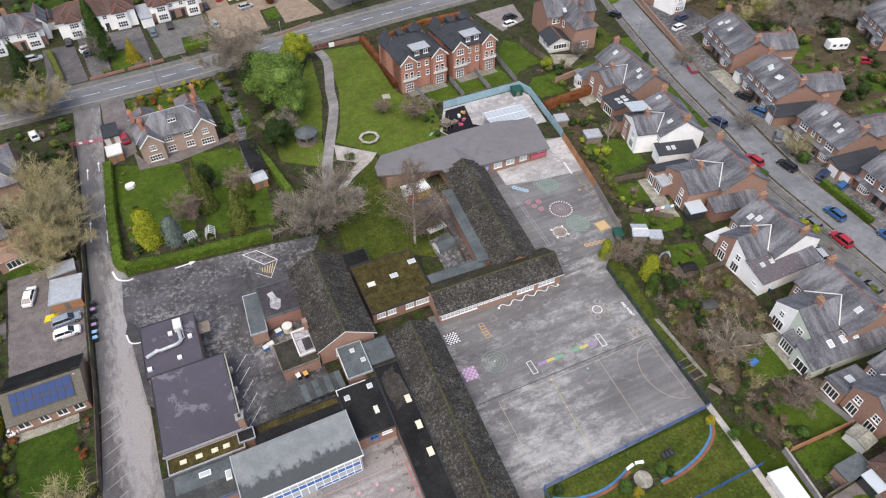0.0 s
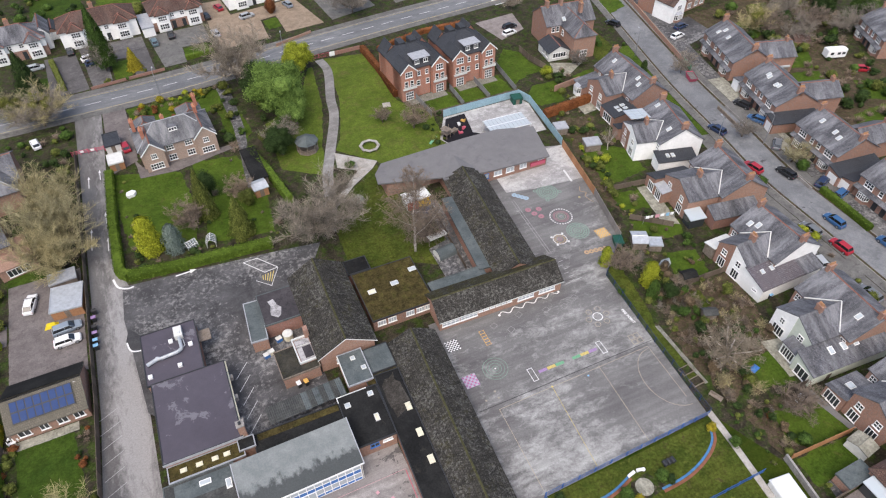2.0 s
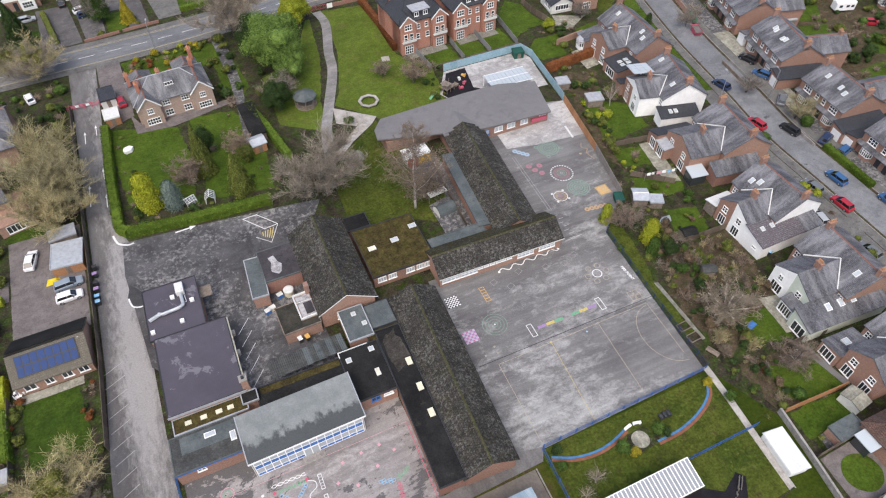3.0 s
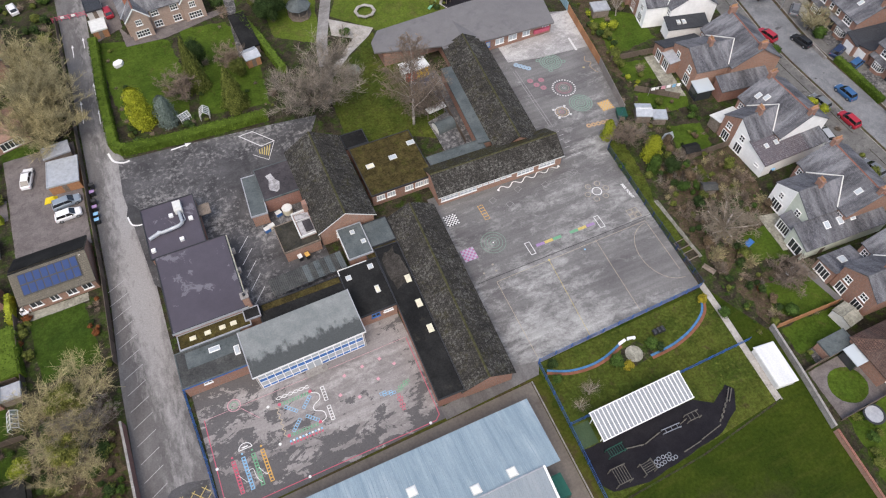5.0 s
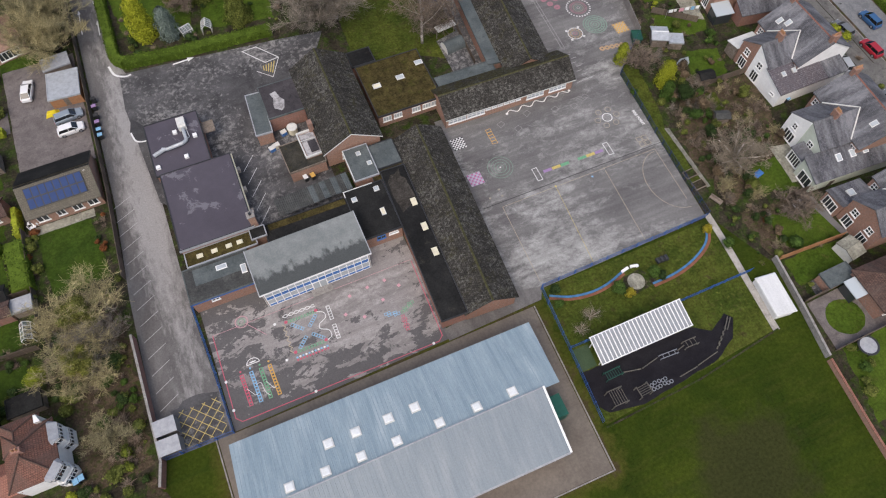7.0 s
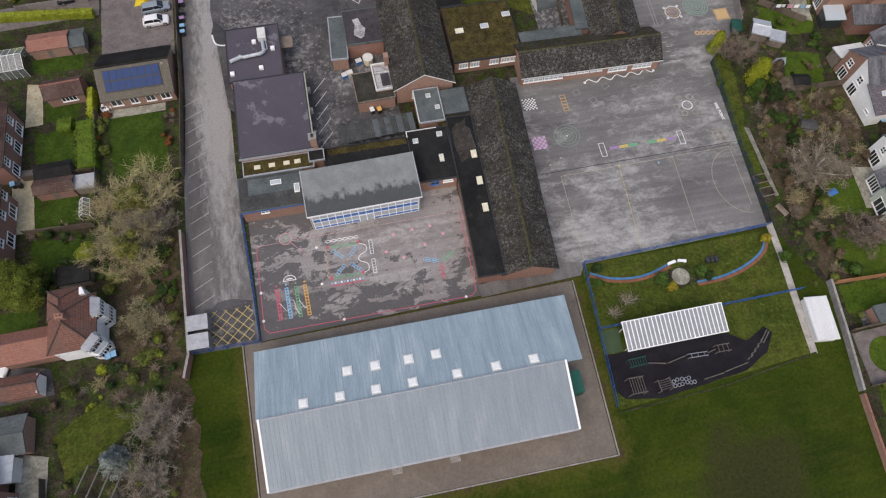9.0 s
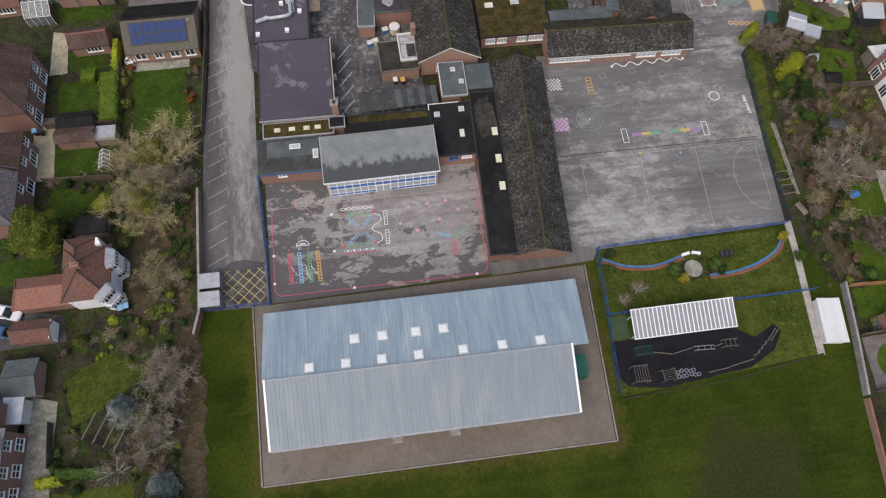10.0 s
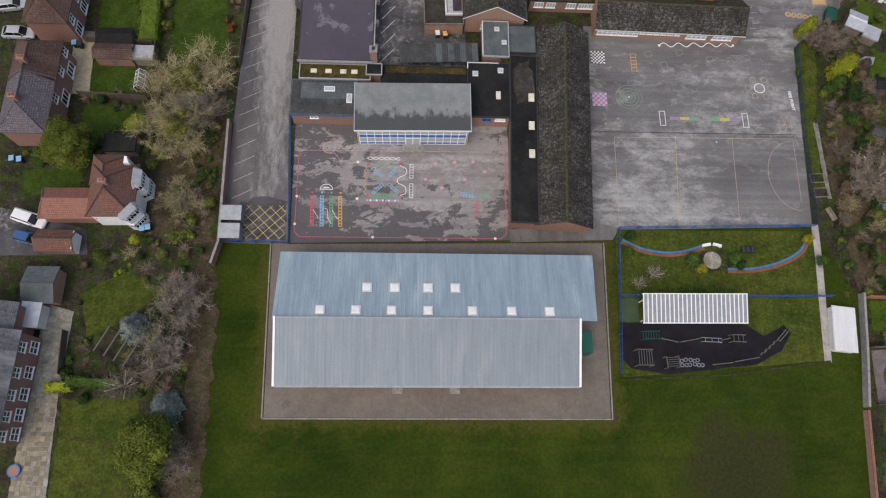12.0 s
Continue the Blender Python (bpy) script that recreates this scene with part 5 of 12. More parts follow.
# boiler house and plant
# the south side is open; dark brick is added for the shade inside
bh, u, v = flat_block("boiler house with grey felt roof and white splashes", -2.2, 3.4, 66.2, 72.8, 3.2, M_BOILERROOF, M_BRICKDARK, M_FELTGREEN)
part("splash", sheet([(-1.5, -1.7), (-0.6, -2.3), (0.2, -2.0), (0.5, -0.7), (-0.2, 0.2), (-0.5, 1.6), (-1.3, 1.5), (-1.0, 0.1)], 3.212, 0.22, 12), M_SPLASH, bh)
bg, u, v = flat_block("green-felted outbuilding with brick end", -4.7, -2.3, 64.2, 72.4, 2.7, M_FELTGREEN, M_BRICKORANGE, M_LEAD, -3)
tb, u, v = flat_block("mossy flat-roofed brick store in the yard", -2.2, 3.4, 55.8, 61.0, 2.6, M_SILTROOF, M_BRICKORANGE, M_WOOD, 2)
tank = thing("water_tank_house", 2.2, 59.4, 0, 2, "white-edged roof tank housing on brick walls", "tank")
part("housing", Geo().box(-1.3, -2.3, 0, 1.3, 2.3, 3.0), M_BRICK, tank)
part("rim", Geo().box(-1.45, -2.45, 3.0, 1.45, -2.25, 3.35).box(-1.45, 2.25, 3.0, 1.45, 2.45, 3.35).box(-1.45, -2.25, 3.0, -1.25, 2.25, 3.35).box(1.25, -2.25, 3.0, 1.45, 2.25, 3.35), M_GREYWHITE, tank)
part("cross_pipe", Geo().tube((-1.2, 0.8, 3.2), (1.2, 0.7, 3.2), 0.05, 0.05, 8), M_GREYWHITE, tank)
part("cover", Geo().box(-1.1, -2.1, 3.0, 1.1, 2.1, 3.08), M_SPLASH, tank)
part("tank", Geo().box(-0.3, -1.7, 3.08, 0.95, 0.4, 3.3), M_BOILERROOF, tank)
part("chimney_stack", Geo().box(0.7, 1.9, 0, 1.4, 2.9, 4.9), M_BRICK, tank)

# ---- metal-roofed sports hall ----
barn = thing("sports_hall", 0, 11.3, 0, 0.2, "long sports hall with ribbed blue-grey metal roof", "sports hall")
RZ, NE, SE = 6.3, 4.2, 4.4
walls(barn, -19.4, 17.1, -7.4, 8.6, 4.0, M_BRICK)
part("gable_wall", Geo().mesh([(-19.4, -7.4, 4.0), (-19.4, 8.6, 4.0), (-19.4, 0, 6.1), (17.1, -7.4, 4.0), (17.1, 8.6, 4.0), (17.1, 0, 6.1)], [(0, 2, 1), (3, 4, 5), (0, 1, 4, 3), (1, 2, 5, 4), (2, 0, 3, 5)]), M_GREYWHITE, barn)


def ribbed_slope(name, x0, x1, ya, za, yb, zb, pitch, mat, label, x2=None):
    """A sheet slope from (ya, za) at the eave to (yb, zb) at the ridge with raised ribs."""
    g = Geo()
    s = 1 if yb > ya else -1
    p = [(x0, ya, za), (x1, ya, za), (x2 or x1, yb, zb), (x0, yb, zb)]
    up = [0, 1, 2, 3] if s > 0 else [3, 2, 1, 0]
    g.mesh(p + [(a, b, c - 0.12) for a, b, c in p], [tuple(up), tuple(4 + i for i in reversed(up)), (0, 4, 5, 1), (1, 5, 6, 2), (2, 6, 7, 3), (3, 7, 4, 0)])
    r = part(name, g, mat, barn, label)
    ribs = Geo()
    x1 = x2 or x1
    n = int((x1 - x0) / pitch)
    for i in range(1, n):
        x = x0 + (x1 - x0) * i / n
        h, w = 0.022, 0.04
        q = [(x - w, ya, za), (x + w, ya, za), (x + w, yb, zb), (x - w, yb, zb)]
        t = [(x - w * 0.5, ya, za + h), (x + w * 0.5, ya, za + h), (x + w * 0.5, yb, zb + h), (x - w * 0.5, yb, zb + h)]
        ribs.mesh(q + t, [(4, 5, 6, 7), (0, 4, 7, 3), (1, 2, 6, 5), (0, 1, 5, 4), (2, 3, 7, 6)])
    tagged(part("ribs", ribs, mat, r), kind="stuff")
    return r


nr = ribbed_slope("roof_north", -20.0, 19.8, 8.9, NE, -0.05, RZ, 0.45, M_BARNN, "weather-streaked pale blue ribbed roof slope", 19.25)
sr = ribbed_slope("roof_south", -19.55, 17.05, -7.7, SE, 0.12, RZ + 0.14, 0.5, M_BARNS, "even ribbed roof slope toned darker and greyer than the north one")
for x in (-19.7, 17.15):
    g = Geo()
    q = [(x - 0.13, -7.8, SE + 0.02), (x + 0.13, -7.8, SE + 0.02), (x + 0.13, 0.2, RZ + 0.26), (x - 0.13, 0.2, RZ + 0.26)]
    g.mesh(q + [(a, b, c - 0.4) for a, b, c in q], [(0, 1, 2, 3), (7, 6, 5, 4), (0, 4, 5, 1), (1, 5, 6, 2), (2, 6, 7, 3), (3, 7, 4, 0)])
    part("verge_trim", g, M_WHITE, sr, "white verge trim")
part("gutter", Geo().box(-19.55, -7.92, SE - 0.16, 17.05, -7.7, SE - 0.02), M_LEAD, sr)
part("ridge_flashing", Geo().box(-19.7, 0.05, RZ + 0.10, 17.2, 0.2, RZ + 0.2), M_LEAD, sr)
slope = math.degrees(math.atan2(RZ - NE, 8.95))
for x in (-8.9, -5.5, -1.4, 2.0):
    y = 4.1
    roof_light(barn, x, y, NE + (8.9 - y) * (RZ - NE) / 8.95 + 0.05, 1.2, 1.2, -slope, glass=M_DOME, kerb=M_GREYWHITE)
for x in (-14.4, -10.1, -5.8, -1.4, 4.0, 8.8, 13.5):
    y = 1.1
    roof_light(barn, x, y, NE + (8.9 - y) * (RZ - NE) / 8.95 + 0.05, 1.15, 1.15, -slope, glass=M_DOME, kerb=M_GREYWHITE)
part("green_store", Geo().box(17.1, -3.4, 0, 19.5, -0.6, 2.6), plain("green_store_paint", (0.02, 0.10, 0.075), 0.5), barn, "dark green painted side store")
for x in (-5.0, 2.0):
    part("canopy", Geo().box(x - 0.6, -8.5, 2.6, x + 0.6, -7.4, 2.75), M_STONEWALL, barn)


# ---- houses ----
def valley(parent, a, b, mat=None):
    """A strip of lead flashing between two points of a roof."""
    a, b = Vector(a), Vector(b)
    g, side = Geo(), (b - a).cross(Vector((0, 0, 1))).normalized() * 0.075
    up = Vector((0, 0, 0.07))
    p = [a - side, a + side, b + side, b - side]
    g.mesh([q + up for q in p] + [q - up for q in p], [(0, 1, 2, 3), (7, 6, 5, 4), (0, 4, 5, 1), (1, 5, 6, 2), (2, 6, 7, 3), (3, 7, 4, 0)])
    return part("valley_flashing", g, mat or M_LEAD, parent)


def block(parent, x0, x1, y0, y1, eave, ridge, axis, wall, roof, kind="gable", hips=(1, 1), ridge_mat=None, over=0.3):
    """One body of a house with its roof."""
    if kind == "gable":
        walls(parent, x0, x1, y0, y1, eave, wall, axis, ridge)
        return gable_roof(parent, x0, x1, y0, y1, eave, ridge, axis, roof, over, ridge_mat=ridge_mat)
    if kind == "hip":
        walls(parent, x0, x1, y0, y1, eave, wall)
        return hip_roof(parent, x0, x1, y0, y1, eave, ridge, axis, roof, over, hips=hips, ridge_mat=ridge_mat)
    if kind == "flat":
        walls(parent, x0, x1, y0, y1, eave - 0.1, wall)
        return flat_roof(parent, x0, x1, y0, y1, eave, roof, ridge_mat or M_LEAD)
    # lean-to: axis says which edge is high: -x, x, -y, y
    hi = {"x": (x1, x1), "-x": (x0, x0), "y": (y1, y1), "-y": (y0, y0)}[axis][0]
    h = lambda x, y: ridge if (axis.endswith("x") and x == hi) or (axis.endswith("y") and y == hi) else eave  # noqa: E731
    c = [(x0, y0), (x1, y0), (x1, y1), (x0, y1)]
    walls_p = [(x, y, 0) for x, y in c] + [(x, y, h(x, y) - 0.06) for x, y in c]
    part("wall", Geo().mesh(walls_p, [(3, 2, 1, 0), (4, 5, 6, 7), (0, 1, 5, 4), (1, 2, 6, 5), (2, 3, 7, 6), (3, 0, 4, 7)]), wall, parent)
    o = 0.2
    oc = [(x0 - o, y0 - o), (x1 + o, y0 - o), (x1 + o, y1 + o), (x0 - o, y1 + o)]
    top = [(ox, oy, h(x, y) + 0.06) for (ox, oy), (x, y) in zip(oc, c)]
    return part("roof", Geo().mesh(top + [(x, y, z - 0.14) for x, y, z in top], [(0, 1, 2, 3), (7, 6, 5, 4), (0, 4, 5, 1), (1, 5, 6, 2), (2, 6, 7, 3), (3, 7, 4, 0)]), roof, parent)


def bay(parent, x, y, turn, w, storeys=1, mat=None, roof=None, depth=0.8):
    """A splayed bay window: plinth, glazed band, lid; its face looks along -y of its own turn."""
    b = new("bay_window")
    b.parent = parent
    b.matrix_basis = pose(x, y, 0, 0, 0, turn)
    s = [(-w / 2, 0.0), (-w / 2 + 0.45, -depth), (w / 2 - 0.45, -depth), (w / 2, 0.0)]
    big = lambda k: [(q[0] * k, q[1] * k) for q in s]  # noqa: E731
    for n in range(storeys):
        z = n * 2.6
        part("bay_plinth", Geo().prism(s, z + 0.0, z + 0.8), mat or M_BRICK, b)
        part("pane", Geo().prism(big(0.93), z + 0.8, z + 2.1), M_GLASS, b)
        g = Geo()
        for i in range(3):
            a, c = Vector(s[i]), Vector(s[i + 1])
            n_bars = 4 if i == 1 else 2
            for k in range(n_bars + 1):
                q = a.lerp(c, k / n_bars)
                g.obox(q.x, q.y, z + 0.8, 0.1, 0.1, z + 2.1, 0)
        g.prism(big(1.04), z + 0.76, z + 0.86).prism(big(1.04), z + 2.08, z + 2.3).prism(big(1.01), z + 1.66, z + 1.72)
        part("bay_frame", g, M_WHITE, b)
    top = storeys * 2.6 - 0.3
    p = [(q[0] * 1.08, q[1] * 1.1, top) for q in s] + [(-w / 2 + 0.3, 0, top + 0.5), (w / 2 - 0.3, 0, top + 0.5)]
    part("bay_roof", Geo().mesh(p, [(0, 1, 4), (1, 2, 5, 4), (2, 3, 5), (3, 2, 1, 0), (0, 4, 5, 3)]), roof or M_LEAD, b)
    return b


def velux(parent, x, y, D, eave, ridge, side, w=0.8, h=1.1, glass=None):
    """A roof window on the slope of a ridge along x; y is measured from the ridge."""
    ang = math.degrees(math.atan2(ridge - eave, D))
    roof_light(parent, x, side * y, ridge - (ridge - eave) * y / D - 0.02, w, h, -side * ang, glass=glass or M_GLASSPALE, kerb=M_GREYWHITE, name="roof_window")


def east_semi(label, x, y, turn, L, D, wall, wall_b, wing, roof=None, eave=5.0, ridge=8.0, velux_at=(), group="houses backing onto the school"):
    """A pair of houses: main range along the street and a rear wing. Own x runs north, own y to the rear."""
    roof = roof or M_SLATE
    t = thing("house", x, y, 0, turn, label, "house", group)
    block(t, -L, L, -D, D, eave, ridge, "x", wall, roof)
    x0, x1, y1, we, wr = wing
    xm = (x0 + x1) / 2
    walls(t, x0, xm, D - 0.5, y1, we, wall_b)
    part("gable_wall", Geo().mesh([(x0, y1, we), (xm, y1, we), (xm, y1, wr - 0.1), (x0, y1 - 0.25, we), (xm, y1 - 0.25, we), (xm, y1 - 0.25, wr - 0.1)], [(0, 2, 1), (3, 4, 5), (0, 1, 4, 3), (1, 2, 5, 4), (2, 0, 3, 5)]), wall_b, t)
    walls(t, xm, x1, D - 0.5, y1, we, wall)
    part("gable_wall", Geo().mesh([(xm, y1, we), (x1, y1, we), (xm, y1, wr - 0.1), (xm, y1 - 0.25, we), (x1, y1 - 0.25, we), (xm, y1 - 0.25, wr - 0.1)], [(0, 2, 1), (3, 4, 5), (0, 1, 4, 3), (1, 2, 5, 4), (2, 0, 3, 5)]), wall, t)
    ya = D * (ridge - wr) / (ridge - eave)
    gable_roof(t, x0, x1, ya, y1, we, wr, "y", roof, 0.25, 0.05, ridge_mat=M_SLATE)
    ye = D * (ridge - we) / (ridge - eave)
    for e in (x0, x1):
        valley(t, (xm, ya, wr + 0.03), (e, min(ye, D + 0.3), max(we, ridge - (ridge - eave) * min(ye, D + 0.3) / D) + 0.05), M_GREYWHITE)
    chimney(t, xm, (ya + y1) / 2 + 0.4, wr - 1.2, wr + 1.1, 1.1, 0.6, 4)
    for s in (-1, 1):
        chimney(t, s * (L - 0.4), 0, ridge - 1.2, ridge + 1.0, 0.6, 1.3, 4)
    for s, a, b in ((-1, x0, xm), (1, xm, x1)):
        m = (a + b) / 2
        window(t, m, y1, 2.9, 180, 1.1, 1.2, 2, 2)
        window(t, m, y1, 0.3, 180, 1.6, 1.9, 3)
    for u in (x0 - (L + x0) / 2, x1 + (L - x1) / 2):
        if L - abs(u) > 0.7:
            window(t, u, D, 3.0, 180, 1.0, 1.2, 2, 2)
    for vx, vy in velux_at:
        velux(t, vx, vy, D, eave, ridge, 1)
    return t


e1 = east_semi("red brick semi-detached houses with grey slate roofs", 91.5, 101.3, 87.5, 8.0, 4.6, M_BRICK, M_BRICK, (-4.2, 3.4, 9.2, 4.8, 6.8), velux_at=((-5.6, 2.0), (-4.0, 1.2), (5.0, 1.6)))
block(e1, -9.8, -4.4, 4.6, 10.0, 2.6, 3.6, "-y", M_BRICK, M_DARKSLATE, "lean")
for i in range(4):
    roof_light(e1, -8.2 + 1.2 * (i % 2), 6.4 + 1.4 * (i // 2), 3.3 - 0.28 * (i // 2), 0.8, 1.0, glass=M_GLASSPALE, kerb=M_GREYWHITE)
window(e1, -7.2, 10.0, 0.3, 180, 3.0, 1.8, 4)
block(e1, 3.5, 7.4, 4.6, 10.2, 2.6, 3.6, "-y", M_BRICK, M_SLATE, "lean")
bay(e1, 5.3, 10.2, 180, 2.4, 1, M_WHITE)
e2 = east_semi("white rendered semi-detached houses with grey slate roofs", 87.8, 82.2, 76, 5.9, 4.6, M_RENDER, M_RENDER, (-4.4, 3.2, 9.0, 4.8, 6.6), velux_at=((-3.6, 2.2), (4.4, 1.4)))
part("brick_face", Geo().box(-0.6, 9.0, 0, 3.2, 9.06, 4.6), M_BRICK, e2)
block(e2, -8.8, -5.9, -2.4, 5.6, 2.4, 3.2, "x", M_RENDER, M_DARKSLATE, "lean")
for i in range(2):
    roof_light(e2, -7.4, 2.2 + 1.1 * i, 2.85, 1.1, 0.7, glass=M_GLASSPALE, kerb=M_GREYWHITE)
solar_rack = part("panel_rack", Geo().box(-2.3, -2.2, -0.06, 2.3, 2.2, 0.0), M_LEAD, e2, "framed glazed roof over the lean-to")
solar_rack.matrix_basis = pose(3.4, 6.3, 6.25, 0, 9, 0)
for i in range(12):
    part("roof_pane", Geo().box(-2.2 + 1.12 * (i % 4), -2.1 + 1.42 * (i // 4), 0.0, -1.18 + 1.12 * (i % 4), -0.8 + 1.42 * (i // 4), 0.05), M_GLASSPALE, solar_rack)
block(e2, 3.3, 5.8, 4.6, 9.8, 2.4, 3.0, "-x", M_BRICK, M_DARKSLATE, "lean")
e3 = east_semi("red brick semi-detached houses with long slate roof slopes", 87.6, 64.2, 82, 5.6, 4.8, M_BRICKORANGE, M_BRICKORANGE, (-4.6, 3.8, 11.2, 4.6, 6.6), velux_at=())
block(e3, 3.9, 7.0, 5.0, 13.0, 2.6, 3.8, "-x", M_BRICK, M_DARKSLATE, "lean")
window(e3, 4.9, 13.0, 0.2, 180, 1.8, 2.0, 3)
window(e3, 2.2, 13.0, 0.2, 180, 1.8, 2.0, 3)
block(e3, 0.8, 3.9, 11.2, 13.0, 2.5, 3.0, "-y", M_BRICK, M_LEAD, "lean")
block(e3, -8.6, -5.8, -2.0, 7.6, 2.5, 3.6, "x", M_BRICKDARK, M_SLATE, "lean")
cons = block(e3, -7.2, -4.8, 8.6, 11.6, 2.2, 2.6, "x", M_GLASS, M_GLASSPALE, "lean")
e4 = east_semi("white rendered and brick semi-detached houses with slate roof", 83.5, 47.7, 91, 5.2, 5.0, M_BRICK, M_RENDER, (-3.6, 3.0, 9.6, 4.6, 6.7), velux_at=((3.2, 3.2), (2.0, 2.6)))
part("rendered_gable", Geo().mesh([(-5.26, -5.0, 0), (-5.26, 5.0, 0), (-5.26, 5.0, 5.0), (-5.26, 0, 7.85), (-5.26, -5.0, 5.0), (-5.2, -5.0, 0), (-5.2, 5.0, 0), (-5.2, 5.0, 5.0), (-5.2, 0, 7.85), (-5.2, -5.0, 5.0)], [(0, 1, 2, 3, 4), (9, 8, 7, 6, 5), (0, 5, 6, 1), (1, 6, 7, 2), (2, 7, 8, 3), (3, 8, 9, 4), (4, 9, 5, 0)]), M_RENDER, e4)
block(e4, -8.0, -3.6, 0.8, 9.6, 3.0, 4.4, "x", M_RENDER, M_PLUMTILE, "lean")
for i in range(2):
    roof_light(e4, -5.2, 5.6 + 2.0 * i, 3.98, 0.8, 0.7, tilt_y=-17, glass=M_GLASSPALE, kerb=M_GREYWHITE)
window(e4, -6.5, 9.6, 1.4, 180, 0.9, 0.5, 3, glass=M_GLASS)
block(e4, -8.0, -5.3, -3.4, 0.7, 2.9, 3.8, "x", M_RENDER, M_SLATE, "lean")
block(e4, 3.2, 5.4, 5.2, 9.8, 2.3, 2.8, "-x", M_WOOD, M_GREYWHITE, "lean")
e5 = east_semi("white and pale green rendered semi-detached houses", 82.0, 31.0, 87, 5.6, 4.8, M_BRICKORANGE, M_RENDERGREEN, (-3.8, 3.6, 10.2, 4.6, 6.7), velux_at=((-3.4, 2.0),))
part("rendered_face", Geo().mesh([(-0.1, 10.26, 0), (3.6, 10.26, 0), (3.6, 10.26, 4.5), (-0.1, 10.26, 6.5), (-0.1, 10.2, 0), (3.6, 10.2, 0), (3.6, 10.2, 4.5), (-0.1, 10.2, 6.5)], [(3, 2, 1, 0), (4, 5, 6, 7), (0, 1, 5, 4), (1, 2, 6, 5), (2, 3, 7, 6), (3, 0, 4, 7)]), M_RENDER, e5)
window(e5, 1.8, 10.27, 2.9, 180, 0.9, 1.1, 2, 2)
window(e5, 1.8, 10.27, 0.3, 180, 2.2, 1.9, 4)
block(e5, -3.9, -1.0, 10.2, 12.0, 2.4, 3.0, "-y", M_WHITE, M_SLATE, "lean")
window(e5, -2.4, 12.0, 0.2, 180, 2.4, 1.9, 5)
block(e5, -7.8, -4.0, -2.6, 12.6, 2.6, 4.0, "x", M_RENDERGREEN, M_SLATE, "lean")
for i, yy in enumerate((3.0, 5.2, 7.6, 7.4)):
    roof_light(e5, -5.4 if i < 3 else -4.5, yy if i < 3 else 9.4, 3.55, 1.2, 0.9, tilt_y=-20, glass=M_GLASSPALE, kerb=M_WHITE)
window(e5, -6.0, 12.6, 0.2, 180, 2.4, 2.0, 3)
e6 = east_semi("red brick house with rear gable and slate roof", 80.0, 15.2, 88, 5.4, 4.6, M_BRICK, M_BRICK, (-3.0, 3.3, 9.8, 4.8, 6.8), velux_at=())
block(e6, 3.4, 6.6, 4.8, 10.4, 2.5, 3.2, "-x", M_BRICK, M_SLATE, "lean")
roof_light(e6, 5.0, 7.8, 2.95, 1.1, 1.1, glass=M_GLASSPALE, kerb=M_GREYWHITE)
window(e6, 5.0, 10.4, 0.3, 180, 2.4, 1.9, 4)
e7 = thing("house", 69.6, 6.6, 0, 0, "low house with red and brown tiled hipped roof", "house", "houses backing onto the school")
block(e7, -5.0, 5.0, -3.0, 3.4, 3.0, 5.4, "x", M_BRICK, M_BROWNTILE, "hip", ridge_mat=M_RIDGEDARK)
block(e7, -6.6, -5.0, 0.2, 2.6, 2.1, 2.6, "x", M_GLASS, M_GLASSPALE, "lean")
window(e7, -3.0, -3.0, 0.6, 0, 1.6, 1.4, 3)
e8 = thing("house", 73.5, -6.0, 0, 90, "brick house with slate roof and rear glazing", "house", "houses backing onto the school")
block(e8, -5.5, 5.5, -4.5, 4.5, 5.0, 7.8, "x", M_BRICK, M_SLATE)
conserv = block(e8, 3.0, 6.6, 4.5, 8.0, 2.3, 2.9, "-y", M_WHITE, M_GLASSPALE, "lean")


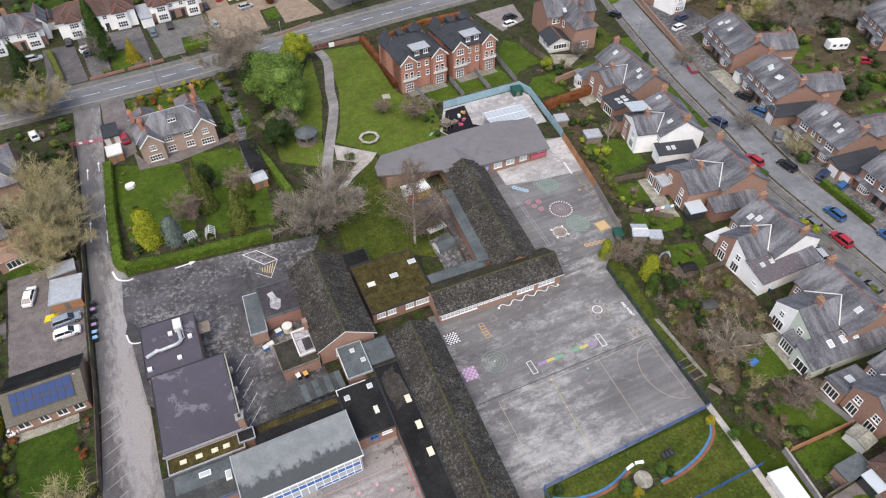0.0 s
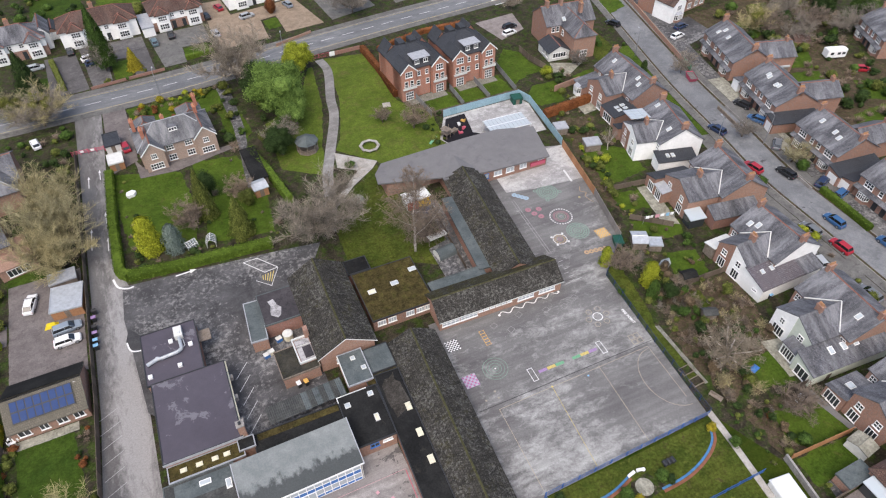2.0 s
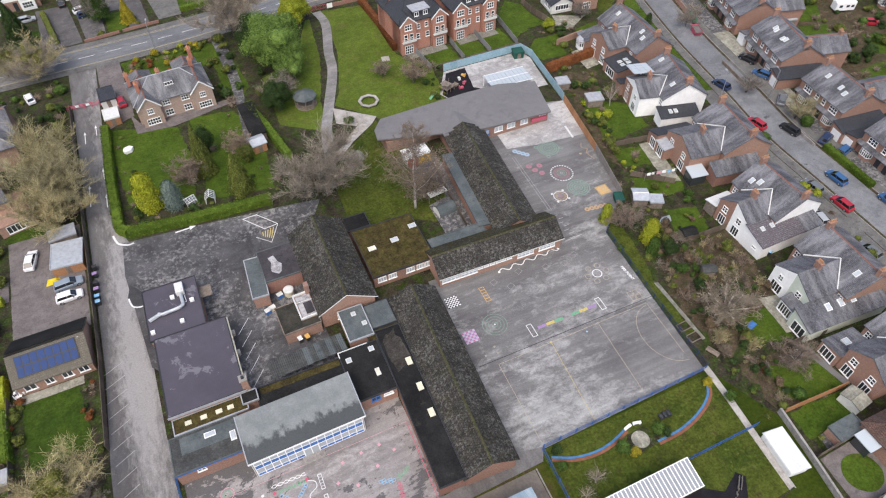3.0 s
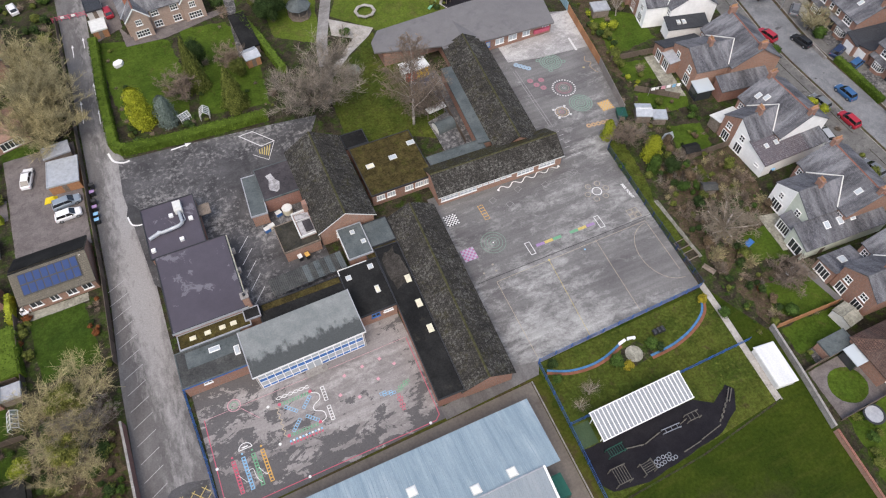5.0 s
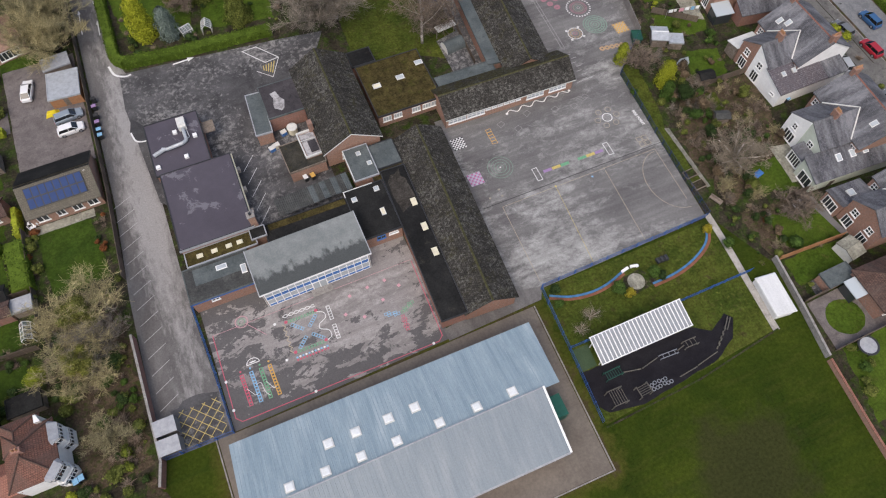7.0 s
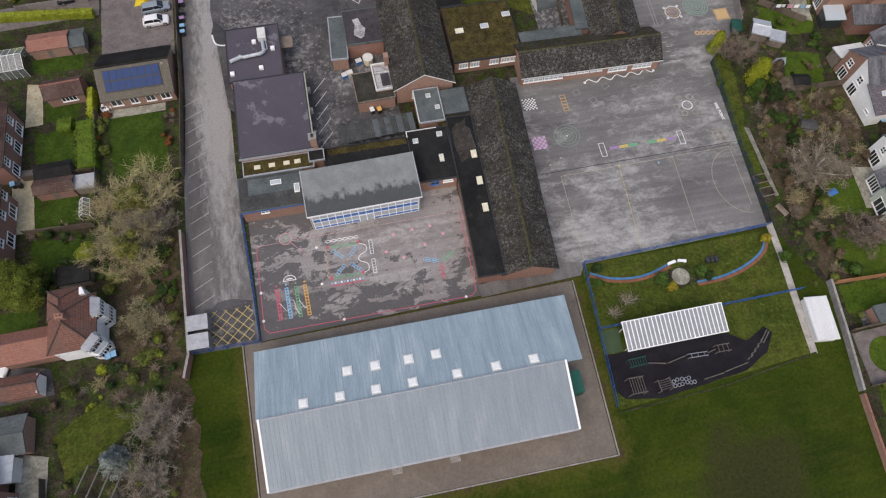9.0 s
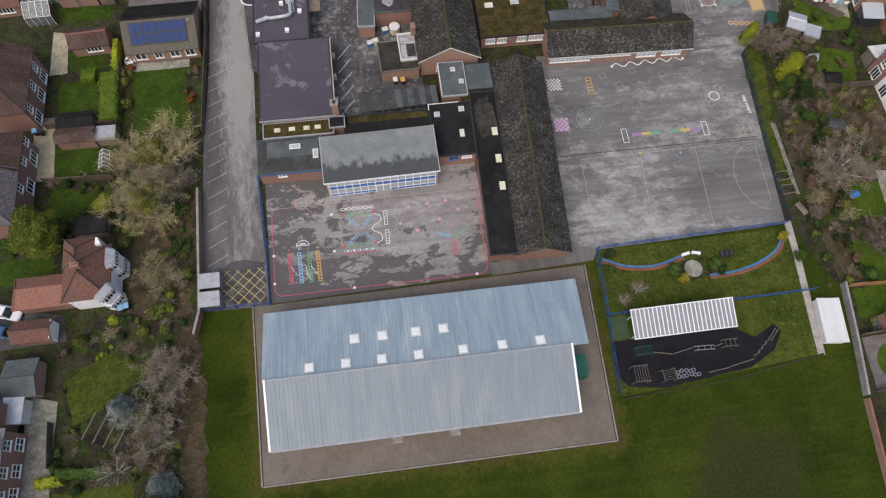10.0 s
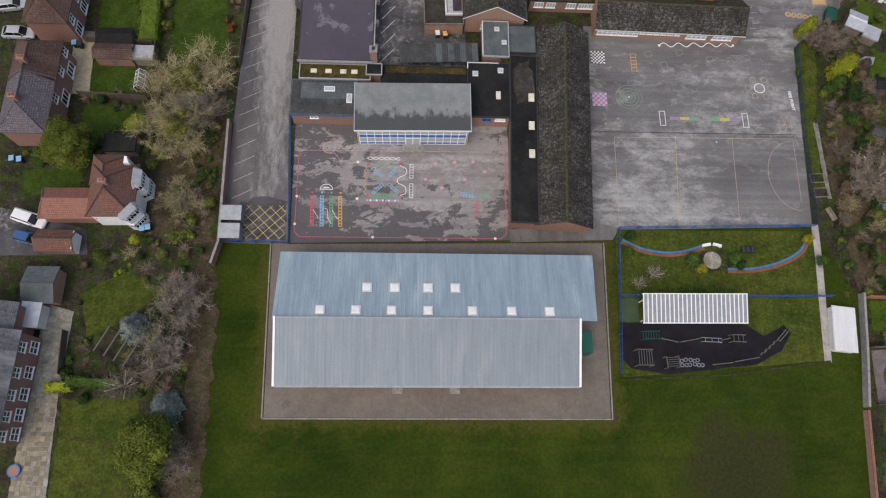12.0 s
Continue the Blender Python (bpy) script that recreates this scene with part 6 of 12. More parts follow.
def west_front(label, x, y, turn, L, D, roof=None, wall=None, eave=5.0, ridge=8.0, rear=None, velux_at=(), garage=None, group="houses along the side road"):
    """A pair whose street front looks along +y of its own frame: bays, window rows, and a rear wing."""
    t = thing("house", x, y, 0, turn, label, "house", group)
    block(t, -L, L, -D, D, eave, ridge, "x", wall or M_BRICK, roof or M_SLATE)
    for s in (-1, 1):
        bay(t, s * L * 0.62, D, 180, 2.6, 1)
        window(t, s * L * 0.62, D, 3.2, 180, 2.0, 1.3, 3, 2)
        window(t, s * L * 0.16, D, 3.3, 180, 0.9, 1.2, 1, 2)
        d = part("door", Geo().box(s * L * 0.16 - 0.5, D, 0, s * L * 0.16 + 0.5, D + 0.06, 2.05), M_DARKMETAL, t)
        part("door_frame", Geo().box(s * L * 0.16 - 0.6, D, 2.05, s * L * 0.16 + 0.6, D + 0.1, 2.2), M_WHITE, d)
        chimney(t, s * (L - 0.3), 0.4, ridge - 1.2, ridge + 1.0, 0.6, 1.3, 4)
    g = Geo()
    p = [(-L - 0.1, D + 0.9, 2.45), (L + 0.1, D + 0.9, 2.45), (L + 0.1, D, 2.95), (-L - 0.1, D, 2.95)]
    g.mesh(p + [(a, b, c - 0.1) for a, b, c in p], [(3, 2, 1, 0), (4, 5, 6, 7), (0, 1, 5, 4), (1, 2, 6, 5), (2, 3, 7, 6), (3, 0, 4, 7)])
    part("porch_roof", g, M_SLATE, t)
    for vx, vy in velux_at:
        velux(t, vx, vy, D, eave, ridge, 1)
    if rear:
        block(t, rear[0], rear[1], -rear[2], -D + 1.5, 4.6, 6.6, "y", wall or M_BRICK, roof or M_SLATE)
        chimney(t, (rear[0] + rear[1]) / 2, -rear[2] + 1.2, 5.0, 7.4, 1.0, 0.6, 3)
    if garage:
        block(t, garage[0], garage[1], -4.5, D + garage[2], 2.5, 3.3, "x" if garage[0] < 0 else "-x", M_BRICK, M_DARKSLATE, "lean")
        m = (garage[0] + garage[1]) / 2
        part("garage_door", Geo().box(m - 1.1, D + garage[2], 0, m + 1.1, D + garage[2] + 0.06, 2.1), M_WHITE, t)
    return t


s1 = west_front("red brick semi-detached pair with slate roof and scaffolding", 124.4, 103.0, 74, 8.0, 4.8, velux_at=((4.0, 1.8), (4.9, 3.0), (1.0, 2.4)), rear=(-6.5, 1.5, 12))
s2 = west_front("red brick semi-detached pair with white bays and slate roof", 119.6, 83.7, 75.6, 6.9, 4.9, velux_at=((2.0, 2.2), (2.8, 2.0), (-1.2, 2.4), (-2.0, 2.2)), rear=(-5.2, 1.8, 12), garage=(-10.2, -7.1, 1.6))
block(s2, 7.1, 9.6, -2.0, 5.6, 2.4, 3.0, "-x", M_RENDER, M_SLATE, "lean")
s3 = west_front("brick semi-detached pair with grey slate roof", 116.6, 65.0, 84, 6.0, 4.9, velux_at=((3.0, 2.0), (-1.0, 2.2), (-2.6, 2.6)), rear=(-4.4, 2.0, 11.5), garage=(-9.4, -6.2, 1.4))
s4 = west_front("brick semi-detached pair with bays and slate roof", 115.2, 47.0, 86, 6.2, 4.9, velux_at=((3.0, 2.2),), rear=(-4.4, 2.0, 11.5), garage=(6.4, 9.4, 1.0))
s5 = west_front("brick semi-detached pair beside the lower road", 113.6, 28.5, 88, 6.2, 4.9, rear=(-4.4, 2.0, 11.5))
s6 = west_front("large brick house with slate roof far back from the road", 166.0, 93.0, 66, 6.5, 5.2, rear=(-3, 3, 11), group="")
n6 = thing("house", 130.6, 134.6, 0, 12, "white-gabled brick house with brown tiled roof", "house")
block(n6, -8, 9, -4, 6, 5.2, 8.2, "x", M_BRICK, M_BROWNTILE)
block(n6, -8.6, -3.4, -6.4, 0, 5.2, 7.8, "y", M_RENDER, M_BROWNTILE)
window(n6, -6.0, -6.4, 3.2, 0, 1.6, 1.4, 3, 2)
bay(n6, -6.0, -6.4, 0, 2.6, 1)
for x in (-1.0, 2.0, 5.0, 7.4):
    window(n6, x, -4, 3.2, 0, 1.1, 1.4, 2, 2)
    window(n6, x, -4, 0.7, 0, 1.4, 1.5, 3)
n7 = thing("house", 158.0, 138.0, 0, 20, "brick villa with white bays and slate roof", "house")
block(n7, -9, 8, -5, 5, 5.4, 8.4, "x", M_BRICKDARK, M_SLATE)
for x in (-6, -1.5, 3.5):
    bay(n7, x, -5, 0, 2.6, 2)

# the two new town houses
for tx, ty, first in ((48.3, 122.4, True), (61.6, 123.2, False)):
    t = thing("town_house", tx, ty, 0, 3.5, "three-storey red brick town houses with dark slate roof and white gables", "house", "new town houses")
    W, DP, EV, RG = 5.7, 11.5, 7.6, 10.6
    walls(t, -W, W, 0, DP, EV, M_BRICKNEW)
    hip_roof(t, -W, W, 0, DP, EV, RG, "x", M_DARKSLATE, 0.35, hip=4.6, ridge_mat=M_DARKSLATE)
    for s in (-1, 1):
        x0, x1 = (s * 3.95 - 1.75, s * 3.95 + 1.75)
        block(t, x0, x1, -0.9, 4.2, EV, 9.4, "y", M_BRICKNEW, M_DARKSLATE, ridge_mat=M_DARKSLATE)
        block(t, x0, x1, DP - 3, DP + 0.8, EV, 9.9, "y", M_BRICKNEW, M_DARKSLATE, ridge_mat=M_DARKSLATE)
        m = s * 3.95
        g = Geo()
        for q in (-1, 1):
            a, b = Vector((m, -1.18, 9.48)), Vector((m + q * 2.2, -1.18, 7.36))
            g.mesh([a, b, b - Vector((0, 0, 0.32)), a - Vector((0, 0, 0.32)), a + Vector((0, 0.08, 0)), b + Vector((0, 0.08, 0)), b + Vector((0, 0.08, -0.32)), a + Vector((0, 0.08, -0.32))], [(0, 1, 2, 3), (7, 6, 5, 4), (0, 4, 5, 1), (1, 5, 6, 2), (2, 6, 7, 3), (3, 7, 4, 0)])
        part("bargeboard", g, M_WHITE, t)
        window(t, m, -0.9, 6.0, 0, 1.8, 1.4, 3, 2)
        for q in (-0.7, 0.7):
            window(t, m + q, -0.9, 3.4, 0, 0.9, 1.7, 1, 2)
        window(t, m, -0.9, 0.15, 0, 2.0, 2.1, 4, 3, name="french_window", sill=False)
        bal = part("balcony", Geo().box(m - 1.7, -1.5, 3.2, m + 1.7, -0.9, 3.32), M_GREYWHITE, t)
        part("railing", Geo().box(m - 1.7, -1.52, 3.32, m + 1.7, -1.48, 3.42).box(m - 1.7, -1.52, 4.1, m + 1.7, -1.46, 4.18).box(m - 1.7, -1.51, 3.4, m + 1.7, -1.49, 3.9), M_GREYWHITE, bal)
        window(t, s * 1.0, 0, 5.3, 0, 0.8, 1.2, 1, 2)
        window(t, s * 1.2, 0, 2.8, 0, 0.9, 1.3, 1, 2)
        part("rainwater_pipe", Geo().tube((s * 1.9, -0.06, 0.1), (s * 1.9, -0.06, EV), 0.05, 0.05, 6), M_DARKMETAL, t)
    dm = part("dormer", Geo().box(-2.0, 0.6, EV, 2.0, 3.4, EV + 1.7), M_DARKSLATE, t)
    part("dormer_roof", Geo().box(-2.2, 0.3, EV + 1.7, 2.2, 3.6, EV + 1.85), M_LEAD, dm)
    for x in (-1.1, 1.1):
        window(dm, x, 0.6, EV + 0.4, 0, 1.1, 1.0, 2)
    for x in (-2.4, 0.6):
        part("rear_dormer", Geo().box(x, DP - 4.2, EV + 1.2, x + 1.6, DP - 1.5, EV + 2.6), M_DARKSLATE, t)

# the large brick house by the junction
r0 = thing("house", 92.2, 128.6, 0, -6, "tall red brick house with several slate gables", "house")
block(r0, -6.6, 6.8, 0, 9, 6.2, 9.4, "x", M_BRICK, M_SLATE)
block(r0, -2.6, 3.4, -7.6, 4, 6.0, 8.6, "y", M_BRICKORANGE, M_SLATE, "hip", hips=(0.6, 0))
block(r0, -8.6, -3.0, -6.6, -0.2, 2.5, 4.0, "y", M_GREYWHITE, M_DARKSLATE)
for x, y in ((-5.0, 4.5), (-1.2, 4.5), (2.8, 1.0), (4.6, 4.5)):
    chimney(r0, x, y, 8.0, 10.6, 0.7, 1.3, 4)
window(r0, 0.4, -7.6, 0.5, 0, 2.0, 1.8, 4, 2)
window(r0, -2.8, -1.6, 3.8, 270, 1.0, 1.5, 1, 2)
for x in (-4.8, -3.6):
    window(r0, x, 0, 4.2, 0, 0.9, 1.4, 1, 2)
for y in (-5.4, -3.4):
    window(r0, -8.6, y, 0.8, 270, 1.5, 1.3, 3)
window(r0, -5.8, -6.6, 0.8, 0, 3.6, 1.3, 5)
velux(r0, -3.0, 1.6, 4.5, 6.2, 9.4, -1)

# detached houses by the drive
d1 = thing("house", -8.2, 124.6, 0, 4, "large pair of brick houses with hipped slate roofs", "house")
block(d1, -7.6, 7.8, -4.0, 5.0, 4.6, 7.6, "x", M_BRICKPINK, M_SLATEPALE, "hip", ridge_mat=M_LEAD)
block(d1, -7.2, -3.0, -5.6, 1.0, 4.6, 6.8, "y", M_BRICKPINK, M_SLATEPALE)
block(d1, 3.6, 7.8, -4.8, 1.0, 4.6, 6.8, "y", M_BRICKPINK, M_SLATEPALE)
block(d1, -6.8, -2.6, 3.0, 7.6, 4.6, 6.8, "y", M_BRICKPINK, M_SLATEPALE, "hip", hips=(0, 1))
block(d1, 2.4, 7.2, 3.0, 8.4, 4.6, 6.8, "y", M_BRICKPINK, M_SLATEPALE, "hip", hips=(0, 1))
for x0, x1, yf in ((-7.2, -3.0, -5.6), (3.6, 7.8, -4.8)):
    m = (x0 + x1) / 2
    g = Geo()
    for q in (-1, 1):
        a, b = Vector((m, yf - 0.28, 6.9)), Vector((m + q * 2.45, yf - 0.28, 4.42))
        g.mesh([a, b, b - Vector((0, 0, 0.3)), a - Vector((0, 0, 0.3)), a + Vector((0, 0.08, 0)), b + Vector((0, 0.08, 0)), b + Vector((0, 0.08, -0.3)), a + Vector((0, 0.08, -0.3))], [(0, 1, 2, 3), (7, 6, 5, 4), (0, 4, 5, 1), (1, 5, 6, 2), (2, 6, 7, 3), (3, 7, 4, 0)])
    part("bargeboard", g, M_WHITE, d1)
    window(d1, m, yf, 3.0, 0, 1.2, 1.2, 3, 2)
    window(d1, m, yf, 0.5, 0, 2.6, 1.4, 5, 2)
for x in (-1.6, 2.2):
    window(d1, x, -4.0, 3.0, 0, 1.5, 1.2, 3, 2)
    window(d1, x, -4.0, 0.5, 0, 1.6, 1.4, 3, 2)
dorm = part("dormer", Geo().box(-0.8, -1.9, 5.7, 1.2, -0.4, 6.9), M_SLATE, d1)
window(dorm, 0.2, -1.9, 6.0, 0, 1.7, 0.75, 3)
for x, y in ((-7.0, 2.6), (-1.0, 1.2), (5.8, 2.2), (6.6, 6.4), (-5.8, -1.4)):
    chimney(d1, x, y, 5.6, 8.0, 0.7, 1.4, 3, M_REDSTACK)

# houses across the main road
def road_semi(label, x, y, turn, L, D, roof, upper, lower=None, eave=4.8, ridge=7.6, door_dark=True, bays=True):
    t = thing("house", x, y, 0, turn, label, "house", "houses across the main road")
    walls(t, -L, L, -D, D, 2.5 if lower else eave, lower or upper)
    if lower:
        part("upper_wall", Geo().box(-L - 0.03, -D - 0.03, 2.5, L + 0.03, D + 0.03, eave), upper, t)
    hip_roof(t, -L, L, -D, D, eave, ridge, "x", roof, 0.4)
    for s in (-1, 1):
        m = s * L * 0.6
        block(t, m - 1.7, m + 1.7, -D - 1.0, -D + 1.0, eave, eave + 1.6, "y", upper, roof, "hip", hips=(1, 0))
        window(t, m, -D - 1.03, 3.0, 0, 2.2, 1.3, 4, 2)
        window(t, m, -D - 1.03, 0.7, 0, 2.4, 1.5, 4, 2)
        window(t, s * L * 0.2, -D - 0.04, 3.2, 0, 1.1, 1.1, 2, 2)
        part("door", Geo().box(s * L * 0.2 - 0.5, -D - 0.08, 0, s * L * 0.2 + 0.5, -D, 2.1), M_GLASS, t)
    chimney(t, 0, 0.6, ridge - 0.8, ridge + 1.2, 1.1, 0.7, 4)
    return t


n1 = road_semi("semi-detached house with white upper storey and slate roof", -40.0, 185.6, 4, 7.0, 4.6, M_SLATE, M_RENDER, M_BRICK)
block(n1, 5.0, 8.2, -1.5, 7.0, 4.4, 6.4, "y", M_RENDER, M_SLATE)
n2 = road_semi("white rendered semi-detached pair with brown tiled roof", -19.8, 187.0, 3, 9.6, 4.4, M_BROWNTILE, M_RENDER)
n3 = road_semi("semi-detached pair with white upper storey and brown tiled roof", 0.2, 187.2, 5, 6.8, 4.4, M_BROWNTILE, M_RENDER, M_BRICK)
n4 = road_semi("white semi-detached pair with rounded bays and brown roof", 23.8, 192.2, 6, 9.4, 4.4, M_BROWNTILE, M_RENDER)
n5 = road_semi("white house with grey roof behind a gravel forecourt", 45.0, 197.0, 8, 6.5, 4.4, M_SLATE, M_RENDER)
for x, y, w, d, lab in ((-8.0, 184.6, 3.0, 9.0, "flat-roofed white garage beside the house"), (-31.6, 192.6, 2.9, 6.0, "brick garage with dark roof between the houses")):
    gt = thing("garage", x, y, 0, 4, lab, "garage")
    if x > -10:
        block(gt, -w / 2, w / 2, -d / 2, d / 2, 2.6, 2.6, "x", M_RENDER, M_LEAD, "flat")
    else:
        block(gt, -w / 2, w / 2, -d / 2, d / 2, 2.3, 3.4, "y", M_BRICK, M_DARKSLATE)
    part("garage_door", Geo().box(-1.1, -d / 2 - 0.06, 0, 1.1, -d / 2, 2.0), M_WHITE, gt)

# houses west of the drive
w1 = thing("house", -47.0, 125.0, 0, 8, "brick house with grey slate roof beside the drive", "house")
block(w1, -6, 8.6, -5, 5, 4.8, 7.4, "x", M_BRICK, M_SLATE)
block(w1, 1.5, 8.0, -9, -2, 4.6, 6.8, "y", M_BRICK, M_SLATE, "hip", hips=(1, 0), ridge_mat=M_LEAD)
w2 = thing("house", -45.2, 103.0, 0, 14, "tan brick house with a tiled lean-to and white windows", "house")
block(w2, -8, 5.5, -3, 7, 4.8, 7.2, "x", M_BRICK, M_SLATE)
block(w2, 2.0, 8.0, -6.4, 0, 2.4, 3.4, "y", M_BRICKORANGE, M_TANTILE, "lean")
window(w2, 5.0, -6.4, 0.5, 0, 3.6, 1.6, 5)
bun = thing("bungalow", -34.3, 67.4, 0, 1, "brick bungalow with tiled roof carrying dark blue solar panels", "bungalow")
block(bun, -5.1, 5.1, -4.4, 3.9, 2.5, 4.7, "x", M_BRICKORANGE, courses("lichen_tile", (0.125, 0.112, 0.090), (0.165, 0.148, 0.118), (0.11, 0.10, 0.078), 0.33, 0.3, 0.02, (0.06, 0.054, 0.043), (0.20, 0.19, 0.15), (0.62, 0.70)), ridge_mat=M_FELT)
north = Geo()
p = [(-5.3, 0.0, 4.72), (5.3, 0.0, 4.72), (5.3, 4.2, 2.44), (-5.3, 4.2, 2.44)]
north.mesh(p + [(a, b, c + 0.03) for a, b, c in p], [(0, 1, 2, 3), (7, 6, 5, 4), (0, 4, 5, 1), (1, 5, 6, 2), (2, 6, 7, 3), (3, 7, 4, 0)])
part("dark_roof_slope", north, M_FELT, bun)
slope_b = math.degrees(math.atan2(2.2, 4.15))
rack = part("panel_rack", Geo().box(-4.1, -1.62, -0.03, 4.1, 1.62, 0.02), M_DARKMETAL, bun)
rack.matrix_basis = pose(-0.1, -2.25, 3.78, slope_b, 0, 0)
for i in range(16):
    u, w = i % 8, i // 8
    part("solar_panel", cached("solar", lambda: Geo().box(-0.43, -0.68, 0, 0.43, 0.68, 0.045).data("solar_panel", M_SOLAR)), None, rack).location = (-3.58 + u * 1.02, -0.8 + w * 1.6, 0.02)
for x, w in ((-3.4, 1.6), (-0.8, 1.2), (1.6, 1.4), (3.8, 1.4)):
    window(bun, x, -4.4, 0.8, 0, w, 1.3, 2)
part("dish", Geo().disc(4.4, -0.6, 4.4, 0.3, 10), M_WHITE, bun)
wh1 = thing("house", -54.5, 42.6, 0, 90, "long red brick house with brown tiled hipped roof and white windows", "house")
block(wh1, -6.7, 0.9, -2.7, 2.9, 4.6, 7.0, "x", M_BRICKDARK, M_PLUMTILE, "hip", hips=(1, 0), ridge_mat=M_PLUMTILE)
block(wh1, 0.9, 6.7, -2.7, 2.9, 4.6, 7.0, "x", M_BRICKDARK, M_BROWNTILE, "hip", hips=(0, 0.6), ridge_mat=M_RIDGEDARK)
for x in (-3.4, 2.2):
    chimney(wh1, x, 0.1, 6.2, 7.9, 0.6, 0.9, 2, M_BRICKDARK)
for x in (-5.4, -1.2, 3.0, 6.0):
    window(wh1, x, -2.7, 2.9, 0, 1.2, 1.3, 2, 2)
for x in (-5.0, 0.2, 4.6):
    window(wh1, x, -2.7, 0.5, 0, 2.0, 1.6, 3)
wh2 = thing("house", -54.3, 57.3, 0, 90, "red brick house with brown tiled roof", "house")
block(wh2, -4.8, 5.4, -2.6, 3.0, 4.8, 7.2, "x", M_BRICKDARK, M_BROWNTILE, "hip", hips=(1, 0), ridge_mat=M_RIDGEDARK)
for x in (-3.4, 0.4, 3.6):
    window(wh2, x, -2.6, 2.9, 0, 1.2, 1.3, 2, 2)
    window(wh2, x, -2.6, 0.5, 0, 1.8, 1.6, 3)
for yy, lab in ((75.0, "red brick bungalow with orange tiled roof"), (66.5, "brown tiled brick outbuilding with white windows")):
    b = thing("house", -58.6 if yy > 70 else -45.0, yy, 0, 3, lab, "house")
    block(b, -2.7, 2.6, -1.5, 1.5, 2.4, 3.5, "x", M_BRICK, M_REDTILE if yy > 70 else M_BROWNTILE)
    window(b, 0.4, -1.5, 0.9, 0, 2.2, 1.1, 4)
wh3 = thing("house", -41.9, 28.1, 0, 1, "white-bayed house with red tiled pyramid roof", "house")
block(wh3, -2.6, 2.7, -3.4, 3.2, 4.3, 6.9, "y", M_RENDER, M_REDTILE, "hip", ridge_mat=M_RIDGEDARK)
block(wh3, -2.8, 1.2, 1.0, 4.6, 4.2, 5.9, "y", M_RENDER, M_REDTILE, "hip", hips=(0, 1), ridge_mat=M_RIDGEDARK)
chimney(wh3, 0.1, -0.2, 6.2, 7.7, 0.9, 0.5, 2, M_BRICKDARK)
block(wh3, -9.4, -2.6, -3.1, 0.6, 2.6, 4.2, "x", M_BRICK, M_TERRACOTTA, "hip", hips=(0.4, 0), ridge_mat=M_TERRACOTTA)
bay(wh3, 2.7, 1.4, 90, 2.8, 2, M_RENDER, M_LEAD, 0.9)
bay(wh3, 2.3, -3.0, 50, 2.6, 2, M_RENDER, M_LEAD, 0.8)
part("gable_dormer", Geo().prism([(1.2, 3.3), (1.9, 3.3), (1.5, 4.3), (1.2, 4.3)], 4.0, 5.0), M_WHITE, wh3)
g3 = thing("garage", -49.1, 21.8, 0, 0, "small brick garage with red tiled roof", "garage")
block(g3, -2.2, 2.2, -1.2, 1.2, 2.2, 3.1, "x", M_BRICK, M_REDTILE, ridge_mat=M_RIDGEDARK)
part("gable_board", Geo().box(2.22, -1.2, 0.2, 2.3, 1.2, 2.4), M_WHITE, g3)
sh4 = thing("outbuilding", -49.7, 15.9, 0, 0, "brick outbuilding with blue-grey slate roof", "outbuilding")
block(sh4, -1.8, 1.7, -2.1, 2.1, 2.4, 3.2, "x", M_BRICKORANGE, M_FELTGREEN, ridge_mat=M_FELTGREEN)
wh5 = thing("house", -54.6, 3.4, 0, 88, "terrace of red brick houses with slate roof and white sashes", "house")
block(wh5, -6.4, 6.2, -4.9, 4.6, 5.4, 8.0, "x", M_BRICKDARK, M_SLATE, ridge_mat=M_SLATE)
block(wh5, 6.2, 9.6, -3.6, 4.6, 4.9, 6.8, "x", M_BRICKDARK, M_SLATE, ridge_mat=M_SLATE)
for x in (-5.6, -3.4, -1.0, 1.6, 4.6):
    window(wh5, x, -4.9, 3.4, 0, 1.25, 1.4, 2, 2)
    window(wh5, x + 0.3, -4.9, 0.8, 0, 1.5, 1.6, 2, 2)
block(wh5, 7.4, 10.2, -5.0, -3.2, 2.3, 2.8, "y", M_GREYWHITE, M_METALPALE, "lean")
for x in (-6, 0, 5.6):
    chimney(wh5, x, 0, 7.0, 9.0, 1.1, 0.6, 4)


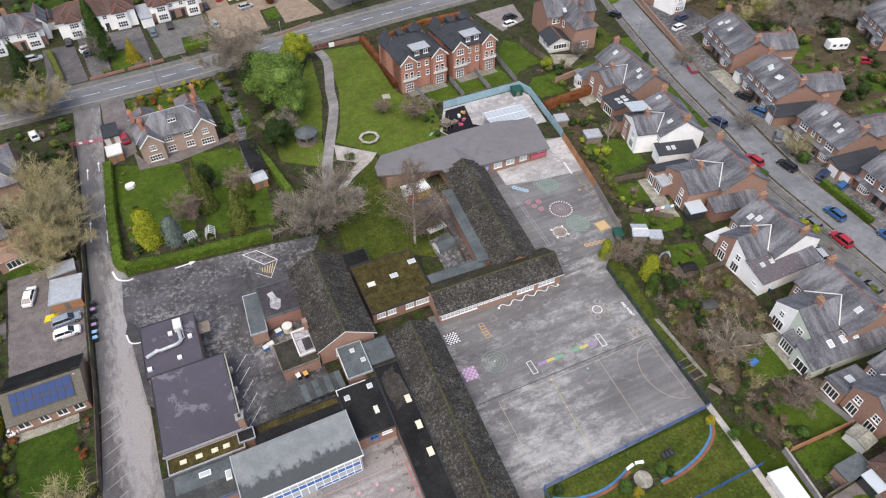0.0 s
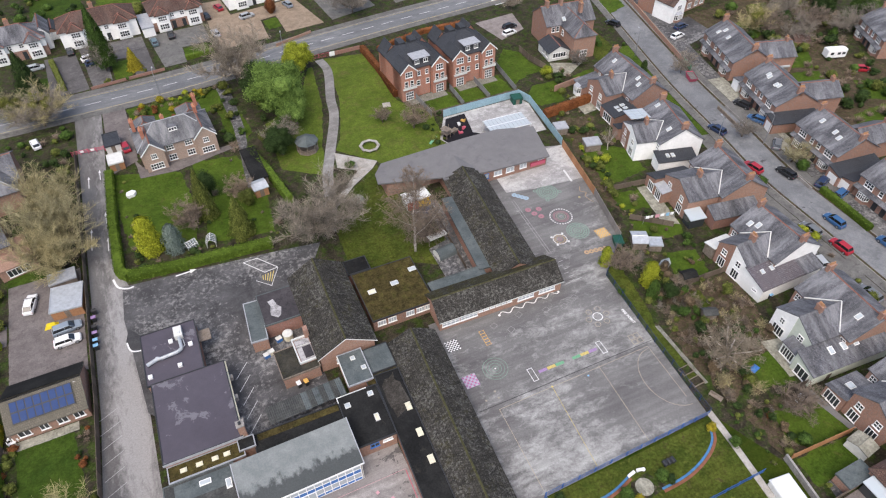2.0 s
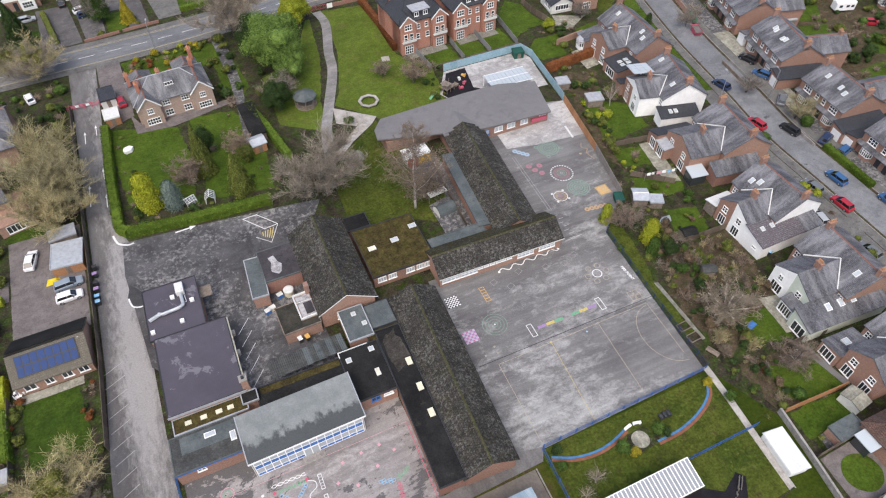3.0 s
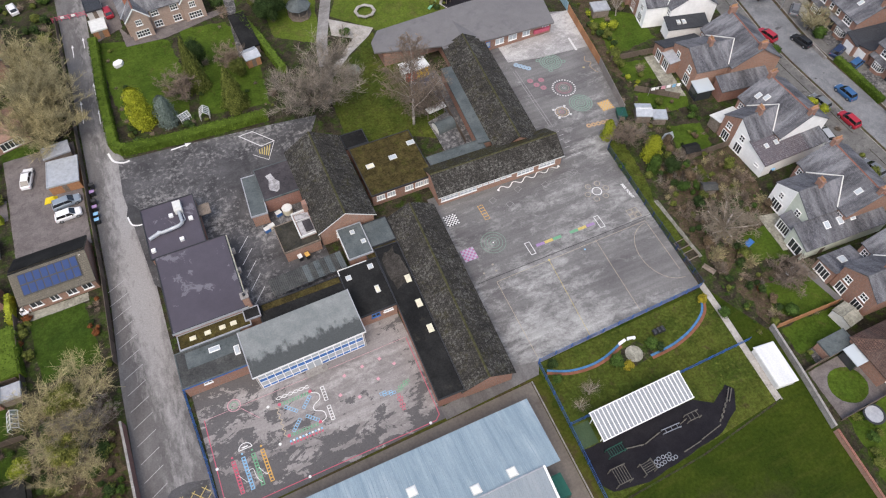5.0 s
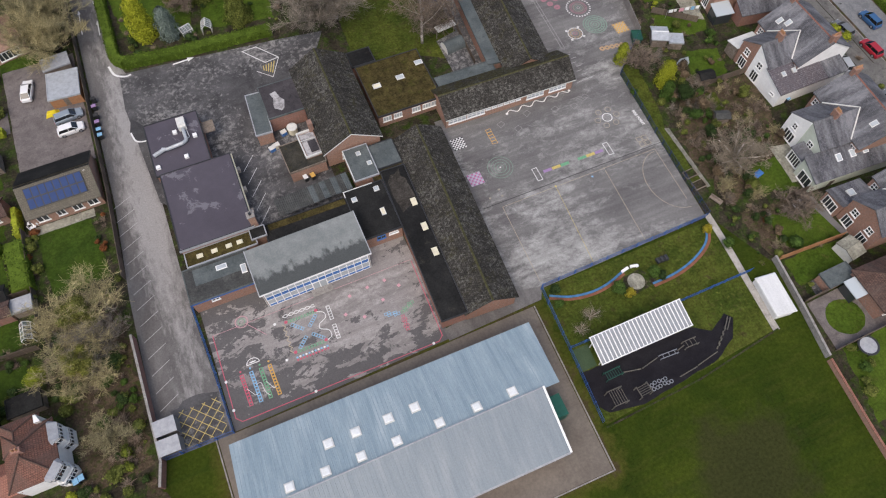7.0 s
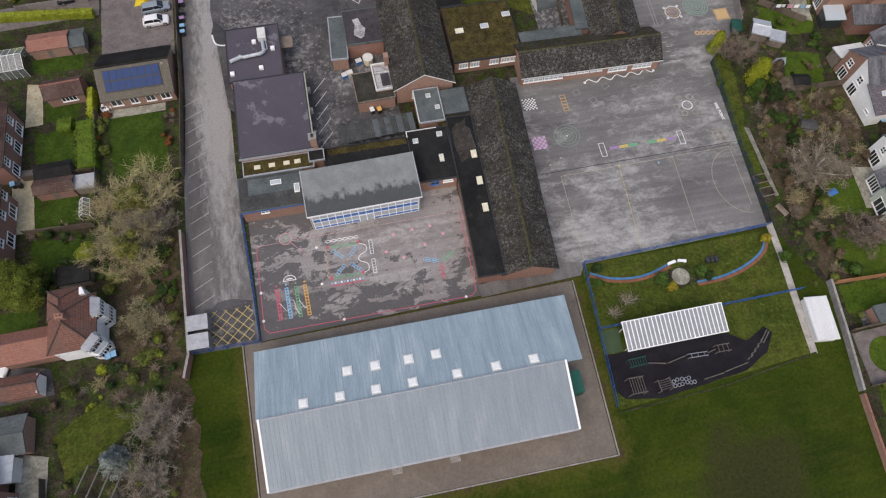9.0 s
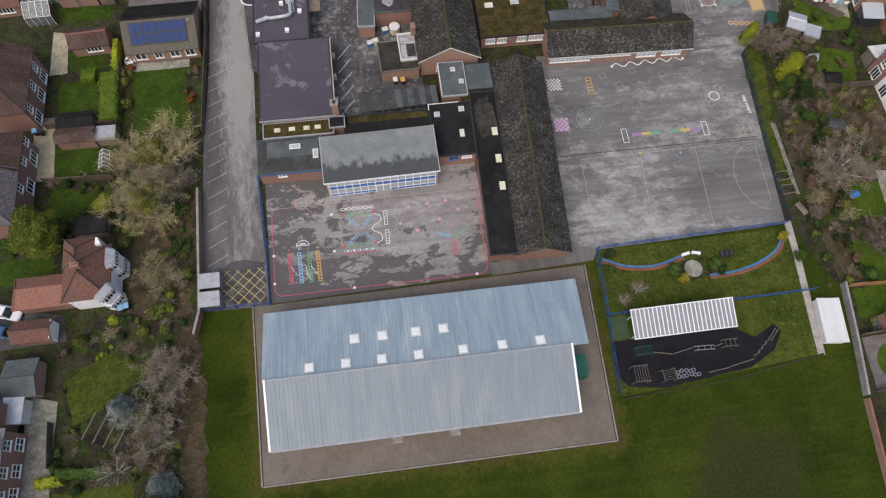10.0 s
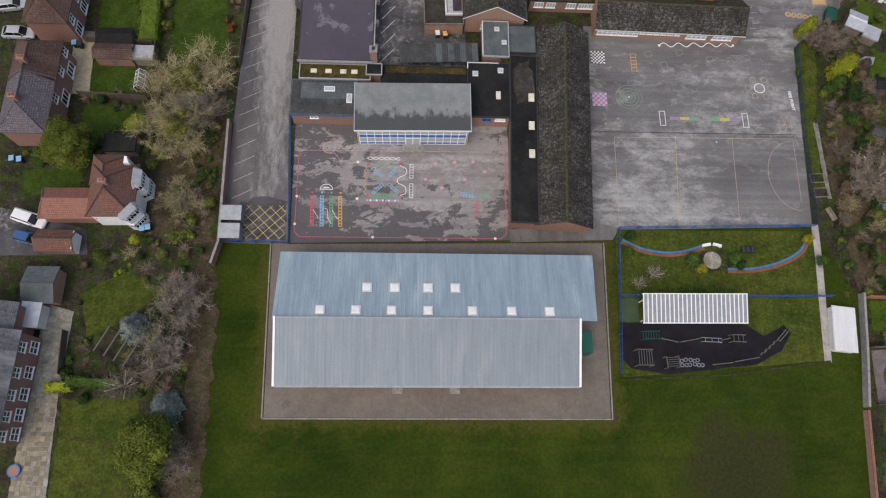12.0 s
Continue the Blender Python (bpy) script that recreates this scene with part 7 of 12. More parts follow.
# ---- plants ----
def branch_meshes(seed, height, spread, twig_mat, trunk_mat, first=0.28, twigs=5, lean=0.5, levels=4, thick=1.0, twig_r=0.022):
    """A bare tree: trunk and limbs in one mesh, finer branches and twigs in the other."""
    rnd = random.Random(seed)
    wood, fine = Geo(), Geo()

    def limb(p, d, length, r, level):
        n = 3 if level < 2 else (2 if level < levels else 1)
        q = Vector(p)
        for i in range(n):
            d = (d + Vector((rnd.uniform(-1, 1), rnd.uniform(-1, 1), rnd.uniform(-0.5, 0.9))) * 0.16).normalized()
            e = q + d * (length / n)
            r1 = r * (1 - 0.25 * (i + 1) / n)
            if level <= 1:
                wood.tube(q, e, r, r1, 6)
            else:
                k = len(fine.v)
                u = d.orthogonal().normalized()
                w = d.cross(u)
                rr, r2 = max(r, twig_r), max(r1, twig_r * 0.7)
                ring = [(1, 0), (-0.5, 0.87), (-0.5, -0.87)]
                fine.v += [tuple(q + (u * a + w * b) * rr) for a, b in ring] + [tuple(e + (u * a + w * b) * r2) for a, b in ring]
                fine.f += [(k, k + 1, k + 4, k + 3), (k + 1, k + 2, k + 5, k + 4), (k + 2, k, k + 3, k + 5)]
            q, r = e, r1
            if level < levels and (i > 0 or level > 0):
                for _ in range(twigs if level >= levels - 1 else 3):
                    out = Vector((rnd.uniform(-1, 1), rnd.uniform(-1, 1), rnd.uniform(-0.35, 0.75))).normalized()
                    limb(q - d * rnd.uniform(0, length / n), (d * (1 - lean) + out * (lean + 0.25)).normalized(), length * rnd.uniform(0.42, 0.62), r * 0.5, level + 1)

    base, top = Vector((0, 0, 0)), Vector((rnd.uniform(-0.3, 0.3), rnd.uniform(-0.3, 0.3), height * first))
    r0 = 0.035 * height * thick
    wood.tube(base, base + Vector((0, 0, 0.3)), r0 * 1.4, r0, 8).tube(base + Vector((0, 0, 0.3)), top, r0, r0 * 0.8, 8)
    for k in range(6):
        a = k * 2.4 + rnd.uniform(-0.4, 0.4)
        out = Vector((math.cos(a), math.sin(a), 0)) * spread + Vector((0, 0, rnd.uniform(0.5, 1.0)))
        limb(top - Vector((0, 0, rnd.uniform(0, 0.25) * height * first)), out.normalized(), height * rnd.uniform(0.40, 0.52), r0 * 0.5, 1)
    limb(top, Vector((0, 0, 1)), height * 0.5, r0 * 0.6, 1)
    return wood.data("trunk", trunk_mat, False, True), fine.data("crown", twig_mat, False)


def bare_tree(x, y, height, kind="grey", seed=0, turn=None, width=1.0, label="", name="tree", group=""):
    """A leafless tree from a few moulds."""
    key = ("bare", kind, seed % 3)
    mats = {"grey": (M_TWIG, M_BARK), "red": (M_TWIGRED, M_BARK), "ivy": (M_TWIGIVY, M_BARK), "birch": (M_TWIGRED, M_BIRCH), "pale": (M_PALETWIG, M_BIRCH), "open": (M_PALETWIG, M_BIRCH)}[kind]
    sp = {"birch": 0.55, "pale": 0.5}.get(kind, 1.15)
    trunk, crown = cached(key, lambda: branch_meshes(31 + seed % 3 + len(kind) * 7, 10.0, sp, mats[0], mats[1], 0.22 if kind != "birch" else 0.34, 5 if kind != "pale" else 3, 0.5, 4 if kind != "pale" else 3, 0.75 if kind != "pale" else 0.5, 0.02 if kind != "pale" else 0.012))
    if kind == "birch":
        trunk, crown = cached("leader", lambda: leader_meshes(5, 10.0, 0.46, M_TWIGRED, M_BIRCH))
    elif height >= 7.0 and kind in ("grey", "ivy") and height < 13.5:
        trunk, crown = cached(("haze", kind, seed % 3), lambda: branch_meshes(91 + seed % 3, 10.0, 1.15, mats[0], mats[1], 0.14, 7, 0.48, 4, 0.36, 0.0125))
    elif height >= 13.5:
        trunk, crown = cached(("vase", kind, seed % 2), lambda: branch_meshes(61 + seed % 2, 10.0, 0.85, mats[0], mats[1], 0.10, 12, 0.40, 4, 0.20, 0.0125))
    turn = turn if turn is not None else (seed * 67) % 360
    t = thing(name, x, y, 0, turn, label or "bare winter tree with a dense crown of fine twigs", "tree", group)
    k = height / 10.0
    t.scale = (k * width, k * width, k)
    part("trunk", trunk, None, t)
    part("crown", crown, None, t)
    if kind == "ivy" and 9.0 <= height < 13.0:
        ivy = cached(("ivy", seed % 2), lambda: leaf_mesh(70 + seed % 2, "lumps", 5200, 0.040, M_LEAF["ivy"], 14))
        c = part("ivy", ivy, None, t, "yellow-green ivy among the limbs")
        c.matrix_basis = pose(0.6, -0.4, 1.6, 0, 0, seed * 40) @ Matrix.Diagonal((2.3, 2.3, 3.0, 1))
    return t


def leader_meshes(seed, height, reach, twig_mat, trunk_mat, droop=0.35):
    """A slender tree: one trunk to the top, limbs all the way up, hanging twigs."""
    rnd = random.Random(seed)
    wood, fine = Geo(), Geo()
    top = [Vector((0, 0, 0))]
    for i in range(9):
        top.append(top[-1] + Vector((rnd.uniform(-0.12, 0.12), rnd.uniform(-0.12, 0.12), height * 0.105)))
    for i, (a, b) in enumerate(zip(top, top[1:])):
        wood.tube(a, b, 0.15 * (1 - i / 9.6) + 0.015, 0.15 * (1 - (i + 1) / 9.6) + 0.015, 7)

    def twig(p, d, length, r, level):
        q = Vector(p)
        for i in range((3, 2, 2, 1)[level]):
            d = (d + Vector((rnd.uniform(-1, 1), rnd.uniform(-1, 1), rnd.uniform(-1, 1) - droop * level)) * 0.2).normalized()
            e = q + d * length / (3, 2, 2, 1)[level]
            (wood if level == 0 else fine).tube(q, e, r, r * 0.7, 4 if level == 0 else 3)
            q, r = e, r * 0.7
            if level < 3:
                for _ in range((6, 3, 3)[level]):
                    out = Vector((rnd.uniform(-1, 1), rnd.uniform(-1, 1), rnd.uniform(-0.6, 0.7))).normalized()
                    twig(q - d * rnd.uniform(0, 0.3) * length, (d + out * 0.8).normalized(), length * rnd.uniform(0.3, 0.5), max(r * 0.55, 0.010), level + 1)

    for k in range(26):
        z = 0.2 + 0.74 * k / 25
        i = min(8, int(z / 0.105))
        a = k * 2.4 + rnd.uniform(-0.5, 0.5)
        twig(top[i].lerp(top[i + 1], (z / 0.105) % 1.0), Vector((math.cos(a), math.sin(a), 0.75)).normalized(), height * reach * (1.05 - z) * rnd.uniform(0.8, 1.15) + 0.4, 0.045 * (1.1 - z), 0)
    return wood.data("trunk", trunk_mat, False, True), fine.data("crown", twig_mat, False)


def bare_bush(x, y, height, kind="grey", seed=0, width=1.0, label=""):
    """A leafless shrub, branching from the ground."""
    key = ("bush", kind, seed % 2)
    mats = {"grey": M_TWIG, "red": M_TWIGRED, "ivy": M_TWIGIVY, "pale": M_PALETWIG, "brown": M_TWIGRED}[kind]
    wood, crown = cached(key, lambda: branch_meshes(77 + seed % 2 + len(kind), 4.0, 1.2, mats, M_BARK, 0.06, 4, 0.55, 3, 0.45, 0.016))
    t = thing("shrub", x, y, 0, (seed * 83) % 360, label or "bare twiggy garden shrub", "shrub")
    k = height / 4.0
    t.scale = (k * width, k * width, k)
    part("stem", wood, None, t)
    part("crown", crown, None, t)
    return t


def leaf_mesh(seed, shape, count, leaf, mat, lumps=5):
    """Leaves about a lumpy body 2 m wide and 2 m high, standing on the ground."""
    rnd = random.Random(seed)
    g = Geo()
    blobs = [(Vector((rnd.uniform(-0.45, 0.45), rnd.uniform(-0.45, 0.45), rnd.uniform(0.6, 1.45))), rnd.uniform(0.4, 0.62)) for _ in range(lumps)]
    if lumps > 9:
        # many separate boughs about a hollow crown
        blobs = []
        for _ in range(lumps):
            d = Vector((rnd.gauss(0, 1), rnd.gauss(0, 1), rnd.gauss(0.3, 1))).normalized() * rnd.uniform(0.35, 0.78)
            blobs.append((Vector((d.x, d.y, 1.0 + d.z * 0.85)), rnd.uniform(0.22, 0.38)))
    for _ in range(count):
        a, h = rnd.uniform(0, 2 * math.pi), rnd.random()
        if shape == "cone":
            z = 2 * (1 - math.sqrt(rnd.random()))
            r = (1 - z / 2) ** 0.8 * (0.80 + 0.42 * noise.noise(Vector((math.cos(a) * 2.2, math.sin(a) * 2.2, z * 3.4 + seed)))) * rnd.uniform(0.72, 1.10)
            p, n = Vector((r * math.cos(a), r * math.sin(a), z)), Vector((math.cos(a), math.sin(a), 0.5))
        elif shape == "column":
            z = 2 * h
            prof = math.sin(math.pi * min(1, 0.12 + 0.88 * (1 - z / 2)) * 0.62) ** 0.7 if z < 1.6 else max(0.05, (2.03 - z) / 0.43) ** 0.6 * 0.78
            r = prof * (0.84 + 0.36 * noise.noise(Vector((math.cos(a) * 2.2, math.sin(a) * 2.2, z * 3.0 + seed)))) * rnd.uniform(0.76, 1.08)
            p, n = Vector((r * math.cos(a), r * math.sin(a), z)), Vector((math.cos(a), math.sin(a), 0.35))
        elif shape == "lumps":
            c, br = rnd.choice(blobs)
            d = Vector((rnd.gauss(0, 1), rnd.gauss(0, 1), rnd.gauss(0.25, 1))).normalized()
            p, n = c + d * br * rnd.uniform(0.62, 1.16), d
        else:
            d = Vector((rnd.gauss(0, 1), rnd.gauss(0, 1), rnd.gauss(0.2, 1))).normalized()
            wob = 0.82 + 0.2 * noise.noise(d * 2.2 + Vector((seed, 0, 0)))
            p, n = Vector((0, 0, 0.95)) + Vector((d.x, d.y, d.z)) * wob * rnd.uniform(0.8, 1.1), d
        if p.z < 0.02:
            p.z = rnd.uniform(0.02, 0.2)
        n = (n + Vector((rnd.uniform(-1, 1), rnd.uniform(-1, 1), rnd.uniform(-0.4, 1))) * 0.7).normalized()
        u = n.orthogonal().normalized()
        u = (u * math.cos(a * 7) + n.cross(u) * math.sin(a * 7)) * leaf * rnd.uniform(0.6, 1.25)
        w = n.cross(u) * rnd.uniform(0.5, 0.9)
        g.face(p - u, p - w * 0.8, p + u, p + w * 0.8)
    g.tube((0, 0, 0), (0, 0, 0.8), 0.07, 0.05, 6)
    if shape == "lumps":
        for c, br in blobs:
            k = [(math.sin(a) * math.cos(b), math.sin(a) * math.sin(b), math.cos(a)) for a in (0.5, 1.2, 1.9, 2.6) for b in (0, 1.05, 2.1, 3.14, 4.19, 5.24)]
            pts = [c + Vector(q) * br * 0.72 for q in k]
            g.mesh(pts, [tuple(range(6)), tuple(reversed(range(18, 24)))] + [(6 * r + i, 6 * (r + 1) + i, 6 * (r + 1) + (i + 1) % 6, 6 * r + (i + 1) % 6) for r in range(3) for i in range(6)])
    # dark inside, so that the body is closed
    core, k = [], 8
    for j in range(5):
        z = 0.05 + 1.7 * j / 4
        r = {"cone": (1 - z / 2) ** 0.8 * 0.6, "column": 0.52 if z < 1.4 else 0.25}.get(shape, 0.66 * math.sqrt(max(0.05, 1 - ((z - 0.9) / 0.95) ** 2)))
        core.append([(r * math.cos(2 * math.pi * i / k), r * math.sin(2 * math.pi * i / k), z) for i in range(k)])
    if shape != "lumps":
        n0 = len(g.v)
        g.v += [p for ring in core for p in ring]
        for j in range(4):
            g.f += [(n0 + j * k + i, n0 + j * k + (i + 1) % k, n0 + (j + 1) * k + (i + 1) % k, n0 + (j + 1) * k + i) for i in range(k)]
        g.f.append(tuple(n0 + 4 * k + i for i in range(k)))
    return g.data("foliage", mat, False)


LOOK = {"green": "glossy green", "fern": "yellowish green", "dark": "dark evergreen", "lime": "bright yellow-green", "gold": "golden yellow", "blue": "blue-grey", "olive": "olive green",
        "brown": "brown winter", "rust": "rusty copper-leaved", "hedge": "clipped green", "pale": "white-flowering"}


def shrub(x, y, w, h, col="green", shape="round", seed=0, name="shrub", label="", group=""):
    """An evergreen shrub or small conifer, w wide and h high."""
    if w >= 4.4:
        count, leaf = 6000, 0.045
    elif w >= 3.2:
        count, leaf = 3400, 0.062
    elif w >= 1.8:
        count, leaf = 1100, 0.11
    else:
        count, leaf = 420, 0.15
    me = cached(("leaf", shape, col, count, seed % 2), lambda: leaf_mesh(5 + seed % 2 + len(col) * 3, shape, count, leaf, M_LEAF[col]))
    ob = new(name, me)
    ob.matrix_basis = pose(x, y, 0, 0, 0, (seed * 71) % 360) @ Matrix.Diagonal((w / 2, w / 2, h / 2, 1))
    kind = {"cone": "conifer", "column": "conifer"}.get(shape, "shrub")
    return tagged(ob, label or LOOK[col] + (" conifer in a garden border" if kind == "conifer" else " shrub in a garden border"), kind, group)


def evergreen_tree(x, y, w, h, col, label, shape="lumps", seed=0, stem=0.25):
    """A large leafy tree with trunk, limbs and a lumpy crown."""
    t = thing("tree", x, y, 0, (seed * 53) % 360, label, "tree")
    g = Geo().tube((0, 0, 0), (0, 0, h * 0.7), 0.28, 0.12, 8)
    rnd = random.Random(seed)
    for k in range(6):
        a = k * 1.05
        g.tube((0, 0, h * (0.2 + 0.06 * k)), (math.cos(a) * w * 0.32, math.sin(a) * w * 0.32, h * (0.45 + 0.06 * k)), 0.12, 0.05, 5)
    part("trunk", g, M_BARK, t, uv=False)
    for k in range(3 if w > 5 else 1):
        me = cached(("crown", shape, col, (seed + k) % 3, w > 10), lambda: leaf_mesh(40 + seed + k, shape, 22000 if w > 10 else 14000 if shape == "lumps" else 7000, 0.026 if w > 10 else 0.036 if shape == "lumps" else 0.045, M_LEAF[col], 26))
        c = part("crown", me, None, t)
        off = (0, 0) if k == 0 else (rnd.uniform(-0.2, 0.2) * w, rnd.uniform(-0.2, 0.2) * w)
        s = 1.0 if k == 0 else rnd.uniform(0.65, 0.8)
        c.matrix_basis = pose(off[0], off[1], h * stem * 0.4 + (0 if k == 0 else rnd.uniform(0, 0.25) * h), 0, 0, k * 77) @ Matrix.Diagonal((w / 2 * s * 1.15, w / 2 * s * 1.15, h / 2 * s, 1))
    return t


def hedge(name, pts, width, height, mat, label, dense=16, seed=0):
    """A clipped hedge along a line: a rounded body set all over with small leaves."""
    rnd = random.Random(seed)
    g = Geo()
    for a, b in zip(pts, pts[1:]):
        a, b = Vector((*a, 0)), Vector((*b, 0))
        d = (b - a).normalized()
        n, length = Vector((-d.y, d.x, 0)), (b - a).length
        sec = [(-0.5, 0), (-0.5, 0.75), (-0.38, 0.94), (0.38, 0.94), (0.5, 0.75), (0.5, 0)]
        rows, steps = [], max(2, int(length / 0.7))
        for i in range(steps + 1):
            q = a + d * (length * i / steps)
            wob = 1 + 0.10 * noise.noise(q * 0.6)
            rows.append([q + n * (u * width * wob * 0.94) + Vector((0, 0, v * height * (1 + 0.07 * noise.noise(q * 0.9 + Vector((9, 0, 0)))))) for u, v in sec])
        k0, m = len(g.v), len(sec)
        g.v += [tuple(p) for r in rows for p in r]
        for i in range(steps):
            g.f += [(k0 + i * m + j, k0 + i * m + j + 1, k0 + (i + 1) * m + j + 1, k0 + (i + 1) * m + j) for j in range(m - 1)]
        g.f += [tuple(k0 + j for j in reversed(range(m))), tuple(k0 + steps * m + j for j in range(m))]
        for _ in range(int(length * (width + 2 * height) * dense)):
            s, c = rnd.uniform(0, length), rnd.uniform(-height, width + height)
            if c < 0:
                u, v, nn = -width / 2, height + c, -n
            elif c > width:
                u, v, nn = width / 2, height - (c - width), n
            else:
                u, v, nn = c - width / 2, height * 0.97, Vector((0, 0, 1))
            p = a + d * s + n * u + Vector((0, 0, max(v, 0.05))) + Vector((rnd.uniform(-1, 1), rnd.uniform(-1, 1), rnd.uniform(-1, 1))) * 0.07
            nn = (nn + Vector((rnd.uniform(-1, 1), rnd.uniform(-1, 1), rnd.uniform(-0.4, 1))) * 0.8).normalized()
            e = nn.orthogonal().normalized() * rnd.uniform(0.07, 0.15)
            f = nn.cross(e)
            g.face(p - e, p - f, p + e, p + f)
    return tagged(new(name, g.data(name, mat, False)), label, "hedge")


# lawns of the gardens
LAWNS = (
    [(-22.0, 121.0), (-9.0, 116.4), (-7.6, 103.0), (-9.6, 93.0), (-20.6, 96.0), (-21.8, 109)], [(-6.6, 118.6), (2.6, 117.0), (6.4, 108), (4.6, 90.4), (-7.5, 92.4), (-5.6, 104)],
    [(-39.6, 61.4), (-31.6, 61.4), (-30.6, 50.6), (-38.6, 50.4)], [(-50.0, 60.4), (-44.7, 60.6), (-44.1, 55.0), (-49.8, 54.8)],
    [(-50.7, 49.4), (-43.6, 49.3), (-43.4, 44.6), (-50.1, 44.2)], [(-49.7, 42.6), (-43.0, 41.9), (-43.3, 37.6), (-49.2, 37.2)],
    [(-56.4, 32.4), (-48.5, 32.6), (-48.2, 29.4), (-55.3, 28.8)], [(-45.9, 15.4), (-40.6, 18.4), (-34.7, 15.7), (-40.3, 11.9), (-44.2, 9.6)],
    [(-46.0, 2.0), (-36.6, 2.4), (-35.4, -12), (-45.3, -12)], [(71.0, 90.5), (79.1, 84.6), (78.9, 76.8), (68.3, 75.2)],
    [(67.8, 73.4), (75.6, 71.4), (73.6, 66.5), (66.9, 68.2)], [(66.4, 64.9), (75.6, 61.8), (73.4, 57.9), (65.6, 59.5)],
    [(67.6, 55.4), (73.0, 53.8), (71.2, 47.6), (65.0, 49.4)], [(63.5, 31.6), (69.2, 31.2), (68.4, 25.3), (61.6, 26.4)],
    [(61.0, 22.6), (68.6, 21.9), (69.4, 15.9), (62.5, 15.9), (59.9, 18.2)], [(58.6, 15.9), (68.6, 15.5), (67.4, 11.7), (58.4, 11.6)],
    [(58.6, 6.9), (60.4, 8.0), (63.4, 7.4), (64.7, 5.0), (62.9, 2.8), (59.7, 2.9)], [(58.0, 1.8), (66.0, 2.0), (66.0, -8.0), (56.0, -8.0)],
    [(75.5, 133.8), (78.5, 130.7), (78.4, 125.9), (79.8, 119.8), (74.0, 119.5), (74.6, 127.0)], [(73.6, 114.6), (80.0, 114.6), (77.2, 106.0), (71.1, 106.2), (69.9, 110.8)],
    [(99.4, 137.5), (103.3, 136.7), (102.4, 123.0), (94.7, 116.8), (95.3, 122.9)], [(47.5, 120.8), (54.0, 121.2), (54.5, 113.4), (48.0, 112.6)],
    [(55.4, 121.8), (61.0, 122.2), (61.2, 113.4), (55.6, 113.2)], [(62.4, 122.3), (68.2, 122.8), (68.4, 114.0), (62.4, 113.6)],
    [(-40.8, 112.0), (-33.0, 112.4), (-32.8, 106.0), (-40.6, 105.0)], [(-41.2, 99.0), (-35.0, 98.0), (-34.6, 92.6), (-41.0, 92.0)],
    [(-41.0, 168.0), (-33.6, 169), (-33.4, 163), (-40, 162)], [(-18.6, 169.6), (-14.6, 170), (-14.0, 161), (-18.4, 160.4)],
    [(-0.6, 169.6), (5.6, 170.4), (5.8, 164.6), (-0.6, 164.0)], [(22.2, 176.4), (26.0, 177), (26.2, 171), (22.4, 170.4)],
    [(-38.0, 220.0), (-24.0, 220.0), (-24.0, 200.0), (-38.0, 198.0)], [(-20.0, 230.0), (-8.0, 230), (-8.0, 200.0), (-20.0, 200.0)],
    [(-4.0, 225.0), (10.0, 225), (10.0, 200.0), (-4.0, 200.0)], [(134.0, 93.0), (141.0, 91.0), (138.0, 84.0), (131.5, 86.5)],
    [(145.0, 84.0), (158.0, 78.5), (154.0, 70.0), (141.0, 77.0)], [(128.0, 60.0), (150.0, 58.0), (150.0, 48.0), (128.0, 50.0)],
    [(136.0, 118.0), (147.0, 121.0), (150.0, 113.0), (138.0, 110.0)],
    [(70.7, 127.9), (75.9, 134.0), (75.8, 124.0), (74.4, 119.3), (69.2, 116.7)], [(84.5, 114.6), (91.0, 115.6), (92.0, 110.6), (84.0, 109.0)],
    [(-17.0, 145.4), (5.6, 145.6), (7.8, 124), (2.6, 119), (2.2, 136.5), (-16.6, 135.8)], [(136, 104), (146, 99), (141, 92.4), (132, 97)], [(112.5, 150), (121, 152), (119, 141), (110.8, 138)],
    [(65.4, 46.4), (68.6, 45.2), (67.0, 41.6), (63.4, 43.1)], [(-51.0, 74.4), (-43.3, 74.4), (-43.1, 71.5), (-50.7, 71.6)], [(-48.7, 65.8), (-43.7, 65.4), (-43.6, 62.5), (-48.5, 62.1)],
    [(54.2, 55.6), (58.2, 57.6), (57.4, 50.5), (55.6, 42), (55.3, 31), (53.2, 31), (53.4, 42)], [(131.6, 81.4), (133.4, 83.6), (137.4, 83.8), (138.6, 81.0), (136.6, 78.4), (132.2, 78.0)], [(133.2, 73.3), (143.0, 73.8), (145.0, 68), (133.9, 64.8), (128.8, 67.0)],
)
for i, pts in enumerate(LAWNS):
    whole("lawn", sheet(pts, 0.021 + 0.0006 * i, 0.22, i), M_ROUGHGRASS if i in (8, 16, 20) else M_ROUGHGRASS if pts[0] in ((54.2, 55.6), (65.4, 46.4), (-45.9, 15.4)) else M_DEEPLAWN if pts[0][0] < -30 else M_LAWN, "green garden lawn with ragged worn edges", "grass", "structure")
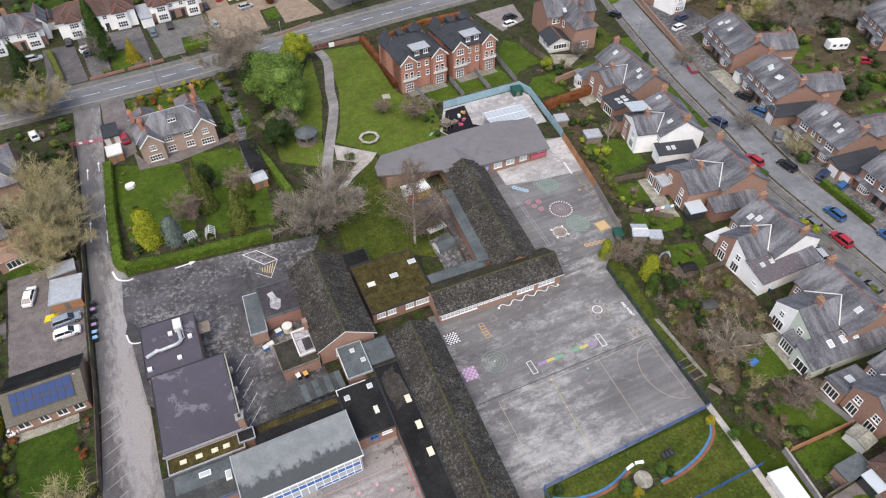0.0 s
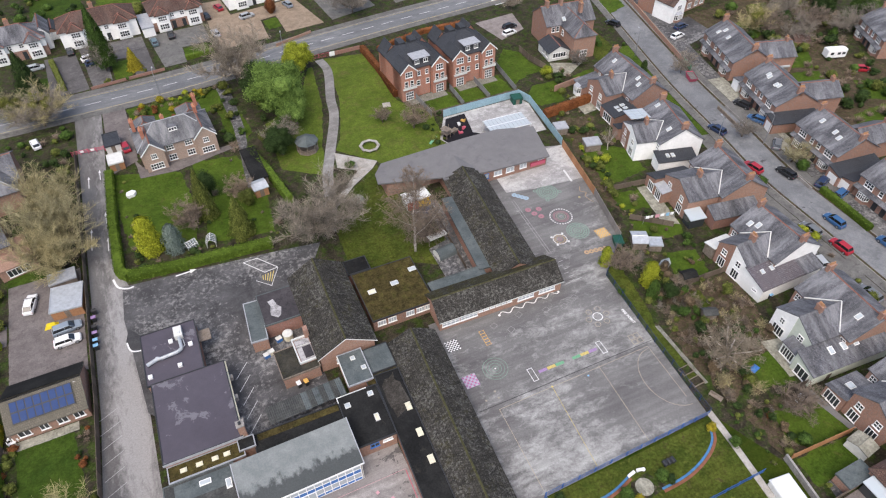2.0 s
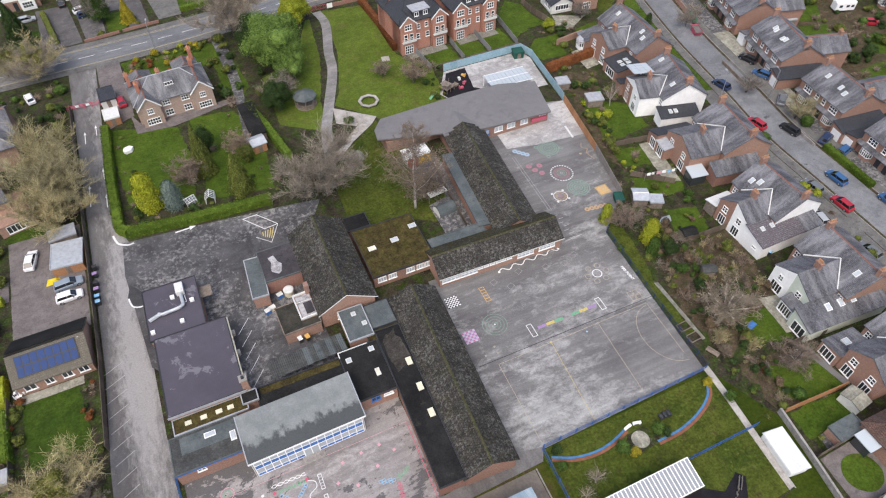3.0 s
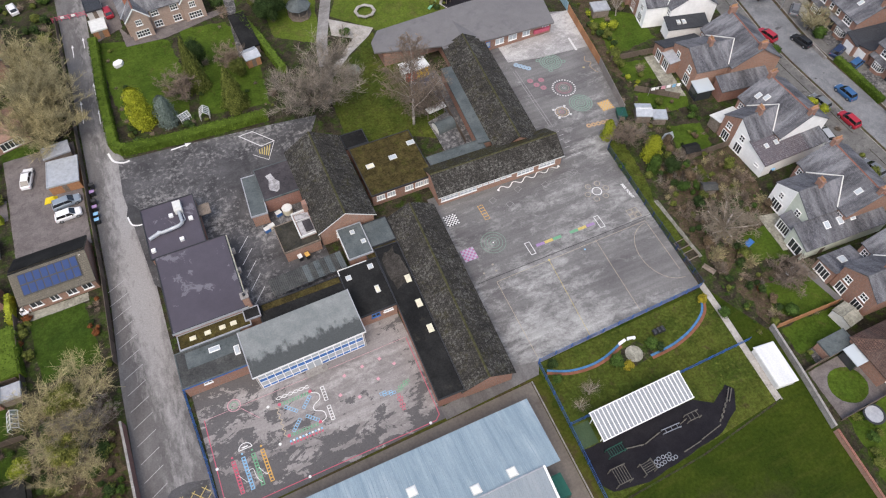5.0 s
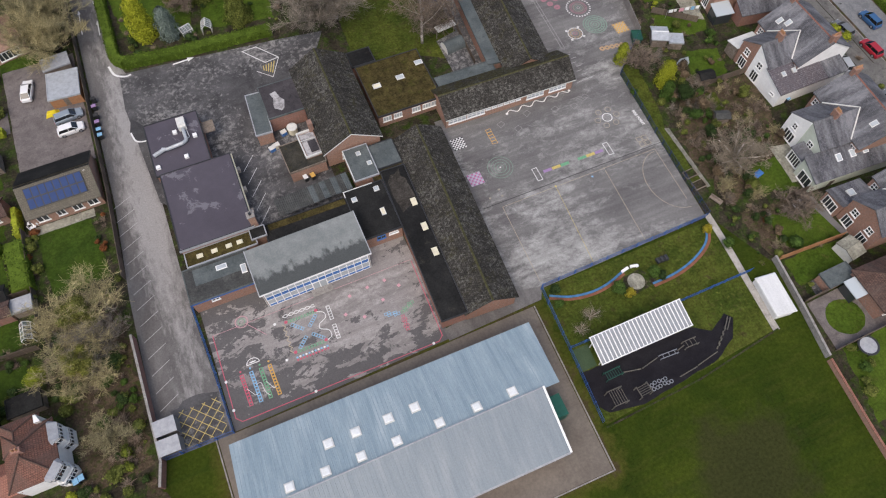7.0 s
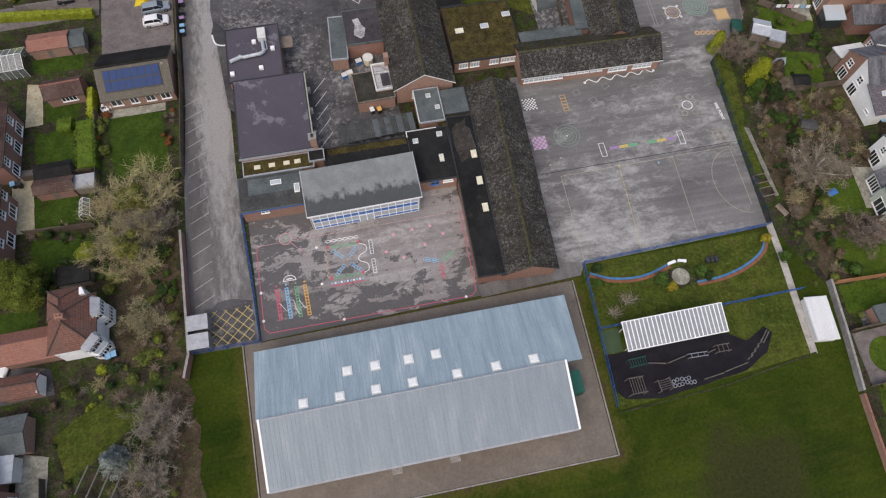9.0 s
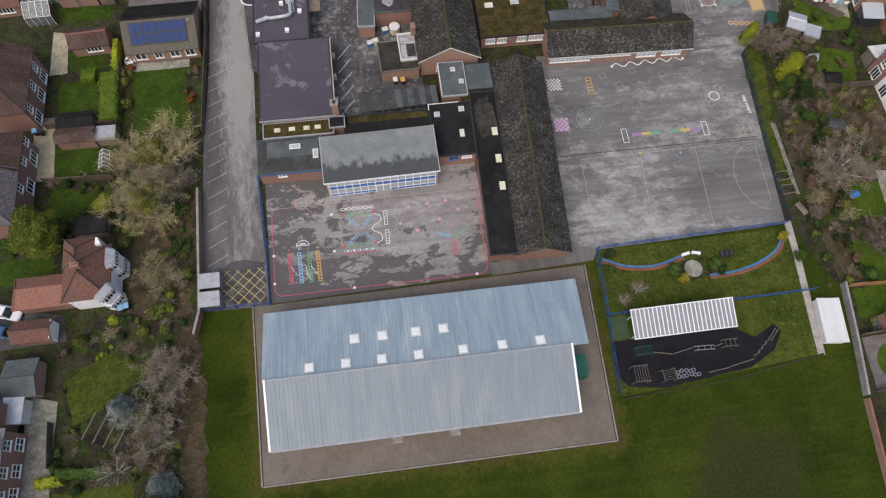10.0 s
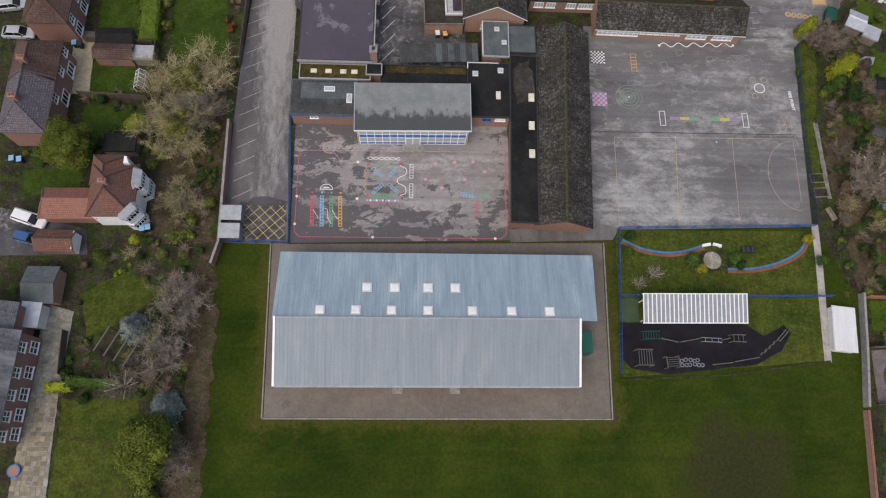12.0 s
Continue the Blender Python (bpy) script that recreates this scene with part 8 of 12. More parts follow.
# paved and gravelled plots
PLOTS = (
    (M_GRAVEL, "brown gravel drive beside the bungalow", "drive", [(-41.0, 95.4), (-29.4, 95.6), (-29.2, 72.0), (-40.4, 72.4)]),
    (M_GRAVEL, "brown gravel lane between the gardens", "drive", [(-70, 80.5), (-41.0, 82.0), (-41.0, 86.4), (-70, 85.4)]),
    (M_PATIO, "worn stone patio behind the bungalow", "patio", [(-39.6, 62.8), (-31.0, 62.9), (-31.0, 61.4), (-39.4, 61.3)]),
    (M_PATIO, "irregular stone patio behind the terrace", "patio", [(-50.0, 14.0), (-46.3, 13.0), (-46.4, 2.2), (-45.6, -14), (-50.2, -14)]),
    (M_SANDSTONE, "pale sandstone patio behind the brick house", "patio", [(-52.8, 53.4), (-49.9, 53.0), (-49.3, 44.2), (-52.6, 44.0)]),
    (M_SANDSTONE, "pale concrete garden path beside the lawn", "path", [(-51.5, 69.8), (-49.3, 69.4), (-48.9, 62.0), (-51.5, 61.8)]),
    (M_GRAVEL, "brown gravel drive behind the brick house", "drive", [(-58.0, 54.6), (-49.6, 54.4), (-49.8, 53.2), (-58, 53.0)]),
    (M_YARD, "dark tarmac side drive", "drive", [(-58.1, 26.9), (-47.2, 24.2), (-46.4, 24.0), (-45.8, 20.5), (-58.0, 20.2)]),
    (M_GRAVEL, "gravel forecourt beside the house", "drive", [(-22.4, 146), (-17.4, 146.6), (-16.6, 124), (-22.2, 121)]),
    (M_FORECOURT, "dark tarmac forecourt", "drive", [(-34.4, 178.6), (-27.0, 179), (-24.4, 158.6), (-33.0, 157.8)]),
    (M_FORECOURT, "dark tarmac forecourt of the white houses", "drive", [(-26.0, 181.0), (-10.0, 181.4), (-8.6, 160.6), (-13.4, 160.2), (-13.8, 171), (-19.4, 171), (-19.0, 160), (-23.6, 159.4)]),
    (M_PAVE, "pale paved forecourt with parked cars", "drive", [(-8.6, 180.6), (6.4, 181.4), (6.6, 171.0), (-0.8, 170.4), (-0.8, 162.0), (-6.4, 161.6)]),
    (M_TANGRAVEL, "gravel forecourt with parked cars", "drive", [(7.6, 195), (13.6, 195), (14.6, 184), (33.6, 187), (37.4, 168), (26.4, 167), (26.2, 178), (21.6, 177), (21.4, 166), (8.0, 164.6)]),
    (M_PAVE, "grey forecourt strewn with builders rubble", "drive", [(38.4, 188), (52, 190), (54, 172), (40, 168.6)]),
    (M_PAVE, "paved forecourt across the road", "drive", [(60, 190), (80, 192), (80, 174), (60, 171)]),
    (M_PINKGRAVEL, "pinkish grey gravel parking court", "drive", [(75.3, 149.7), (87.5, 150.7), (85.9, 141.1), (77.6, 137.9)]),
    (M_SLABS, "small paved terrace behind the town houses", "patio", [(43.6, 122.0), (53.4, 122.4), (53.6, 119.6), (43.9, 119.0)]),
    (M_SLABS, "small paved terrace behind the town houses", "patio", [(56.6, 122.8), (67.0, 123.2), (67.2, 120.4), (56.6, 119.8)]),
    (M_PATIO, "paved terrace beside the tall brick house", "patio", [(82.9, 122.3), (90.2, 118.9), (84.6, 115.4), (80.4, 115.0)]),
    (M_PATIO, "paved terrace behind the house", "patio", [(78.6, 106.4), (82.4, 106.6), (82.6, 99.6), (78.4, 99.0)]),
    (M_PATIO, "rough stone rockery and paving", "patio", [(68.6, 33.2), (72.0, 32.4), (70.6, 25.8), (68.0, 26.2)]),
    (M_GREYROOF, "grey slate-chip terrace behind the house", "patio", [(66.8, 23.4), (69.2, 23.2), (70.2, 15.8), (69.2, 15.8), (68.2, 21.4)]),
    (M_LITTER, "bare trodden earth behind the white house", "yard", [(67.2, 46.8), (74.2, 46.4), (73.6, 40.4), (66.4, 41.0)]),
    (M_PATIO, "brown paved terrace behind the brick house", "patio", [(73.6, 72.6), (76.6, 72.2), (74.6, 60.4), (71.8, 62.0)]),
    (M_GRAVEL, "gravel ring round a small oval lawn", "patio", [(57.6, 9.0), (66.4, 9.4), (67.0, 2.2), (57.2, 2.0)]),
    (M_YARD, "dark yard beside the low house", "yard", [(60.0, 11.6), (66.6, 11.6), (66.6, 9.6), (59.6, 9.4)]),
    (M_PAVE, "paved front drives along the side road", "drive", [(107.4, 60.6), (111.6, 59.8), (109.8, 52.0), (106.8, 52.0)]),
    (M_PAVE, "paved front drive with parked cars", "drive", [(108.8, 88), (115.0, 90), (112.0, 72.6), (107.6, 71.6)]),
    (M_YARD, "muddy building plot behind the house", "yard", [(117, 126), (131, 128), (131, 118), (118, 114)]),
    (M_YARD, "dark tarmac path beside the brick house", "path", [(3.6, 146), (6.6, 146.2), (6.4, 126), (5.2, 116), (4.4, 104.6), (2.6, 104.8), (3.6, 118), (4.2, 128)]),
    (M_GRAVEL, "brown paved terrace round the brick houses", "patio", [(-17.4, 125), (-16.8, 117.4), (-9.4, 116.9), (-1.0, 119.0), (3.4, 120.0), (3.4, 121.6), (-2.0, 121.0), (-16.0, 121.0)]),
    (M_SLABS, "narrow slabbed garden path", "path", [(55.4, 42.6), (56.1, 42.4), (56.1, 30.5), (55.5, 30.5)]),
    (M_PAVE, "paved side strip of the white houses", "drive", [(84.0, 40.4), (97, 40.8), (97, 36.6), (82, 37.2)]),
)
for i, (mat, lab, cat, pts) in enumerate(PLOTS):
    whole({"drive": "driveway", "patio": "terrace", "yard": "back_yard", "path": "slab_path"}[cat], sheet(pts, 0.052 + 0.0006 * i, 0.05, 50 + i), mat, lab, cat, "structure")

whole("lawn", sheet([(61.3 + 2.75 * math.cos(0.314 * i), 5.4 + 2.55 * math.sin(0.314 * i)) for i in range(20)], 0.082, 0.04, 91), M_LAWN, "small oval lawn ringed by gravel", "grass", "structure")

whole("leaf_litter", sheet([(-31.4, 22.0), (-28.9, 18.6), (-28.2, 10.0), (-28.0, 0.0), (-28.2, -14), (-31.6, -14), (-31.2, -2), (-31.8, 10)], 0.049, 0.4, 71), M_LITTER, "brown leaf litter under the boundary hedge", "ground", "structure")
whole("leaf_litter", sheet([(-40.4, 48.6), (-30.0, 48.0), (-29.8, 30), (-30.4, 22.4), (-38.4, 22.6), (-39.2, 36)], 0.018, 0.6, 72), M_LITTER, "brown leaf litter under the bare trees", "ground", "structure")
for k, pts in enumerate(([(126, 62), (150, 58), (160, 84), (152, 102), (134, 104), (128, 84)], [(118, 128), (170, 132), (172, 108), (150, 104), (130, 110)], [(62, 47), (74, 47), (72, 33), (57, 26), (56, 40)], [(57.5, 25), (66, 24), (62, 16.4), (57.6, 16.6)], [(66, 66), (80, 98), (72, 100), (66.5, 80)])):
    whole("bare_bed", sheet(pts, 0.0125 + 0.0008 * k, 0.7, 80 + k), M_LITTER, "bare brown garden beds strewn with dead leaves", "ground", "structure")
# clipped hedges
hedge("hedge", [(-22.4, 121), (-22.9, 104), (-22.8, 90.6), (-21.4, 89.0), (-11.5, 87.9), (3.4, 87.0)], 1.7, 1.7, M_LEAF["hedge"], "clipped green boundary hedge round a garden", 18, 1)
hedge("hedge", [(5.6, 116.5), (7.6, 108), (9.4, 97)], 1.5, 1.9, M_LEAF["hedge"], "clipped green hedge between the gardens", 14, 2)
hedge("hedge", [(-46.2, 60.6), (-44.2, 60.5)], 2.2, 1.6, M_LEAF["hedge"], "short thick clipped hedge", 16, 33)
hedge("hedge", [(-41.5, 66.4), (-41.4, 61.4)], 0.9, 1.8, M_LEAF["lime"], "narrow golden yellow clipped hedge", 22, 34)
hedge("hedge", [(-42.2, 60.4), (-41.8, 52.4)], 2.8, 1.9, M_LEAF["hedge"], "thick bright green clipped hedge", 16, 3)
hedge("beech_hedge", [(69.4, 101.8), (76, 102.6), (83.4, 103.4)], 1.5, 1.9, M_LEAF["rust"], "copper-brown beech hedge between two gardens", 22, 4)
hedge("beech_hedge", [(41.9, 148.4), (42.4, 136), (42.0, 124.0)], 1.4, 1.7, M_LEAF["rust"], "copper-brown beech hedge beside the lawn", 14, 5)
hedge("hedge", [(105.9, 56.6), (105.6, 50), (105.2, 44.4)], 1.2, 1.3, M_LEAF["hedge"], "clipped green front garden hedge", 16, 6)
hedge("hedge", [(-57, 83.6), (-41.6, 82.0)], 1.2, 1.4, M_LEAF["lime"], "bright green hedge along the lane", 14, 7)
hedge("hedge", [(-32.6, 176), (-30.0, 160)], 1.3, 1.3, M_LEAF["olive"], "rounded hedge between two forecourts", 14, 8)
hedge("hedge", [(-0.8, 163.4), (6.4, 164.4)], 1.2, 1.2, M_LEAF["hedge"], "clipped front hedge by the road", 14, 9)
hedge("hedge", [(102.9, 142), (99.0, 124)], 1.4, 1.3, M_LEAF["green"], "green hedge along the side road", 12, 10)
hedge("hedge", [(45.6, 146.6), (60, 150.6), (72, 150.4)], 1.2, 1.3, M_LEAF["rust"], "low brown hedge before the town houses", 12, 12)

# the large trees
bare_tree(-34.5, 146.0, 11.0, "grey", 1, 30, 1.1, "bare spreading tree beside the drive entrance")
bare_tree(-40.6, 150.2, 9.5, "ivy", 2, 80, 1.1, "bare ivy-clad tree by the road")
for x, y, h, k in ((160.7, 103.5, 9.0, 0), (154.6, 108.0, 8.0, 1), (167.0, 100.0, 9.5, 2), (143.0, 110.5, 7.5, 1), (137.5, 101.0, 6.0, 0)):
    bare_tree(x, y, h, ("grey", "red")[k % 2], k, 40 * k, 1.15, "bare garden tree in a thicket behind the houses")
bare_tree(11.4, 85.0, 17.0, "grey", 1, 20, 1.05, "large bare spreading tree beside the classroom roof")
bare_tree(26.6, 74.6, 18.5, "birch", 0, 0, 0.8, "tall silver birch with reddish twigs on the lawn")
bare_tree(29.6, 76.0, 7.0, "red", 1, 40, 1.2, "bare reddish shrub tree beside the birch")
bare_tree(-32.4, 101.6, 15.5, "ivy", 0, 40, 1.0, "large bare ivy-clad tree beside the drive")
bare_tree(-33.6, 109.0, 14.5, "ivy", 1, 90, 1.05, "bare ivy-clad tree beside the drive")
bare_tree(-31.8, 96.0, 13.6, "ivy", 0, 150, 0.95, "bare ivy-clad tree by the drive fence")
bare_tree(9.0, 146.4, 18.0, "grey", 2, 10, 1.0, "tall bare roadside tree overhanging the road")
bare_tree(46.5, 170.0, 14.0, "grey", 0, 70, 1.0, "tall bare street tree across the road")
bare_tree(-34.0, 147.6, 11.0, "ivy", 2, 0, 1.15, "bare twiggy tree at the road corner")
bare_tree(-20.0, 166.0, 12.0, "grey", 1, 200, 0.6, "slender bare tree in a front garden")
bare_tree(41.0, 110.6, 7.5, "red", 0, 0, 1.0, "small bare reddish tree on the school lawn")
bare_tree(35.4, 115.5, 4.6, "red", 1, 0, 1.0, "small bare ornamental tree on the school lawn")
bare_tree(12.6, 117.0, 8.5, "grey", 0, 0, 1.0, "bare brownish tree beside the lawn")
bare_tree(-9.4, 98.4, 7.2, "red", 2, 30, 1.15, "bare rounded ornamental tree in the garden")
bare_tree(0.6, 103.2, 6.0, "red", 2, 0, 1.1, "small bare apple tree on the lawn")
bare_tree(61.4, 32.6, 8.4, "open", 0, 50, 1.15, "wide bare garden tree with pale branches")
bare_tree(57.6, 55.4, 5.4, "red", 1, 0, 1.2, "bare brown rounded tree by the playground fence")
bare_tree(75.4, 85.6, 7.0, "pale", 0, 0, 0.8, "small white-barked birch in a back garden")
bare_tree(64.6, 21.8, 5.6, "red", 2, 0, 1.3, "spreading bare reddish shrub tree in a garden")
bare_tree(-34.6, 44.6, 10.5, "ivy", 1, 0, 1.15, "large bare twiggy tree beside the drive wall")
bare_tree(-35.2, 36.6, 9.5, "ivy", 2, 120, 1.1, "large ivy-clad bare tree beside the drive wall")
bare_tree(-32.8, 40.2, 8.0, "grey", 0, 200, 1.1, "bare twiggy tree beside the drive wall")
bare_tree(-34.2, 27.6, 6.0, "ivy", 0, 0, 1.0, "bare scrubby tree in the boundary strip")
bare_tree(-32.2, 13.6, 6.4, "grey", 0, 0, 1.2, "bare branching tree in the boundary strip")
bare_tree(-33.6, 8.0, 5.6, "grey", 1, 0, 1.2, "bare twiggy tree in the boundary strip")
bare_tree(-38.0, 3.6, 5.6, "pale", 1, 30, 1.2, "pale bare-branched garden tree")
bare_tree(-35.2, 5.6, 4.2, "pale", 2, 80, 1.2, "small pale bare-branched garden tree")
bare_tree(-32.2, -4.0, 5.6, "grey", 2, 0, 1.2, "bare boundary tree beside the field")
bare_tree(28.8, 18.6, 3.4, "pale", 0, 0, 1.2, "small pale bare tree in the school garden")
bare_tree(26.6, 17.4, 2.8, "pale", 1, 0, 1.2, "small pale bare sapling in the school garden")
bare_tree(109.6, 104.4, 7.5, "grey", 1, 0, 0.9, "bare street tree in a front garden")
bare_tree(107.4, 66.0, 6.4, "ivy", 0, 0, 1.1, "bare leafy front garden tree")
bare_tree(104.6, 77.4, 5.0, "grey", 2, 0, 1.2, "bare tree on the street verge")
bare_tree(88.6, 118.4, 5.4, "grey", 0, 0, 1.0, "bare fruit tree behind the brick house")
bare_tree(146.0, 105.0, 9.0, "grey", 2, 0, 1.1, "tall bare garden tree")
bare_tree(140.0, 114.0, 9.0, "ivy", 1, 0, 1.1, "bare ivy-clad garden tree")
bare_tree(152.0, 117.0, 10.0, "grey", 0, 0, 1.1, "tall bare garden tree behind the houses")
bare_tree(88.2, 152.6, 5.0, "grey", 1, 0, 1.2, "bare tree at the road corner")
evergreen_tree(15.4, 129.0, 14.5, 12.5, "ever", "large dark glossy evergreen tree on the lawn", seed=0)
evergreen_tree(13.2, 137.0, 8.6, 8.6, "dark", "broad evergreen tree beside the path", seed=1)
evergreen_tree(17.6, 123.0, 7.6, 7.6, "ever", "rounded evergreen tree beside the path", seed=2)
evergreen_tree(11.8, 113.2, 6.2, 6.2, "dark", "dark evergreen beside the gazebo", seed=1)
shrub(9.6, 118.4, 3.6, 3.8, "olive", "lumps", 1, "shrub", "olive evergreen beside the dark path")
shrub(13.8, 120.0, 3.8, 4.4, "green", "lumps", 0, "shrub", "green evergreen under the large tree")
evergreen_tree(24.4, 144.4, 7.6, 7.6, "lime", "bright yellow-green evergreen beside the gate", seed=1)
evergreen_tree(-33.2, -3.4, 7.4, 7.0, "fern", "broad yellow-green evergreen beside the field", seed=2)
evergreen_tree(-32.9, 1.2, 4.0, 4.2, "silver", "blue-grey spruce beside the field", "cone", 0)
evergreen_tree(-48.6, 34.6, 6.8, 6.4, "fern", "yellowish green evergreen tree behind the house", seed=1)
evergreen_tree(-38.0, 10.8, 4.0, 4.0, "silver", "blue-grey spruce beside a pergola", "cone", 1)
evergreen_tree(-37.0, 161.4, 6.0, 11.0, "dark", "tall dark conifer by the road corner", "cone", 0)
evergreen_tree(-45.0, 160.0, 6.0, 10.0, "dark", "tall dark conifer by the road", "cone", 1)
evergreen_tree(-19.6, 167.0, 6.0, 16.0, "green", "tall narrow conifer in a front garden", "cone", 0)
evergreen_tree(163.0, 112.0, 7.0, 8.5, "dark", "dark evergreen garden tree", seed=1)
evergreen_tree(172.0, 106.0, 7.0, 8.5, "green", "evergreen garden tree by the drive", seed=2)
evergreen_tree(170.0, 122.0, 8.0, 9.5, "dark", "dark evergreen tree behind the villa", seed=0)
shrub(-16.9, 94.6, 5.2, 8.2, "sulphur", "column", 0, "conifer", "golden yellow conifer on the lawn edge")
shrub(-12.9, 92.9, 4.0, 6.4, "blue", "column", 1, "conifer", "blue-grey conifer beside the golden one")
shrub(-6.2, 100.2, 5.6, 11.5, "olive", "cone", 0, "conifer", "tall dark green conifer in the garden")
shrub(-4.4, 105.4, 4.6, 6.6, "dark", "lumps", 1, "shrub", "dark spreading yew in the garden")
shrub(-1.0, 92.4, 5.8, 9.5, "olive", "cone", 1, "conifer", "olive green conifer by the hedge")
shrub(1.6, 99.6, 3.8, 4.6, "olive", "lumps", 1, "shrub", "olive evergreen mound in the garden")
shrub(-13.2, 163.8, 4.6, 6.2, "gold", "cone", 0, "conifer", "golden conifer in a front garden")
shrub(25.4, 180.0, 3.6, 4.6, "rust", "round", 0, "shrub", "dense dark copper rounded tree on the forecourt")
shrub(55.8, 57.6, 2.5, 4.4, "lime", "column", 0, "conifer", "yellow-green conifer by the playground")
shrub(60.0, 50.6, 3.4, 5.4, "sulphur", "column", 1, "conifer", "yellow-green conifer in a back garden")
shrub(58.8, 48.0, 2.4, 4.0, "green", "column", 0, "conifer", "green conifer in a back garden")
shrub(61.2, 46.6, 3.4, 3.6, "dark", "lumps", 1, "shrub", "dark evergreen in a back garden")
shrub(-41.2, 38.6, 3.6, 3.4, "lime", "lumps", 0, "shrub", "bright yellow-green shrub in a back garden")
shrub(23.4, 102.8, 2.8, 1.8, "green", "lumps", 1, "shrub", "spiky green palm-like planting in a bed")
shrub(21.4, 90.4, 3.2, 2.6, "pale", "lumps", 0, "shrub", "white-blossomed shrub on the lawn")
shrub(101.3, 108.4, 2.0, 3.4, "dark", "column", 1, "conifer", "dark clipped yew on the pavement edge")
shrub(61.8, 17.4, 2.4, 1.6, "green", "round", 0, "shrub", "clipped dome of green leaves")
shrub(96.4, 63.0, 2.6, 2.2, "green", "round", 1, "shrub", "round green shrub beside the road")
shrub(92.8, 49.0, 2.4, 2.4, "lime", "lumps", 1, "shrub", "yellow-green hedge plant by the road")
shrub(93.4, 46.6, 2.6, 2.4, "lime", "lumps", 0, "shrub", "yellow-green hedge plant by the road")
shrub(90.8, 32.0, 2.6, 2.2, "olive", "lumps", 0, "shrub", "yellowish front garden shrub")
shrub(107.6, 63.4, 3.0, 2.6, "green", "round", 1, "shrub", "dense green front garden shrub")
shrub(79.0, 117.0, 4.0, 2.8, "lime", "lumps", 0, "shrub", "bright green spreading laurel on a lawn")
for x, y, w, h, c in ((34.6, 20.9, 2.4, 1.4, "green"), (35.8, 19.9, 1.8, 1.1, "gold"), (40.4, 21.2, 2.2, 1.4, "green"), (41.3, 20.3, 1.8, 1.2, "dark"), (25.8, 22.0, 1.7, 1.1, "green"),
                      (26.4, 24.4, 1.9, 1.0, "dark"), (51.0, 24.2, 2.0, 1.6, "gold"), (52.6, 21.0, 2.0, 1.4, "green"), (54.4, 50.6, 1.6, 1.2, "green")):
    shrub(x, y, w, h, c, "lumps", int(x * 7), "shrub", LOOK[c] + " shrub in the school garden bed")

# borders: mixed shrubs strewn along the gardens
BLOCKED = [(91.5, 101.3, 12, 10), (87.8, 82.2, 9, 11), (87.6, 64.2, 9, 15), (83.5, 47.7, 9, 11), (82, 31, 9, 14), (80, 15.2, 8, 11.5), (69.6, 6.6, 5.6, 4), (73.5, -6, 6, 9),
           (124.4, 103, 10, 11), (119.6, 83.7, 10, 12), (116.6, 65, 9, 11), (115.2, 47, 9, 10), (48, 127, 8, 9), (62, 129, 8, 9), (92.2, 127.6, 9, 10), (-8.2, 125, 9, 9), (-44, 124, 9.5, 9),
           (-43.6, 103, 9.6, 8), (-34.3, 67.4, 6, 5.4), (-55.6, 43.4, 4.4, 8), (-54, 57, 5, 7), (-46.2, 70, 5, 8), (-44, 28, 9, 5), (-48.8, 22, 4, 2.4), (-50.2, 16, 3, 3.5), (-54.4, 4, 6, 10), (130.6, 134.6, 11, 8), (158, 138, 11, 7), (166, 93, 8, 9)]


WAYS = [(Vector(a), Vector(b)) for line in (MAIN, STREET) for a, b in zip(line, line[1:])]


def free(x, y):
    """Whether a spot lies off the houses and the roads."""
    q = Vector((x, y))
    for a, b in WAYS:
        k = max(0.0, min(1.0, (q - a).dot(b - a) / (b - a).length_squared))
        if (q - a.lerp(b, k)).length < 7.0:
            return False
    return all(abs(x - a) > b or abs(y - c) > d for a, c, b, d in BLOCKED)


FAR = {}


def inside(x, y, pts):
    """Whether a spot lies within an outline."""
    hit = False
    for (ax, ay), (bx, by) in zip(pts, pts[1:] + pts[:1]):
        if (ay > y) != (by > y) and x < ax + (bx - ax) * (y - ay) / (by - ay):
            hit = not hit
    return hit


OPEN = [p for p in LAWNS] + [p[3] for p in PLOTS]


def strew(seed, x0, x1, y0, y1, n, cols, small=0.8, large=2.6, skew=0.0, bare=0.3, join=False, beds=False):
    """Random shrubs in a patch of garden; skew slides x with y; join gathers them into one growth."""
    rnd = random.Random(seed)
    for _ in range(n):
        x, y = rnd.uniform(x0, x1), rnd.uniform(y0, y1)
        x += skew * (y - y0)
        if not free(x, y) or (beds and any(inside(x, y, p) for p in OPEN)):
            continue
        w = small + (large - small) * rnd.random() ** 1.6
        if join:
            col = rnd.choice(tuple(cols) + ("brown", "olive"))
            FAR.setdefault(col, []).append((x, y, w * 1.15, w * rnd.uniform(0.6, 1.1), rnd.uniform(0, 6.28), rnd.random() < 0.5))
        elif rnd.random() < bare:
            bare_bush(x, y, w * rnd.uniform(0.8, 1.2), rnd.choice(("grey", "red", "ivy", "brown")), rnd.randrange(9), 1.1)
        else:
            shrub(x, y, w, w * rnd.uniform(0.6, 1.1), rnd.choice(cols), rnd.choice(("round", "lumps", "lumps", "column")), rnd.randrange(9))


